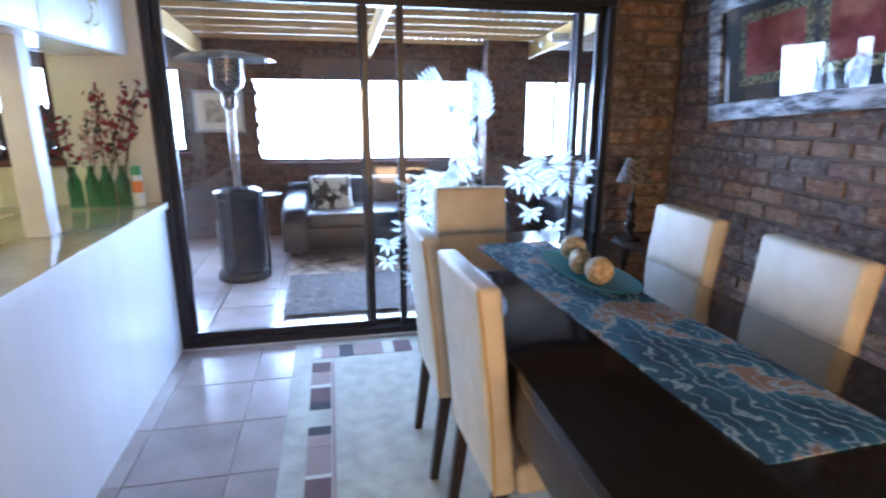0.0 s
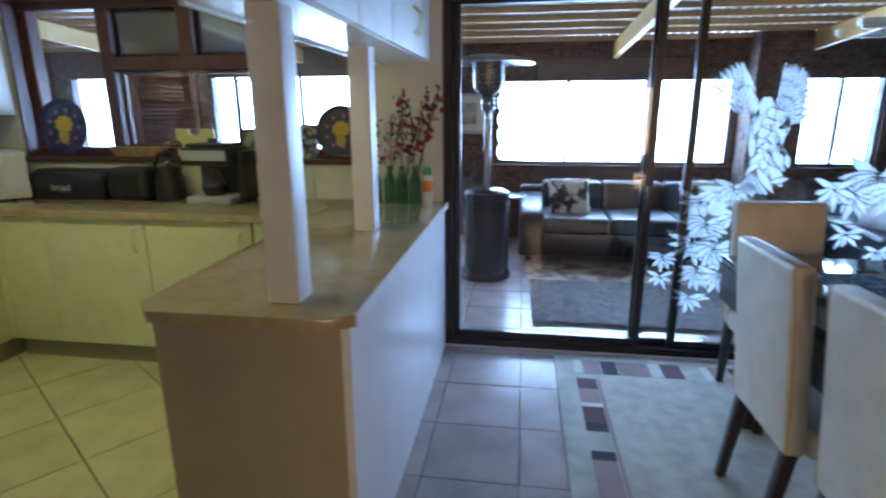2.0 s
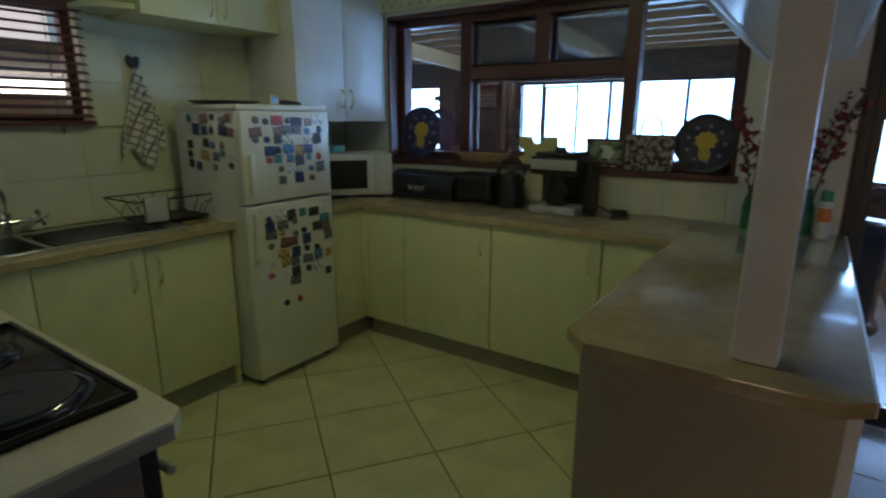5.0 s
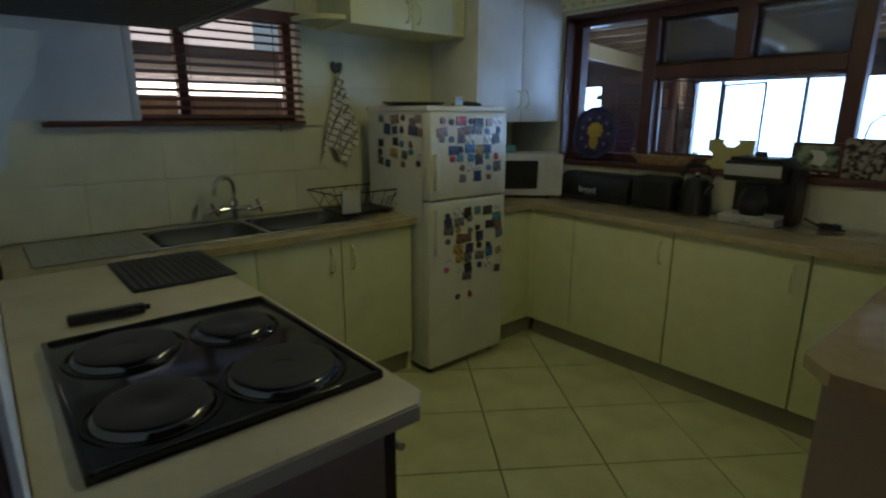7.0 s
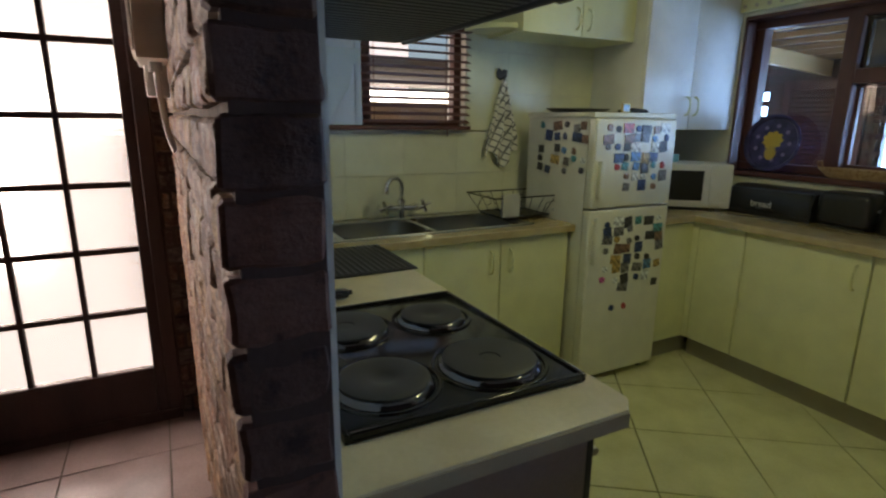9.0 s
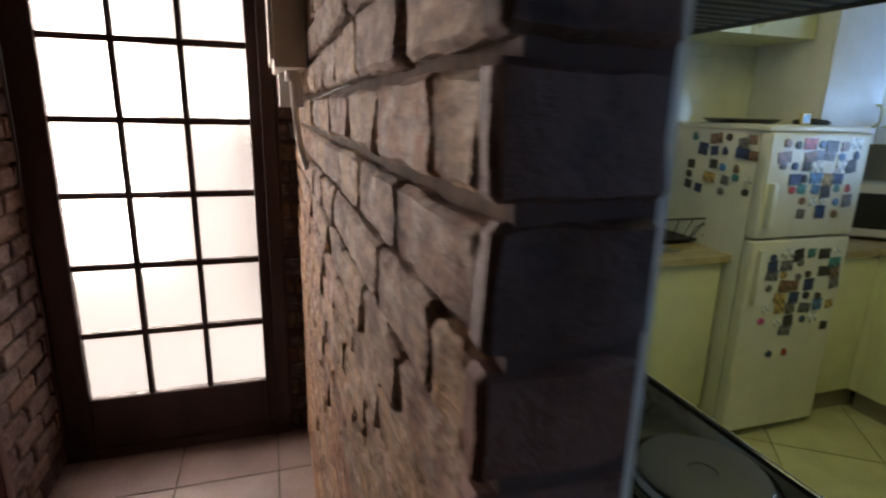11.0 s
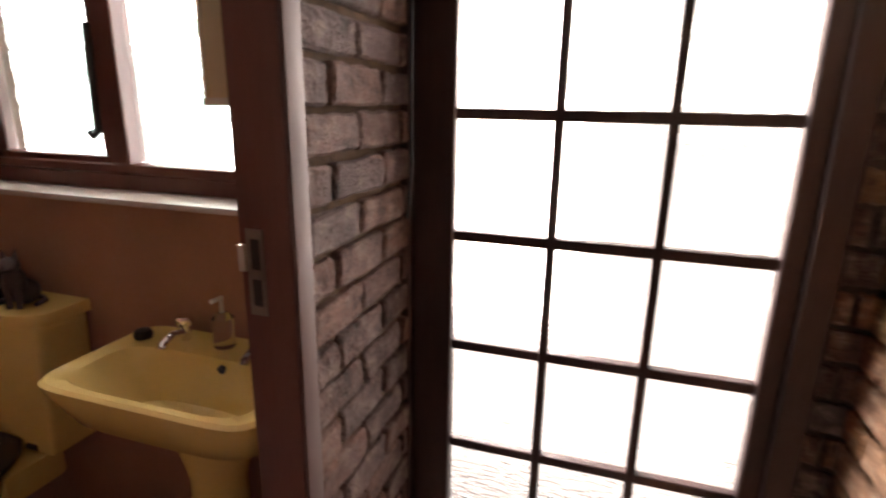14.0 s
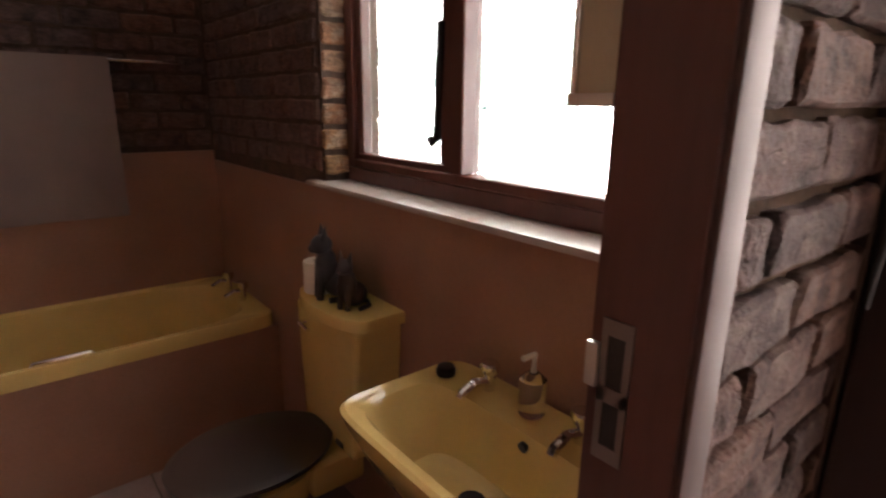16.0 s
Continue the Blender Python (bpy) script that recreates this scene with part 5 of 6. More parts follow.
# bottles with artificial sprays
BOTTLE = glass("green_bottle_glass", .05, (.25, .62, .45))
PETAL_RED = plain("red_silk_petal", (.24, .03, .045), .8, bump=0)
PETAL_PINK = plain("pale_pink_silk_petal", (.55, .36, .33), .8, bump=0)
LEAF_DARK = plain("dark_silk_leaf", (.03, .045, .04), .8, bump=0)
TWIG = plain("dark_twig", (.06, .035, .025), .8, bump=0)
random.seed(21)
for k, x in enumerate((-.525, -.45, -.375, -.305)):
    bt = solo("green_bottle", lathe([(0, 0), (.03, 0), (.033, .01), (.033, .13), (.016, .175), (.013, .2), (.016, .205), (.016, .212), (.010, .212), (.010, .2), (.013, .175), (.03, .13), (.03, .012), (0, .008)], 24), BOTTLE, "green glass bottle holding silk flower sprays", "bottle", "bottles on the bar", place=(x, 3.48 + .02 * (k % 2), .903))
    sp = thing("flower_spray", (x, 3.48 + .02 * (k % 2), .94), "spray of red and dusty silk blossoms on dark twigs", "flowers", "flower sprays")
    tw, red, leaf = bmesh.new(), bmesh.new(), bmesh.new()
    pink = k == 1
    for s in range(3):
        dx, dy = (random.uniform(-.10, .14) + (.08 if k > 1 else -.02)), random.uniform(-.10, .03)
        hgt = random.uniform(.42, .60)
        pts = [Vector((dx * (u / 6) ** 1.4, dy * (u / 6) ** 1.3, hgt * u / 6)) for u in range(7)]
        bm_tube(tw, pts, .003, 5)
        for b in range(26):
            u = random.uniform(.42, 1)
            p = pts[min(5, int(u * 6))].lerp(pts[min(6, int(u * 6) + 1)], u * 6 % 1) + Vector([random.gauss(0, .022) for _ in range(3)])
            tg = leaf if random.random() < .35 else red
            a, c2 = random.uniform(0, 6.3), random.uniform(.010, .018)
            n1 = Vector((math.cos(a), math.sin(a), random.uniform(-.6, .9))).normalized()
            n2 = n1.orthogonal().normalized()
            n3 = n1.cross(n2)
            vs = [tg.verts.new(p + n1 * (c2 * .2 * (j % 2)) + (n2 * math.cos(j * math.pi / 3) + n3 * math.sin(j * math.pi / 3) * (.5 if tg is leaf else 1)) * c2) for j in range(6)]
            mid = tg.verts.new(p - n1 * c2 * .4)
            for j in range(6):
                tg.faces.new((vs[j], vs[(j + 1) % 6], mid))
    part("stem", tw, TWIG, sp)
    part("blossoms", red, PETAL_PINK if pink else PETAL_RED, sp)
    part("leaves", leaf, LEAF_DARK, sp)
spc = thing("spray_can", (-.235, 3.49, .903), "green and orange aerosol can with green cap", "spray can")
part("can", lathe([(0, 0), (.026, 0), (.027, .004), (.027, .15), (.02, .165), (0, .165)], 28), plain("white_can", (.62, .64, .6), .3), spc)
part("band", lathe([(.0275, .075), (.0275, .135)], 28), plain("orange_band", (.65, .17, .03), .35), spc)
part("cap", lathe([(.024, .165), (.024, .205), (.02, .21), (0, .21)], 24), plain("green_cap", (.03, .25, .12), .4), spc)

# sink side
rk = thing("dish_rack", (-3.03, 2.07, .902), "black wire dish rack with a cloth over its rim", "dish rack")
wires = []
for z, w, l2 in ((.13, .15, .24), (.02, .11, .17)):
    wires.append([(-w, -l2, z), (w, -l2, z), (w, l2, z), (-w, l2, z), (-w, -l2, z)])
for wv in wires:
    part("rim_wire", tube(wv, .004, 6), BLACK_PLASTIC, rk)
for i in range(7):
    u = -1 + i / 3
    part("wire", tube([(-.15, .24 * u, .13), (-.11, .17 * u, .02), (.11, .17 * u, .02), (.15, .24 * u, .13)], .0022, 5), BLACK_PLASTIC, rk)
for sx in (-.15, .15):
    for sy in (-.12, .12):
        part("scroll", tube([(sx, sy - .05, .03), (sx, sy - .02, .09), (sx, sy + .03, .1), (sx, sy + .05, .06), (sx, sy + .02, .045)], .0025, 5), BLACK_PLASTIC, rk)
part("grid", box((-.11, -.17, .012), (.11, .17, .02)), plain("black_rack_tray", (.02, .02, .02), .6), rk)
solo("dish_cloth", box((-.02, -.055, -.11), (.0, .055, .012), .004), plain("grey_cloth", (.45, .46, .46), .95, bump=.5), "grey dish cloth over the rack rim", "cloth", place=(-2.875, 1.93, 1.04))

hk = thing("rooster_shaped_hook", (WW + .006, 2.105, 1.68), "dark cast-iron wall hook", "hook")
part("plate", slab([(-.03, 0), (.0, -.02), (.03, .0), (.035, .04), (.012, .045), (.0, .03), (-.02, .05), (-.035, .03)], 0, .012, plane="yz"), plain("cast_iron", (.05, .045, .04), .6), hk)
part("peg", tube([(.01, 0, .0), (.035, 0, -.015), (.04, 0, .005)], .005), plain("cast_iron_peg", (.05, .045, .04), .6), hk)
CHECK, cn, cl, cb = material("checked_tea_towel")
ctc = cn.new("ShaderNodeTexCoord")
sep = cn.new("ShaderNodeSeparateXYZ")
cmp = cn.new("ShaderNodeMapping")
cmp.inputs["Rotation"].default_value = (radians(24), 0, 0)
cl.new(ctc.outputs["Object"], cmp.inputs["Vector"])
cl.new(cmp.outputs["Vector"], sep.inputs["Vector"])
outs = []
for ax in ("Y", "Z"):
    mm = cn.new("ShaderNodeMath")
    mm.operation = "PINGPONG"
    mm.inputs[1].default_value = .019
    cl.new(sep.outputs[ax], mm.inputs[0])
    lt2 = cn.new("ShaderNodeMath")
    lt2.operation = "LESS_THAN"
    lt2.inputs[1].default_value = .0042
    cl.new(mm.outputs["Value"], lt2.inputs[0])
    outs.append(lt2)
mxm = cn.new("ShaderNodeMath")
mxm.operation = "MAXIMUM"
cl.new(outs[0].outputs["Value"], mxm.inputs[0])
cl.new(outs[1].outputs["Value"], mxm.inputs[1])
cmix = cn.new("ShaderNodeMix")
cmix.data_type = "RGBA"
cmix.inputs[6].default_value = (.80, .78, .72, 1)
cmix.inputs[7].default_value = (.20, .195, .20, 1)
cl.new(mxm.outputs["Value"], cmix.inputs["Factor"])
cl.new(cmix.outputs[2], cb.inputs["Base Color"])
cb.inputs["Roughness"].default_value = .9
tt = bmesh.new()
NU, NV = 18, 22
gridv = []
for j in range(NV + 1):
    v = j / NV
    row = []
    for i in range(NU + 1):
        u = i / NU * 2 - 1
        w = .012 + .105 * min(1, v * 1.25)
        row.append(tt.verts.new((.022 + .021 * math.cos(u * 9 + 2.5 * v) * min(1, v * 2.2), u * w + .012 * v * math.sin(5 * v), -v * (.46 + .05 * math.sin(u * 4 + 1)))))
    gridv.append(row)
for j in range(NV):
    for i in range(NU):
        tt.faces.new((gridv[j][i], gridv[j][i + 1], gridv[j + 1][i + 1], gridv[j + 1][i]))
geom = bmesh.ops.extrude_face_region(tt, geom=tt.faces[:])
for v in [g for g in geom["geom"] if isinstance(g, bmesh.types.BMVert)]:
    v.co.x -= .004
bmesh.ops.recalc_face_normals(tt, faces=tt.faces)
solo("tea_towel", tt, CHECK, "black and white checked tea towel hanging from a hook", "tea towel", place=(WW + .012, 2.11, 1.67))

mat_ = thing("drying_mat", (-2.46, .93, .901), "dark ribbed drying mat on the worktop", "mat")
part("base", box((-.21, -.16, 0), (.21, .16, .006), .002), plain("charcoal_rubber", (.03, .032, .033), .6), mat_)
for i in range(13):
    part("rib", box((-.2, -.15 + i * .024, .006), (.2, -.138 + i * .024, .0085)), plain("charcoal_rib", (.045, .047, .05), .5) if i == 0 else bpy.data.materials["charcoal_rib"], mat_)
lg = thing("gas_lighter", (-2.05, .74, .903), "black kitchen gas lighter", "lighter", rz=-4)
part("grip", box((-.02, -.16, 0), (.014, .02, .026), .008), BLACK_PLASTIC, lg)
part("trigger", box((.014, -.03, .006), (.026, .0, .02), .003), BLACK_PLASTIC, lg)
part("nozzle", rod((-.004, .015, .013), (-.004, .032, .013), .008), BLACK_PLASTIC, lg)

# ---------------------------------------------------------------- patio
for x in (-3.9, -2.2, -.5, 1.2, 2.95):
    b2 = bmesh.new()
    bm_box(b2, (x - .025, 3.86, 0), (x + .025, 6.62, .15))
    for v in b2.verts:
        v.co.z += 1.935 + .063 * (6.5 - v.co.y)
    solo("roof_rafter", b2, PINE, "thick varnished pine roof rafter", "rafter", "patio rafters")
for i in range(9):
    y = 6.5 - i * .31
    z = 2.087 + .063 * (6.5 - y)
    solo("roof_purlin", box((-5.58, y - .02, z), (4.18, y + .025, z + .05), .003), surface("pine_purlin", (.40, .25, .11), (.58, .39, .19), .5, scale=5, bump=.15, stretch=(.1, 1, 1)) if i == 0 else bpy.data.materials["pine_purlin"], "slim pine purlin across the rafters", "purlin", "patio purlins")
structure("pier_patio", box((2.47, 6.3, 0), (2.93, 6.625, 2.13)), MORTAR, "brick pier between the patio windows", "pier")

# silver steel darkened in colour, as it stands against the bright windows
HEATER_STEEL = plain("backlit_heater_steel", (.26, .26, .27), .26, metal=1.0, bump=.03)
ht = thing("patio_heater", (-.01, 5.12, 0), "black gas patio heater with steel pole and mushroom reflector", "patio heater")
part("base", lathe([(0, 0), (.215, 0), (.22, .03), (.2, .07), (.185, .075), (0, .075)], 40), plain("black_heater_enamel", (.02, .022, .028), .25), ht)
part("tank_housing", lathe([(.185, .07), (.185, .68), (.195, .69), (.195, .74), (.15, .765), (0, .775)], 40), plain("blue_black_enamel", (.022, .028, .04), .22), ht)
part("pole", rod((0, 0, .76), (0, 0, 1.48), .03, seg=20), HEATER_STEEL, ht)
part("collar", lathe([(.04, 1.40), (.055, 1.42), (.055, 1.52), (.04, 1.54)], 24), HEATER_STEEL, ht)
part("burner", lathe([(.04, 1.52), (.11, 1.57), (.125, 1.62), (.125, 1.78), (.0, 1.8)], 36), surface("burner_mesh", (.05, .045, .04), (.28, .26, .24), .35, metal=.9, scale=90, spread=.05), ht)
part("reflector", lathe([(.0, 1.845), (.12, 1.84), (.30, 1.805), (.37, 1.775), (.37, 1.77), (.30, 1.798), (.12, 1.83), (0, 1.835)], 48), HEATER_STEEL, ht)
part("label_plate", box((-.188, -.035, .36), (-.18, .03, .5), .002), plain("white_label", (.6, .62, .62), .5), ht)

def couch(x, y, w, rz, label):
    co = thing("couch", (x, y, 0), label, "couch", "patio couches", rz)
    part("base", box((-w / 2, -.45, .06), (w / 2, .42, .28), .03), COUCH, co)
    for sx in (-1, 1):
        a = sx * (w / 2)
        arm = slab([(-.47, .05), (-.49, .20), (-.47, .36), (-.40, .455), (-.25, .51), (.05, .545), (.40, .56), (.40, .05)], min(a, a - sx * .24), max(a, a - sx * .24), plane="yz")
        bmesh.ops.bevel(arm, geom=arm.edges[:], offset=.045, segments=3, affect="EDGES", profile=.6)
        part("arm", arm, COUCH, co)
    n = 3 if w > 2 else 2
    sw = (w - .46) / n
    for i in range(n):
        x0 = -w / 2 + .23 + i * sw
        part("seat_cushion", box((x0 + .004, -.47, .27), (x0 + sw - .004, .25, .43), .045, 4), COUCH, co)
        bk = box((x0 + .004, .16, .38), (x0 + sw - .004, .40, .69), .06, 4)
        for v in bk.verts:
            v.co.y += (v.co.z - .4) * .18
        part("back_cushion", bk, COUCH_BROWN if i == 1 else COUCH, co)
    part("back", box((-w / 2, .36, .05), (w / 2, .50, .63), .05, 3), COUCH, co)
    for sx in (-1, 1):
        for sy in (-.38, .4):
            part("foot", box((sx * (w / 2 - .1) - .03, sy - .03, 0), (sx * (w / 2 - .1) + .03, sy + .03, .07)), DARK_WOOD, co)
    return co


couch(1.42, 6.08, 2.3, 0, "charcoal leather three-seat couch with a brown back cushion")
couch(3.55, 5.65, 1.6, -90, "charcoal leather couch along the patio end")


def pillow(x, y, z, rz, tilt, mat=HIDE, label="cow-hide patterned scatter cushion leaning on the couch"):
    p = bmesh.new()
    bmesh.ops.create_grid(p, x_segments=12, y_segments=12, size=.21)
    for v in p.verts:
        u, w = v.co.x / .21, v.co.y / .21
        v.co.z = .075 * ((1 - u ** 4) * (1 - w ** 4)) ** .5
        v.co.x *= 1 - .06 * (1 - abs(w)) * abs(u)
    ge = bmesh.ops.duplicate(p, geom=p.faces[:])
    for v in [g for g in ge["geom"] if isinstance(g, bmesh.types.BMVert)]:
        v.co.z *= -1
    bmesh.ops.remove_doubles(p, verts=p.verts, dist=.001)
    bmesh.ops.recalc_face_normals(p, faces=p.faces)
    ob = new("scatter_cushion", finish("scatter_cushion", p, mat))
    ob.matrix_basis = pose(x, y, z, tilt, 0, rz)
    tagged(ob, label, "cushion", "patio cushions")


pillow(.76, 6.0, .55, 12, 70)
pillow(2.02, 6.03, .55, -8, 68)
pillow(3.35, 5.5, .60, -70, 68, surface("silver_satin", (.35, .33, .36), (.5, .48, .5), .5, scale=9), "silvery grey scatter cushion on the couch")

random.seed(5)
shag = bmesh.new()
bmesh.ops.create_grid(shag, x_segments=90, y_segments=52, size=.5)
for v in shag.verts:
    e = .012 * noise.noise(Vector((v.co.x * 9, v.co.y * 9, 1)))
    v.co = Vector((v.co.x * (1.9 + e), v.co.y * (.95 + e), .018 + .013 * noise.noise(Vector((v.co.x * 130, v.co.y * 70, 0)))))
solo("shag_rug", shag, SHAG, "grey-brown shag rug on the patio tiles", "rug", place=(1.33, 4.52, .002))
hr = bmesh.new()
bmesh.ops.create_grid(hr, x_segments=20, y_segments=10, size=.5)
for v in hr.verts:
    v.co = Vector((v.co.x * 1.9, v.co.y * .5, .008 + .003 * noise.noise(v.co * 6)))
solo("patchwork_hide_rug", hr, surface("tan_patch_hide", (.13, .07, .05), (.40, .29, .21), .9, scale=5, spread=.04, bump=.3), "tan and brown patchwork hide rug before the couch", "rug", place=(1.3, 5.27, .002))

wpic = thing("framed_print", (-.37, 6.63, 1.16), "pale landscape print in a grey frame on the patio wall", "picture")
for a, b in (((-.25, -.03, 0), (.25, 0, .03)), ((-.25, -.03, .40), (.25, 0, .43)), ((-.25, -.03, .03), (-.22, 0, .40)), ((.22, -.03, .03), (.25, 0, .40))):
    part("frame_side", box(a, b, .004), plain("grey_frame", (.35, .34, .34), .5) if a == (-.25, -.03, 0) and b[2] == .03 else bpy.data.materials["grey_frame"], wpic)
part("mount", box((-.22, -.012, .03), (.22, -.004, .40)), plain("cream_mount", (.62, .6, .55), .7), wpic)
part("print", box((-.14, -.014, .10), (.14, -.012, .33)), surface("sepia_print", (.20, .17, .14), (.5, .45, .38), .6, scale=12, bump=0), wpic)
solo("side_tray_table", lathe([(0, .66), (.14, .66), (.15, .68), (.145, .68), (.13, .667), (0, .667)], 28), BLACK_PLASTIC, "small round dark tray shelf beside the heater", "tray", place=(.17, 5.35, 0))
solo("tray_stand", rod((0, 0, 0), (0, 0, .66), .015), BLACK_PLASTIC, "thin dark stand under the round tray", "stand", place=(.17, 5.35, 0))
for x, y in ((3.2, 5.9), (3.05, 5.3)):
    bt = thing("batten_light", (x, y, 2.02), "unlit white fluorescent batten under the patio roof", "light", "patio batten lights")
    part("casing", box((-.3, -.04, .0), (.3, .04, .05), .006), WHITE_PLASTIC, bt)
    part("tube", rod((-.28, 0, -.012), (.28, 0, -.012), .014), WHITE_PLASTIC, bt)
sh = thing("louvred_shutter", (-3.9, 6.58, .2), "tall dark mahogany louvred shutter panel on the patio wall", "shutter")
for a, b in (((-.42, 0, 0), (-.34, .04, 1.7)), ((.34, 0, 0), (.42, .04, 1.7)), ((-.34, 0, 0), (.34, .04, .1)), ((-.34, 0, 1.6), (.34, .04, 1.7))):
    part("frame_side", box(a, b, .004), MAHOGANY, sh)
for i in range(30):
    sl = box((-.34, .005, .11 + i * .05), (.34, .012, .155 + i * .05))
    bmesh.ops.rotate(sl, cent=(0, .01, .13 + i * .05), verts=sl.verts, matrix=Matrix.Rotation(radians(-25), 3, "X"))
    part("louvre", sl, MAHOGANY, sh)

# etched pattern on the sliding door
EM, en, el, eb = material("etched_frosted_white")
en.remove(eb)
d1_ = en.new("ShaderNodeBsdfDiffuse")
d1_.inputs["Color"].default_value = (.55, .60, .62, 1)
t1_ = en.new("ShaderNodeBsdfTranslucent")
t1_.inputs["Color"].default_value = (.46, .52, .55, 1)
mxs = en.new("ShaderNodeMixShader")
mxs.inputs[0].default_value = .6
el.new(d1_.outputs[0], mxs.inputs[1])
el.new(t1_.outputs[0], mxs.inputs[2])
el.new(mxs.outputs[0], en["Material Output"].inputs["Surface"])
random.seed(8)
LEAVES = []


def leaf_shape(x, z, ang, ln, wd, bend=0.0):
    LEAVES.append((x, z, radians(ang), ln, wd, bend))


def etched(name, cell=.0055):
    """One sheet of small cells that lie inside any of the leaves, with each leaf's rib left clear."""
    x0 = min(q[0] - q[3] for q in LEAVES)
    x1 = max(q[0] + q[3] for q in LEAVES)
    z0 = min(q[1] - q[3] for q in LEAVES)
    z1 = max(q[1] + q[3] for q in LEAVES)
    gx, gz = np.meshgrid(np.arange(x0, x1, cell), np.arange(z0, z1, cell), indexing="ij")
    on = np.zeros(gx.shape, bool)
    for x, z, a, ln, wd, bend in LEAVES:
        dx, dz = gx - x, gz - z
        u = (dx * math.cos(a) + dz * math.sin(a)) / ln
        w = -dx * math.sin(a) + dz * math.cos(a) - bend * ln * u * np.abs(u) * .5
        inside = (u > 0) & (u < 1) & (np.abs(w) < wd * np.sin(np.pi * np.clip(.08 + u * .9, 0, .97)))
        rim_ = (u > -.02) & (u < 1.02) & (np.abs(w) < wd * 1.18 * np.sin(np.pi * np.clip(.08 + u * .9, 0, .97)) + .003)
        on &= ~(rim_ & ~inside)
        on |= inside
    verts, faces = [], []
    for i, j in zip(*np.nonzero(on)):
        k = len(verts)
        xa, za = x0 + i * cell - 1.17, z0 + j * cell
        verts += [(xa, .028, za), (xa + cell, .028, za), (xa + cell, .028, za + cell), (xa, .028, za + cell)]
        faces.append((k, k + 1, k + 2, k + 3))
    me = bpy.data.meshes.new(name)
    me.from_pydata(verts, [], faces)
    me.materials.append(EM)
    ob = new(name, me)
    ob.parent = sd
    tagged(ob, "white etched leaf pattern on the glass")
    LEAVES.clear()


def palm(x, z, r, n, a0=160, a1=380):
    for i in range(n):
        leaf_shape(x, z, a0 + (a1 - a0) * i / max(1, n - 1) + random.uniform(-6, 6), r * random.uniform(.8, 1.1), r * .13, random.uniform(-.3, .3))


def feather(x0, z0, x1, z1, wd):
    leaf_shape(x0, z0, math.degrees(math.atan2(z1 - z0, x1 - x0)), math.hypot(x1 - x0, z1 - z0), wd)


# raised bird: both wings, body with overlapping plumage, hooked head, tail
for k in range(7):
    feather(1.48, 1.40, 1.225 + .024 * k, 1.545 + .105 * math.sin(k / 6 * 1.5), .021)
for k in range(7):
    feather(1.49, 1.36, 1.30 + .02 * k, 1.46 + .07 * math.sin(k / 6 * 1.5), .022)
etched("etched_wing")
for k in range(13):
    u = k / 12
    feather(1.60, 1.31, 1.585 + .168 * math.sin(u * 1.57), 1.632 - .235 * u ** 2.2, .020)
for row in (.72, .5):
    for k in range(10):
        u = k / 9
        feather(1.595, 1.31, 1.595 + row * (-.02 + .168 * math.sin(u * 1.57)), 1.31 + row * (.33 - .235 * u ** 2.2), .019)
etched("etched_wing")
feather(1.52, 1.47, 1.54, 1.03, .075)
for k in range(20):
    leaf_shape(1.545 + .04 * math.sin(k * 1.9), 1.42 - k * .018, -80 + 26 * math.sin(k * 2.3), .13, .034)
for k in range(4):
    feather(1.56 + .012 * k, 1.22 - .01 * k, 1.665 - .008 * k, 1.165 - .018 * k, .024)
feather(1.655, 1.17, 1.672, 1.105, .014)
for k in range(6):
    feather(1.52, 1.10, 1.44 + .035 * k, .96 + .012 * (k % 2), .020)
feather(1.60, 1.03, 1.68, 1.05, .014)
etched("etched_body")
for group_ in (((1.25, .92, .13, 9), (1.36, .97, .14, 10), (1.30, .80, .15, 11), (1.44, .84, .12, 9), (1.42, 1.0, .12, 9)), ((1.24, .68, .13, 9), (1.36, .66, .15, 10), (1.28, .52, .12, 9), (1.40, .5, .12, 9), (1.25, .36, .1, 8)),
               ((2.12, 1.07, .20, 14), (2.02, .98, .15, 10), (2.22, .98, .15, 12), (1.92, 1.0, .12, 7)), ((2.01, .76, .09, 7), (2.18, .66, .09, 6)), ((1.09, .60, .09, 8), (1.08, .48, .08, 6)), ((2.36, 1.05, .10, 9), (2.37, .9, .08, 6))):
    for q in group_:
        palm(*q)
    etched("etched_palms")

# ---------------------------------------------------------------- bathroom
structure("wall_bathroom_paint_west", box((BW - .012, BSW, 0), (BW, BS - .1, 1.166)), BATH_PAINT, "caramel painted lower wall under the bathroom window", "wall")
structure("wall_bathroom_paint_south", box((BW, BSW - .012, 0), (BE, BSW, 1.215)), BATH_PAINT, "caramel painted lower wall behind the bath", "wall")
structure("wall_bathroom_paint_north", box((BW, BS - .11, 0), (-2.74, BS - .098, TOP)), BATH_PAINT, "caramel painted wall beside the basin", "wall")

bath = thing("bathtub", (-2.32, -2.975, 0), "mustard-cream bathtub with brown front panel", "bathtub")
bt = bmesh.new()
n = 40
rings = []
for r, z, grow in ((1.0, .50, .0), (1.0, .555, .0), (.985, .562, 0), (.90, .555, 0), (.86, .50, 0), (.78, .22, 0), (.55, .17, 0), (.1, .165, 0)):
    ring = []
    for k in range(n):
        a = 2 * math.pi * k / n
        c, s = math.cos(a), math.sin(a)
        e = .12 if r > .95 else .42
        ring.append(bt.verts.new((.81 * (r if r < .95 else r) * math.copysign(abs(c) ** e, c), .345 * (r if r > .95 else r * .98) * math.copysign(abs(s) ** e, s), z)))
    rings.append(ring)
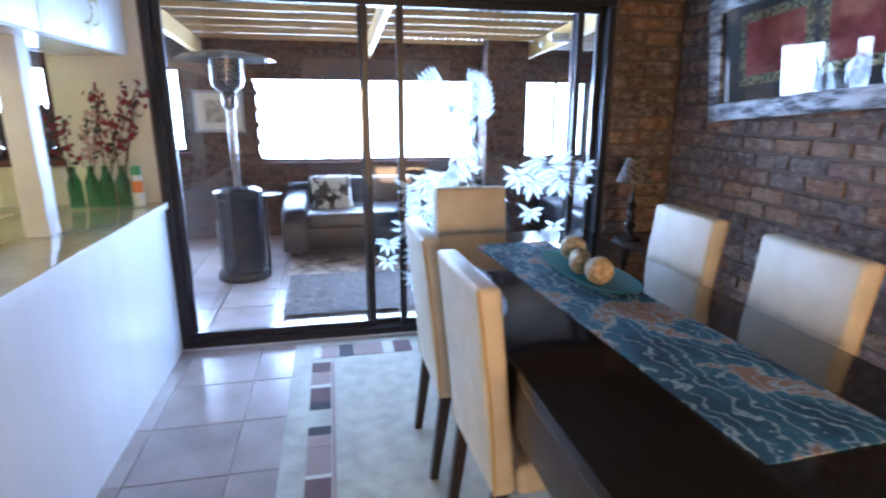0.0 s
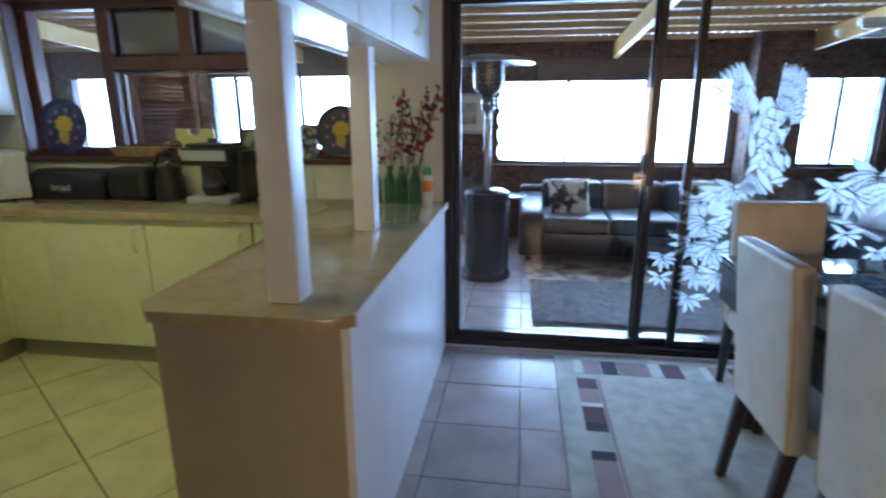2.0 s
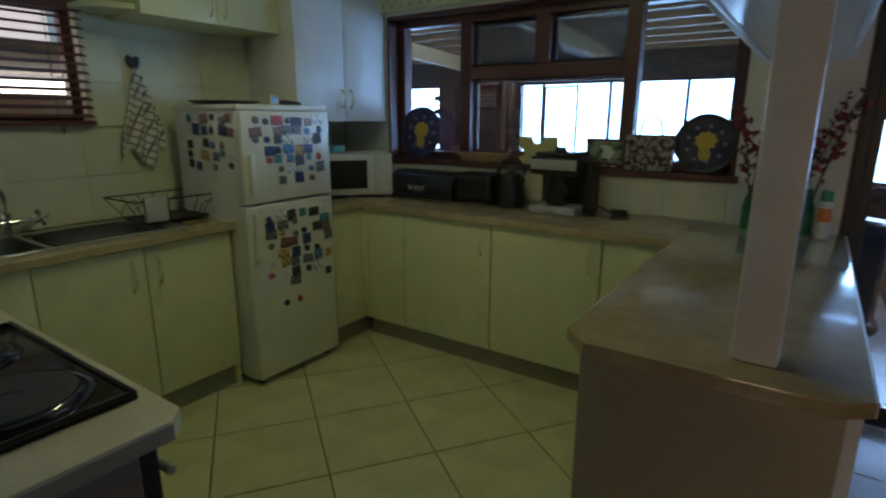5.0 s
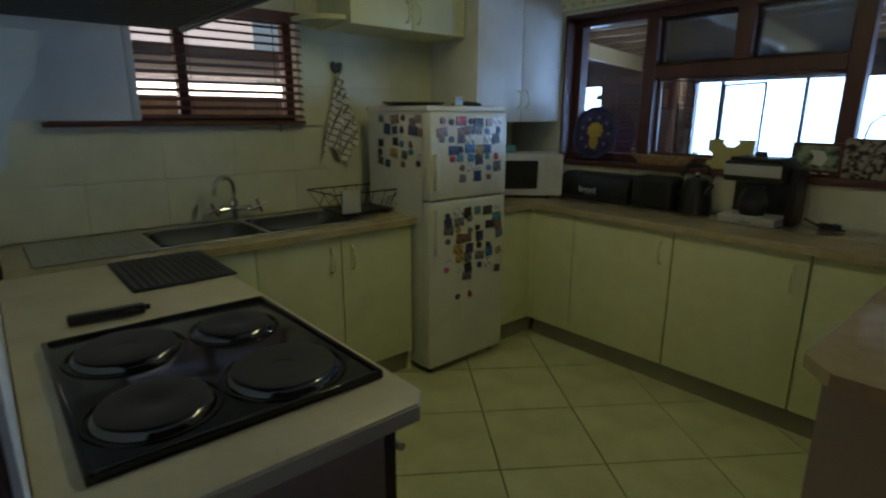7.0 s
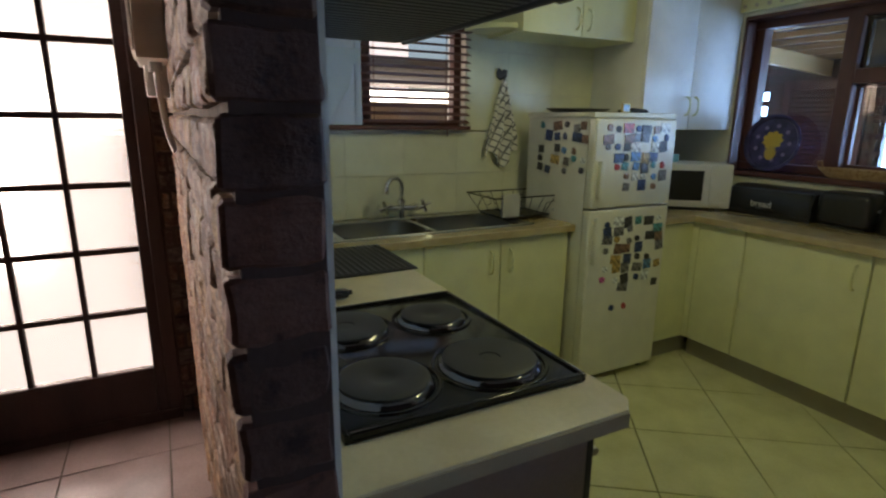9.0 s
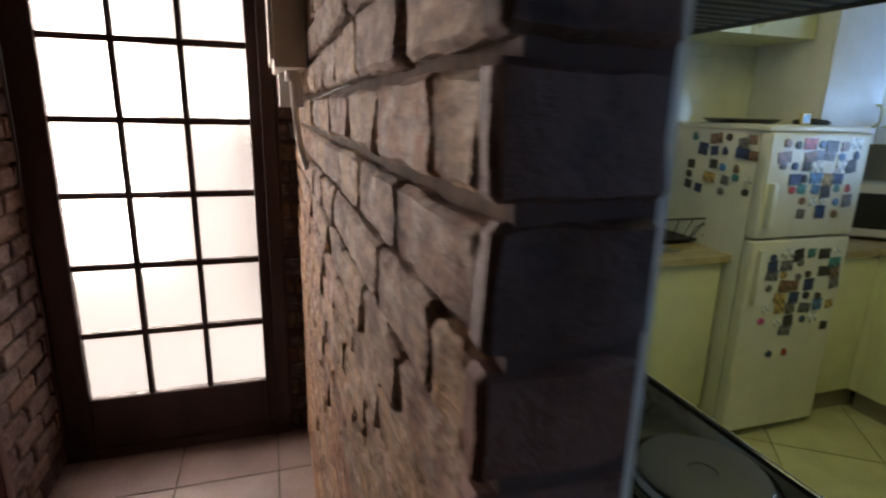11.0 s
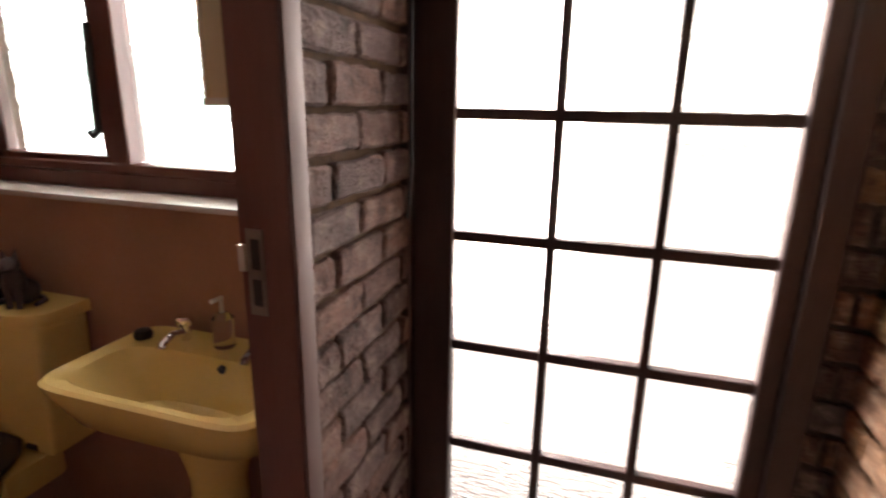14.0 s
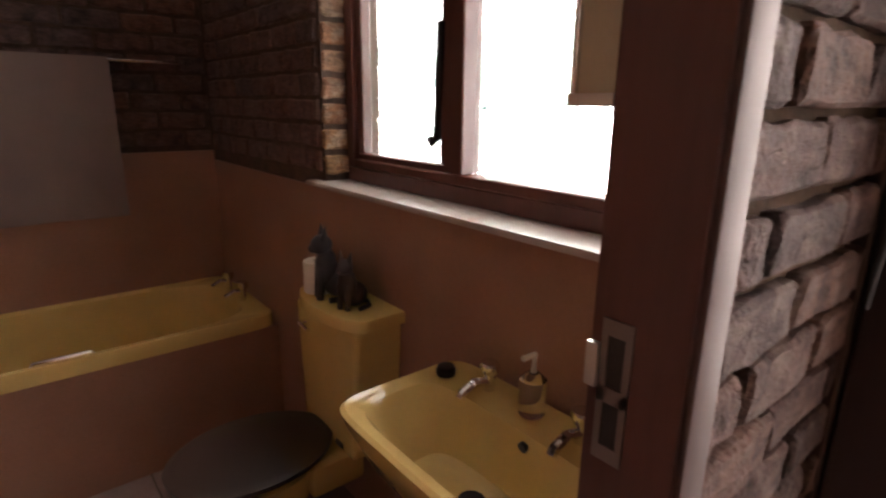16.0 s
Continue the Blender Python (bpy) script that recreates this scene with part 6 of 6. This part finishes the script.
for a, b in zip(rings, rings[1:]):
    for k in range(n):
        bt.faces.new((a[k], a[(k + 1) % n], b[(k + 1) % n], b[k]))
bt.faces.new(rings[-1])
bmesh.ops.recalc_face_normals(bt, faces=bt.faces)
part("tub", bt, SANITARY, bath)
part("front_panel", box((-.815, .325, 0), (.9, .34, .50)), BATH_PAINT, bath, "brown painted front panel")
part("grip", tube([(-.15, .23, .50), (-.13, .20, .52), (.05, .20, .52), (.07, .23, .50)], .009), CHROME, bath)
part("waste", rod((-.70, 0, .36), (-.685, 0, .36), .03), BLACK_PLASTIC, bath)
for y in (-.09, .10):
    tp = part("tap", rod((-.75, y, .56), (-.75, y, .62), .016), CHROME, bath)
    part("tap_head", rod((-.75, y, .62), (-.75, y, .65), .026), CHROME, tp)
    part("tap_spout", tube([(-.75, y, .60), (-.71, y, .61), (-.67, y, .59)], .011), CHROME, tp)

toilet = thing("toilet", (BW, -1.875, 0), "mustard-cream close-coupled toilet with dark brown seat", "toilet")
ci = box((.0, -.19, .40), (.165, .19, .83), .02, 3)
for v in ci.verts:
    if v.co.z < .5:
        v.co.y *= .86
part("cistern", ci, SANITARY, toilet)
part("cistern_lid", slab([(-.005, -.2), (.12, -.2)] + [(.12 + .075 * math.cos(i * math.pi / 16), .2 * math.sin(i * math.pi / 16)) for i in range(-7, 8)] + [(.12, .2), (-.005, .2)], .828, .866, .012), SANITARY, toilet)
part("flush_lever", tube([(.165, -.12, .77), (.185, -.12, .77), (.187, -.06, .765)], .007), CHROME, toilet)
part("bowl", lathe([(0, .0), (.11, 0), (.12, .05), (.10, .18), (.15, .32), (.175, .40), (.15, .405), (0, .33)], 36, 1.3, 1.0, (.395, -.035, 0)), SANITARY, toilet)
part("shelf", box((.10, -.12, .30), (.28, .12, .40), .02), SANITARY, toilet)
part("seat_lid", lathe([(0, .408), (.17, .408), (.188, .415), (.19, .43), (.17, .442), (0, .45)], 44, 1.3, 1.0, (.395, -.035, .012)), plain("dark_brown_seat", (.035, .022, .017), .35), toilet, "dark brown closed seat lid")
for y in (-.08, .08):
    part("hinge", rod((.16, y - .02, .425), (.16, y + .02, .425), .012), DARK_WOOD, toilet)
part("pipe", rod((.05, -.2, .12), (.05, -.2, .40), .008), WHITE_PLASTIC, toilet)

tr = solo("toilet_roll", lathe([(.02, 0), (.05, 0), (.052, .004), (.052, .096), (.05, .1), (.02, .1), (.02, 0)], 32), plain("white_tissue", (.68, .64, .55), .95, bump=.4), "toilet roll standing on the cistern", "toilet roll", place=(-3.03, -1.99, .866))


def cat_figurine(y, height, turn, colour):
    """A seated cat: haunches, chest, two front legs, head and pointed ears in one plain mesh."""
    k = height / .2
    bm = bmesh.new()
    for x, yy, z, rx, ry, rz_ in ((-.02, 0, .045, .045, .05, .045), (.012, 0, .085, .03, .036, .06), (.022, 0, .15, .03, .028, .028), (.045, 0, .142, .014, .014, .012)):
        bmesh.ops.create_uvsphere(bm, u_segments=18, v_segments=12, radius=1.0, matrix=Matrix.Translation((x * k, yy * k, z * k)) @ Matrix.Diagonal((rx * k, ry * k, rz_ * k, 1)))
    for sy in (-1, 1):
        bm_rod(bm, (.035 * k, sy * .016 * k, 0), (.025 * k, sy * .018 * k, .09 * k), .010 * k, .014 * k, 10)
        bm_rod(bm, (.018 * k, sy * .016 * k, .165 * k), (.016 * k, sy * .024 * k, .205 * k), .012 * k, .001, 8)
    bm_tube(bm, [Vector(p) * k for p in ((-.05, 0, .01), (-.06, .03, .01), (-.03, .06, .01), (.02, .06, .01))], .008 * k, 8)
    solo("cat_figurine", bm, colour, "dark carved seated cat figurine on the cistern", "figurine", "cat figurines", place=(-3.03, y, .866), rz=turn)


cat_figurine(-1.915, .225, -15, plain("dark_slate_carving", (.035, .033, .038), .45, bump=.3))
cat_figurine(-1.80, .17, 20, plain("dark_umber_carving", (.045, .030, .028), .45, bump=.3))

bas = thing("wash_basin", (BW + .02, -1.115, 0), "mustard-cream pedestal wash basin with chrome taps", "wash basin")
bb2 = bmesh.new()


def ring_at(x0, x1, w, z, e, m=40):
    out = []
    for k in range(m):
        a = 2 * math.pi * k / m
        c, s = math.cos(a), math.sin(a)
        out.append(bb2.verts.new(((x0 + x1) / 2 + (x1 - x0) / 2 * math.copysign(abs(c) ** e, c), w * math.copysign(abs(s) ** e, s), z)))
    return out


rr = [ring_at(.06, .24, .16, .64, .6), ring_at(.0, .335, .27, .72, .4), ring_at(-.0, .365, .295, .80, .28), ring_at(.0, .37, .30, .825, .26), ring_at(.005, .362, .292, .833, .26), ring_at(.115, .338, .255, .826, .4), ring_at(.125, .325, .235, .80, .45), ring_at(.16, .29, .16, .71, .6), ring_at(.19, .25, .05, .70, .9)]
bb2.faces.new(rr[0][::-1])
for a, b in zip(rr, rr[1:]):
    for k in range(40):
        bb2.faces.new((a[k], a[(k + 1) % 40], b[(k + 1) % 40], b[k]))
bb2.faces.new(rr[-1])
bmesh.ops.recalc_face_normals(bb2, faces=bb2.faces)
part("bowl", bb2, SANITARY, bas)
part("pedestal", lathe([(.12, 0), (.115, .04), (.085, .2), (.08, .5), (.12, .66)], 32, .8, 1.0, (.13, 0, 0)), SANITARY, bas)
part("plug_hole", rod((.222, -.0, .699), (.222, -.0, .706), .028), BLACK_PLASTIC, bas)
part("overflow", rod((.121, .04, .805), (.13, .04, .803), .011), BLACK_PLASTIC, bas)
for y in (-.13, .12):
    tp = part("tap", rod((.055, y, .83), (.055, y, .875), .014), CHROME, bas)
    part("tap_head", lathe([(0, .90), (.02, .897), (.024, .885), (.02, .873), (.014, .87)], 14, centre=(.055, y, 0)), CHROME, tp)
    part("tap_spout", tube([(.055, y, .85), (.10, y, .862), (.135, y, .848), (.14, y, .838)], .0105), CHROME, tp)
sdp = thing("soap_dispenser", (-3.06, -1.115, .833), "clear soap bottle with pump on the basin", "soap bottle")
part("bottle", lathe([(0, 0), (.026, 0), (.028, .006), (.028, .08), (.012, .095), (0, .095)], 24), GLASS, sdp)
part("pump", tube([(0, 0, .095), (0, 0, .135), (.035, 0, .135)], .006), WHITE_PLASTIC, sdp)
solo("nail_brush", lathe([(0, 0), (.022, 0), (.024, .01), (.02, .022), (0, .024)], 20), BLACK_PLASTIC, "small round black brush on the basin edge", "brush", place=(-3.03, -1.355, .833))
solo("waste_basket", lathe([(0, 0), (.11, 0), (.14, .26), (.143, .262), (.138, .262), (.108, .006), (0, .006)], 32), plain("dark_basket", (.05, .035, .028), .7, bump=.6), "dark woven waste basket beside the toilet", "basket", place=(-2.85, -1.5, 0.0))
mc = thing("medicine_cabinet", (-2.9, BS - .11, 1.455), "yellowed white medicine cabinet on the bathroom wall", "cabinet")
part("body", box((-.16, -.045, .0), (.165, 0, .62), .003), plain("yellowed_enamel", (.50, .43, .28), .4), mc)
part("door", box((-.16, -.052, .0), (.168, -.045, .62), .002), MIRROR, mc)
part("edge_trim", box((.165, -.052, -.006), (.170, 0, .006)), STEEL, mc)

tw2 = thing("bath_towel", (-2.5, BSW + .0, 1.0), "grey bath towel over a chrome rail", "towel")
twb = bmesh.new()
gv = []
for j in range(16):
    row = []
    for i in range(14):
        u, v = i / 13, j / 15
        row.append(twb.verts.new((-.22 + u * .5, .055 + .008 * math.sin(u * 9) * v, .63 - .69 * v)))
    gv.append(row)
for j in range(15):
    for i in range(13):
        twb.faces.new((gv[j][i], gv[j][i + 1], gv[j + 1][i + 1], gv[j + 1][i]))
ge = bmesh.ops.extrude_face_region(twb, geom=twb.faces[:])
for v in [g for g in ge["geom"] if isinstance(g, bmesh.types.BMVert)]:
    v.co.y += .012
bmesh.ops.recalc_face_normals(twb, faces=twb.faces)
part("cloth", twb, TOWEL, tw2)
rl2 = thing("towel_rail", (-2.5, BSW, 1.62), "thin chrome towel rail on brick", "towel rail")
part("bar", rod((-.5, .05, .0), (.6, .05, .0), .007), CHROME, rl2)
for x in (-.48, .58):
    part("bracket", rod((x, 0, 0), (x, .055, 0), .012), CHROME, rl2)

# ---------------------------------------------------------------- corridor fixtures
db = thing("distribution_board", (-2.55, CS, 1.60), "ivory metal electric board on the brick wall", "electric box")
part("casing", box((-.18, -.085, 0), (.18, 0, .42), .006), DB_WHITE, db)
part("cover", box((-.165, -.095, .02), (.165, -.085, .40), .004), DB_WHITE, db)
part("junction_box", box((-.15, -.07, -.10), (-.06, 0, -.0), .004), WHITE_PLASTIC, db)
part("conduit_gland", rod((.06, -.035, -.03), (.06, -.035, .0), .02), WHITE_PLASTIC, db)
part("conduit", tube([(.06, -.035, 0), (.06, -.03, -.12), (.065, -.022, -.2), (.09, -.012, -.25), (.1, -.004, -.27)], .01), WHITE_PLASTIC, db)
solo("thin_cable", tube([(-2.35, CS - .004, 1.515), (-2.0, CS - .006, 1.52), (-1.75, CS - .004, 1.528), (-1.58, CS - .004, 1.53)], .0005, 6), DB_WHITE, "thin white cable along the mortar joint", "cable")
solo("bell_cord", tube([(-3.16, BS + .03, 2.0), (-3.155, BS + .03, 1.6), (-3.15, BS + .032, 1.3), (-3.13, BS + .03, 1.2)], .005, 6), BLACK_PLASTIC, "dark cord hanging beside the back door", "cord")

# pale shrub outside the bathroom window
LEAF, ln, ll, lb = material("pale_garden_leaf")
lb.inputs["Base Color"].default_value = (.10, .15, .11, 1)
lb.inputs["Roughness"].default_value = .5
ltr = ln.new("ShaderNodeBsdfTranslucent")
lgeo = ln.new("ShaderNodeNewGeometry")
lramp = ln.new("ShaderNodeValToRGB")
lramp.color_ramp.elements[0].color = (.42, .62, .56, 1)
lramp.color_ramp.elements[1].color = (.72, .86, .84, 1)
ll.new(lgeo.outputs["Random Per Island"], lramp.inputs["Fac"])
ll.new(lramp.outputs["Color"], ltr.inputs["Color"])
lmix = ln.new("ShaderNodeMixShader")
lmix.inputs["Fac"].default_value = .85
ll.new(lb.outputs["BSDF"], lmix.inputs[1])
ll.new(ltr.outputs["BSDF"], lmix.inputs[2])
ll.new(lmix.outputs["Shader"], ln["Material Output"].inputs["Surface"])
shrub = thing("garden_shrub", (-3.62, -1.88, -.1), "pale green shrub outside the bathroom window", "shrub")
part("trunk", tube([(0, 0, 0), (.01, .02, .6), (-.01, -.02, 1.2), (0, .02, 1.6)], .012, 6), TWIG, shrub)
lrng = random.Random(23)
crown = bmesh.new()
for i in range(330):
    c = Vector((lrng.uniform(-.07, .07), lrng.gauss(0, .36), 1.62 + lrng.gauss(.02, .17)))
    if abs(c.y) > .75 or c.z > 2.1 or c.z < 1.36:
        continue
    a = Vector((lrng.uniform(-.4, .4), lrng.uniform(-1, 1), lrng.uniform(-1, .6))).normalized()
    b = a.cross(Vector((1, 0, 0))).normalized()
    size = lrng.uniform(.045, .085)
    vs = [crown.verts.new(c + a * size * u + b * size * w + Vector((.006 * abs(w) * 4, 0, 0))) for u, w in ((-1, 0), (-.3, .24), (.4, .2), (1, 0), (.4, -.2), (-.3, -.24))]
    crown.faces.new(vs)
part("crown", crown, LEAF, shrub)


# ---------------------------------------------------------------- bricks, one by one
def brick_meshes(name, length, height, proud, mat, count=6, seed=3):
    out = []
    for k in range(count):
        bm = bmesh.new()
        bm_box(bm, (-length / 2, -proud, -height / 2), (length / 2, proud, height / 2), min(.006, proud * .6), 1)
        bmesh.ops.subdivide_edges(bm, edges=[e for e in bm.edges if abs(e.verts[0].co.x - e.verts[1].co.x) > length * .6], cuts=4)
        bmesh.ops.subdivide_edges(bm, edges=[e for e in bm.edges if abs(e.verts[0].co.z - e.verts[1].co.z) > height * .6], cuts=1)
        for v in bm.verts:
            q = noise.noise_vector(v.co * 19 + Vector((k * 5.3, seed, 0)))
            s = noise.noise_vector(v.co * 47 + Vector((k * 3.1, seed, 4)))
            v.co += Vector((q.x * .007 + s.x * .003, q.y * .005 + s.y * .004, q.z * .005 + s.z * .003))
        me = bpy.data.meshes.new(name)
        bm.to_mesh(me)
        bm.free()
        me.materials.append(mat)
        smooth_mesh(me, 30)
        out.append(me)
    return out


COURSE, PITCH = .085, .215


def lay_bricks(parent, axis, face, out, u0, u1, z0, z1, mat, holes=(), phase=0.0, proud=.012):
    """Running bond on a wall face: axis 'x' runs along x at y = face, 'y' along y at x = face; out is the side it faces."""
    full = brick_meshes("brick", PITCH - .013, COURSE - .014, proud, mat)
    rz = 0 if axis == "x" else 90
    row = 0
    rng = random.Random(int(abs(face) * 1000) + 7)
    z = z0 + COURSE / 2
    while z < z1 - .02:
        u = u0 - PITCH + ((row % 2) * .5 + phase) * PITCH % PITCH
        while u < u1:
            a, b = max(u, u0), min(u + PITCH, u1)
            w = b - a
            c = (a + b) / 2
            if w > .04 and not any(h[0] - .01 < c < h[1] + .01 and h[2] < z < h[3] for h in holes):
                ob = new("brick", full[rng.randrange(len(full))])
                off = face + out * rng.uniform(-.003, .003)
                p = (c, off, z) if axis == "x" else (off, c, z)
                ob.matrix_basis = pose(*p, rng.uniform(-1, 1), rng.uniform(-1.1, 1.1), rz + rng.uniform(-.6, .6)) @ Matrix.Diagonal(((w - .014) / (PITCH - .014), 1, rng.uniform(.94, 1.04), 1))
                ob.parent = parent
            u += PITCH
        z += COURSE
        row += 1


def brick_field(name, axis, face, u0, u1, z0, z1, mat, holes=(), proud=.01, label="clinker brickwork", parent=None):
    """The same as one mesh, for walls that stay far off."""
    verts, faces = [], []
    rng = random.Random(5)
    row, z = 0, z0 + COURSE / 2
    while z < z1 - .02:
        u = u0 - PITCH + (row % 2) * .5 * PITCH
        while u < u1:
            a, b = max(u, u0) + .007, min(u + PITCH, u1) - .007
            c = (a + b) / 2
            if b - a > .03 and not any(h[0] - .01 < c < h[1] + .01 and h[2] < z < h[3] for h in holes):
                d = proud + rng.uniform(-.003, .003)
                k = len(verts)
                for dd in (0, 1):
                    for du, dz in ((a, -.033), (b, -.033), (b, .033), (a, .033)):
                        if axis == "x":
                            verts.append((du, face - d * dd, z + dz))
                        elif axis == "y":
                            verts.append((face - d * dd, du, z + dz))
                        else:
                            verts.append((face + d * dd, du, z + dz))
                faces.extend([(k + 4, k + 5, k + 6, k + 7), (k, k + 1, k + 5, k + 4), (k + 1, k + 2, k + 6, k + 5), (k + 2, k + 3, k + 7, k + 6), (k + 3, k, k + 4, k + 7)])
            u += PITCH
        z += COURSE
        row += 1
    me = bpy.data.meshes.new(name)
    me.from_pydata(verts, [], faces)
    me.materials.append(mat)
    bmx = bmesh.new()
    bmx.from_mesh(me)
    bmesh.ops.recalc_face_normals(bmx, faces=bmx.faces)
    bmx.to_mesh(me)
    bmx.free()
    ob = new(name, me)
    ob.parent = parent
    tagged(ob, label, "", "", "stuff")
    return ob


lay_bricks(wc, "x", CS + .02, -1, -3.25, -1.115, 0.0, 2.46, BRICK_PALE, proud=.02)
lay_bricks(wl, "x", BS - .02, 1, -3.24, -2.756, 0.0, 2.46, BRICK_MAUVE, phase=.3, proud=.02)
lay_bricks(wd, "y", -3.248, 1, .268, .352, 0.0, 2.46, BRICK, phase=.2)
lay_bricks(we, "y", EW + .012, -1, 1.25, NW, 0.34, 2.46, BRICK, phase=.1)
lay_bricks(wn1, "x", NW + .012, -1, 2.505, EW, 0.0, 2.46, BRICK, phase=.4)
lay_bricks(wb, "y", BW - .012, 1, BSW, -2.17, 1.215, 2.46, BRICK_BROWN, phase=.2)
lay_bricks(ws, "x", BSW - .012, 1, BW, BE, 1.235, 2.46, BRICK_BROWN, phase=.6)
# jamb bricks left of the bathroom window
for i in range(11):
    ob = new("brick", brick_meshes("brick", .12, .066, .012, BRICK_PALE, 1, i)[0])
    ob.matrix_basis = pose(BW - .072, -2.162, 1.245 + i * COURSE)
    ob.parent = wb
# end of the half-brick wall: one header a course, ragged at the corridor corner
# mortar of the end face, coloured dark for the shade on that side
part("end_mortar", box((-1.1125, CS + .014, 0), (-1.1005, CN - .008, TOP)), plain("shaded_end_mortar", (.075, .042, .032), .9, bump=.6), wc)
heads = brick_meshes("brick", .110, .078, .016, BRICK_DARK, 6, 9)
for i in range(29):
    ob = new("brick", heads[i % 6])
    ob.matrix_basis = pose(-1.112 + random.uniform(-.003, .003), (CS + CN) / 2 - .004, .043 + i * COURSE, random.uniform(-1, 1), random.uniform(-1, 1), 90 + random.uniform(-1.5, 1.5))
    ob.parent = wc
brick_field("brickwork", "x", 6.632, -5.55, 4.2, 0, 2.14, BRICK_STUFF, patio_holes, label="clinker brickwork of the patio wall", parent=pn)
brick_field("brickwork", "x", 6.3, 2.475, 2.925, 0, 2.12, BRICK_STUFF, (), label="clinker brickwork of the pier", parent=bpy.data.objects["pier_patio"])
brick_field("brickwork", "y", 2.47, 6.305, 6.62, 0, 2.12, BRICK_STUFF, (), label="clinker brickwork of the pier's side", parent=bpy.data.objects["pier_patio"])
brick_field("brickwork", "y", EW + .012, -2.3, 1.245, 0, 2.46, BRICK_STUFF, (), label="clinker brickwork of the dining wall", parent=we)
brick_field("brickwork", "x", NW + .012, -.16, 2.5, 2.06, 2.46, BRICK_STUFF, (), label="clinker brickwork above the sliding door", parent=wn1)


# ---------------------------------------------------------------- floor and wall tiles
def clip(poly, x0, x1, y0, y1):
    for axis, lim, keep in ((0, x0, 1), (0, x1, -1), (1, y0, 1), (1, y1, -1)):
        out = []
        for a, b in zip(poly, poly[1:] + poly[:1]):
            ia, ib = keep * (a[axis] - lim) >= 0, keep * (b[axis] - lim) >= 0
            if ia:
                out.append(a)
            if ia != ib:
                t = (lim - a[axis]) / (b[axis] - a[axis])
                out.append((a[0] + t * (b[0] - a[0]), a[1] + t * (b[1] - a[1])))
        poly = out
        if len(poly) < 3:
            return []
    return poly


def area(p):
    return abs(sum(a[0] * b[1] - b[0] * a[1] for a, b in zip(p, p[1:] + p[:1]))) / 2


def lay_tiles(parent, mat, size, origin, turn, region, gap=.006, top=0.0, size_y=None):
    x0, x1, y0, y1 = region
    sy = size_y or size
    c, s = math.cos(radians(turn)), math.sin(radians(turn))
    n = int(max(x1 - x0, y1 - y0) / min(size, sy)) + 12
    full = {}
    h = (size - gap) / 2, (sy - gap) / 2
    fullbm = slab([(-h[0], -h[1]), (h[0], -h[1]), (h[0], h[1]), (-h[0], h[1])], -.012, 0, .0025)
    fme = bpy.data.meshes.new("tile")
    fullbm.to_mesh(fme)
    fullbm.free()
    fme.materials.append(mat)
    for i in range(-n, n):
        for j in range(-n, n):
            u, v = (i + .5) * size, (j + .5) * sy
            cx, cy = origin[0] + u * c - v * s, origin[1] + u * s + v * c
            if not (x0 - size < cx < x1 + size and y0 - sy < cy < y1 + sy):
                continue
            poly = [(cx + a * h[0] * c - b * h[1] * s, cy + a * h[0] * s + b * h[1] * c) for a, b in ((-1, -1), (1, -1), (1, 1), (-1, 1))]
            q = clip(poly, x0, x1, y0, y1)
            if len(q) < 3 or area(q) < .002:
                continue
            if abs(area(q) - area(poly)) < 1e-6:
                ob = new("tile", fme)
            else:
                bm = slab([(a - cx, b - cy) for a, b in q], -.012, 0)
                bmesh.ops.rotate(bm, verts=bm.verts, matrix=Matrix.Rotation(-radians(turn), 3, "Z"))
                me = bpy.data.meshes.new("tile")
                bm.to_mesh(me)
                bm.free()
                me.materials.append(mat)
                ob = new("tile", me)
            ob.matrix_basis = pose(cx, cy, top + random.uniform(-.0004, .0004), 0, 0, turn)
            ob.parent = parent


fl, fp = bpy.data.objects["floor"], bpy.data.objects["floor_patio"]
lay_tiles(fl, TILE_CREAM, .457, (-1.87, 2.56), 54.5, (-2.8, -.17, .74, 3.3))
lay_tiles(fl, TILE_CLAY, .387, (.305, 2.775), 0, (-.165, EW, -2.2, NW), gap=.0045)
lay_tiles(fl, TILE_CLAY, .40, (-2.93, .2), 0, (-3.3, -.17, BS - .1, .735))
lay_tiles(fl, TILE_CLAY, .33, (-2.9, -1.0), 0, (BW, BE, BSW, BS - .1))
lay_tiles(fp, TILE_CLAY, .387, (.305, 3.94), 0, (-5.6, 4.2, 3.84, 6.63))

TH, TWD = .228, .335
tme2 = {}
for r in range(5):
    for k in range(10):
        y0, y1 = .478 + k * TWD, min(.478 + (k + 1) * TWD - .0005, 3.61)
        z0, z1 = .905 + r * TH, .905 + (r + 1) * TH - .0025
        cuts = [(y0, y1, z0, z1)]
        if z1 > 1.38 and z0 < 1.95 and y1 > .72 and y0 < 1.87:
            cuts = []
            if z0 < 1.36:
                cuts.append((y0, y1, z0, 1.376))
            if y1 > 1.9:
                cuts.append((1.875, y1, max(z0, 1.376), z1))
        for a, b, c, d in cuts:
            ob = new("tile", finish("tile", box((0, a, c), (.006, b, d), .0007, 1), TILE_WALL))
            ob.matrix_basis = pose(WW - .006 + .004, 0, 0)
            ob.parent = ww
wk = bpy.data.objects["wall_north_kitchen_plaster"]
for k in range(9):
    x0, x1 = -3.28 + k * TWD, min(-3.28 + (k + 1) * TWD - .004, -.64)
    if x1 - x0 > .05:
        ob = new("tile", finish("tile", box((x0, -.006, .905), (x1, 0, 1.106), .0015, 1), TILE_WALL))
        ob.matrix_basis = pose(0, NW, 0)
        ob.parent = wk
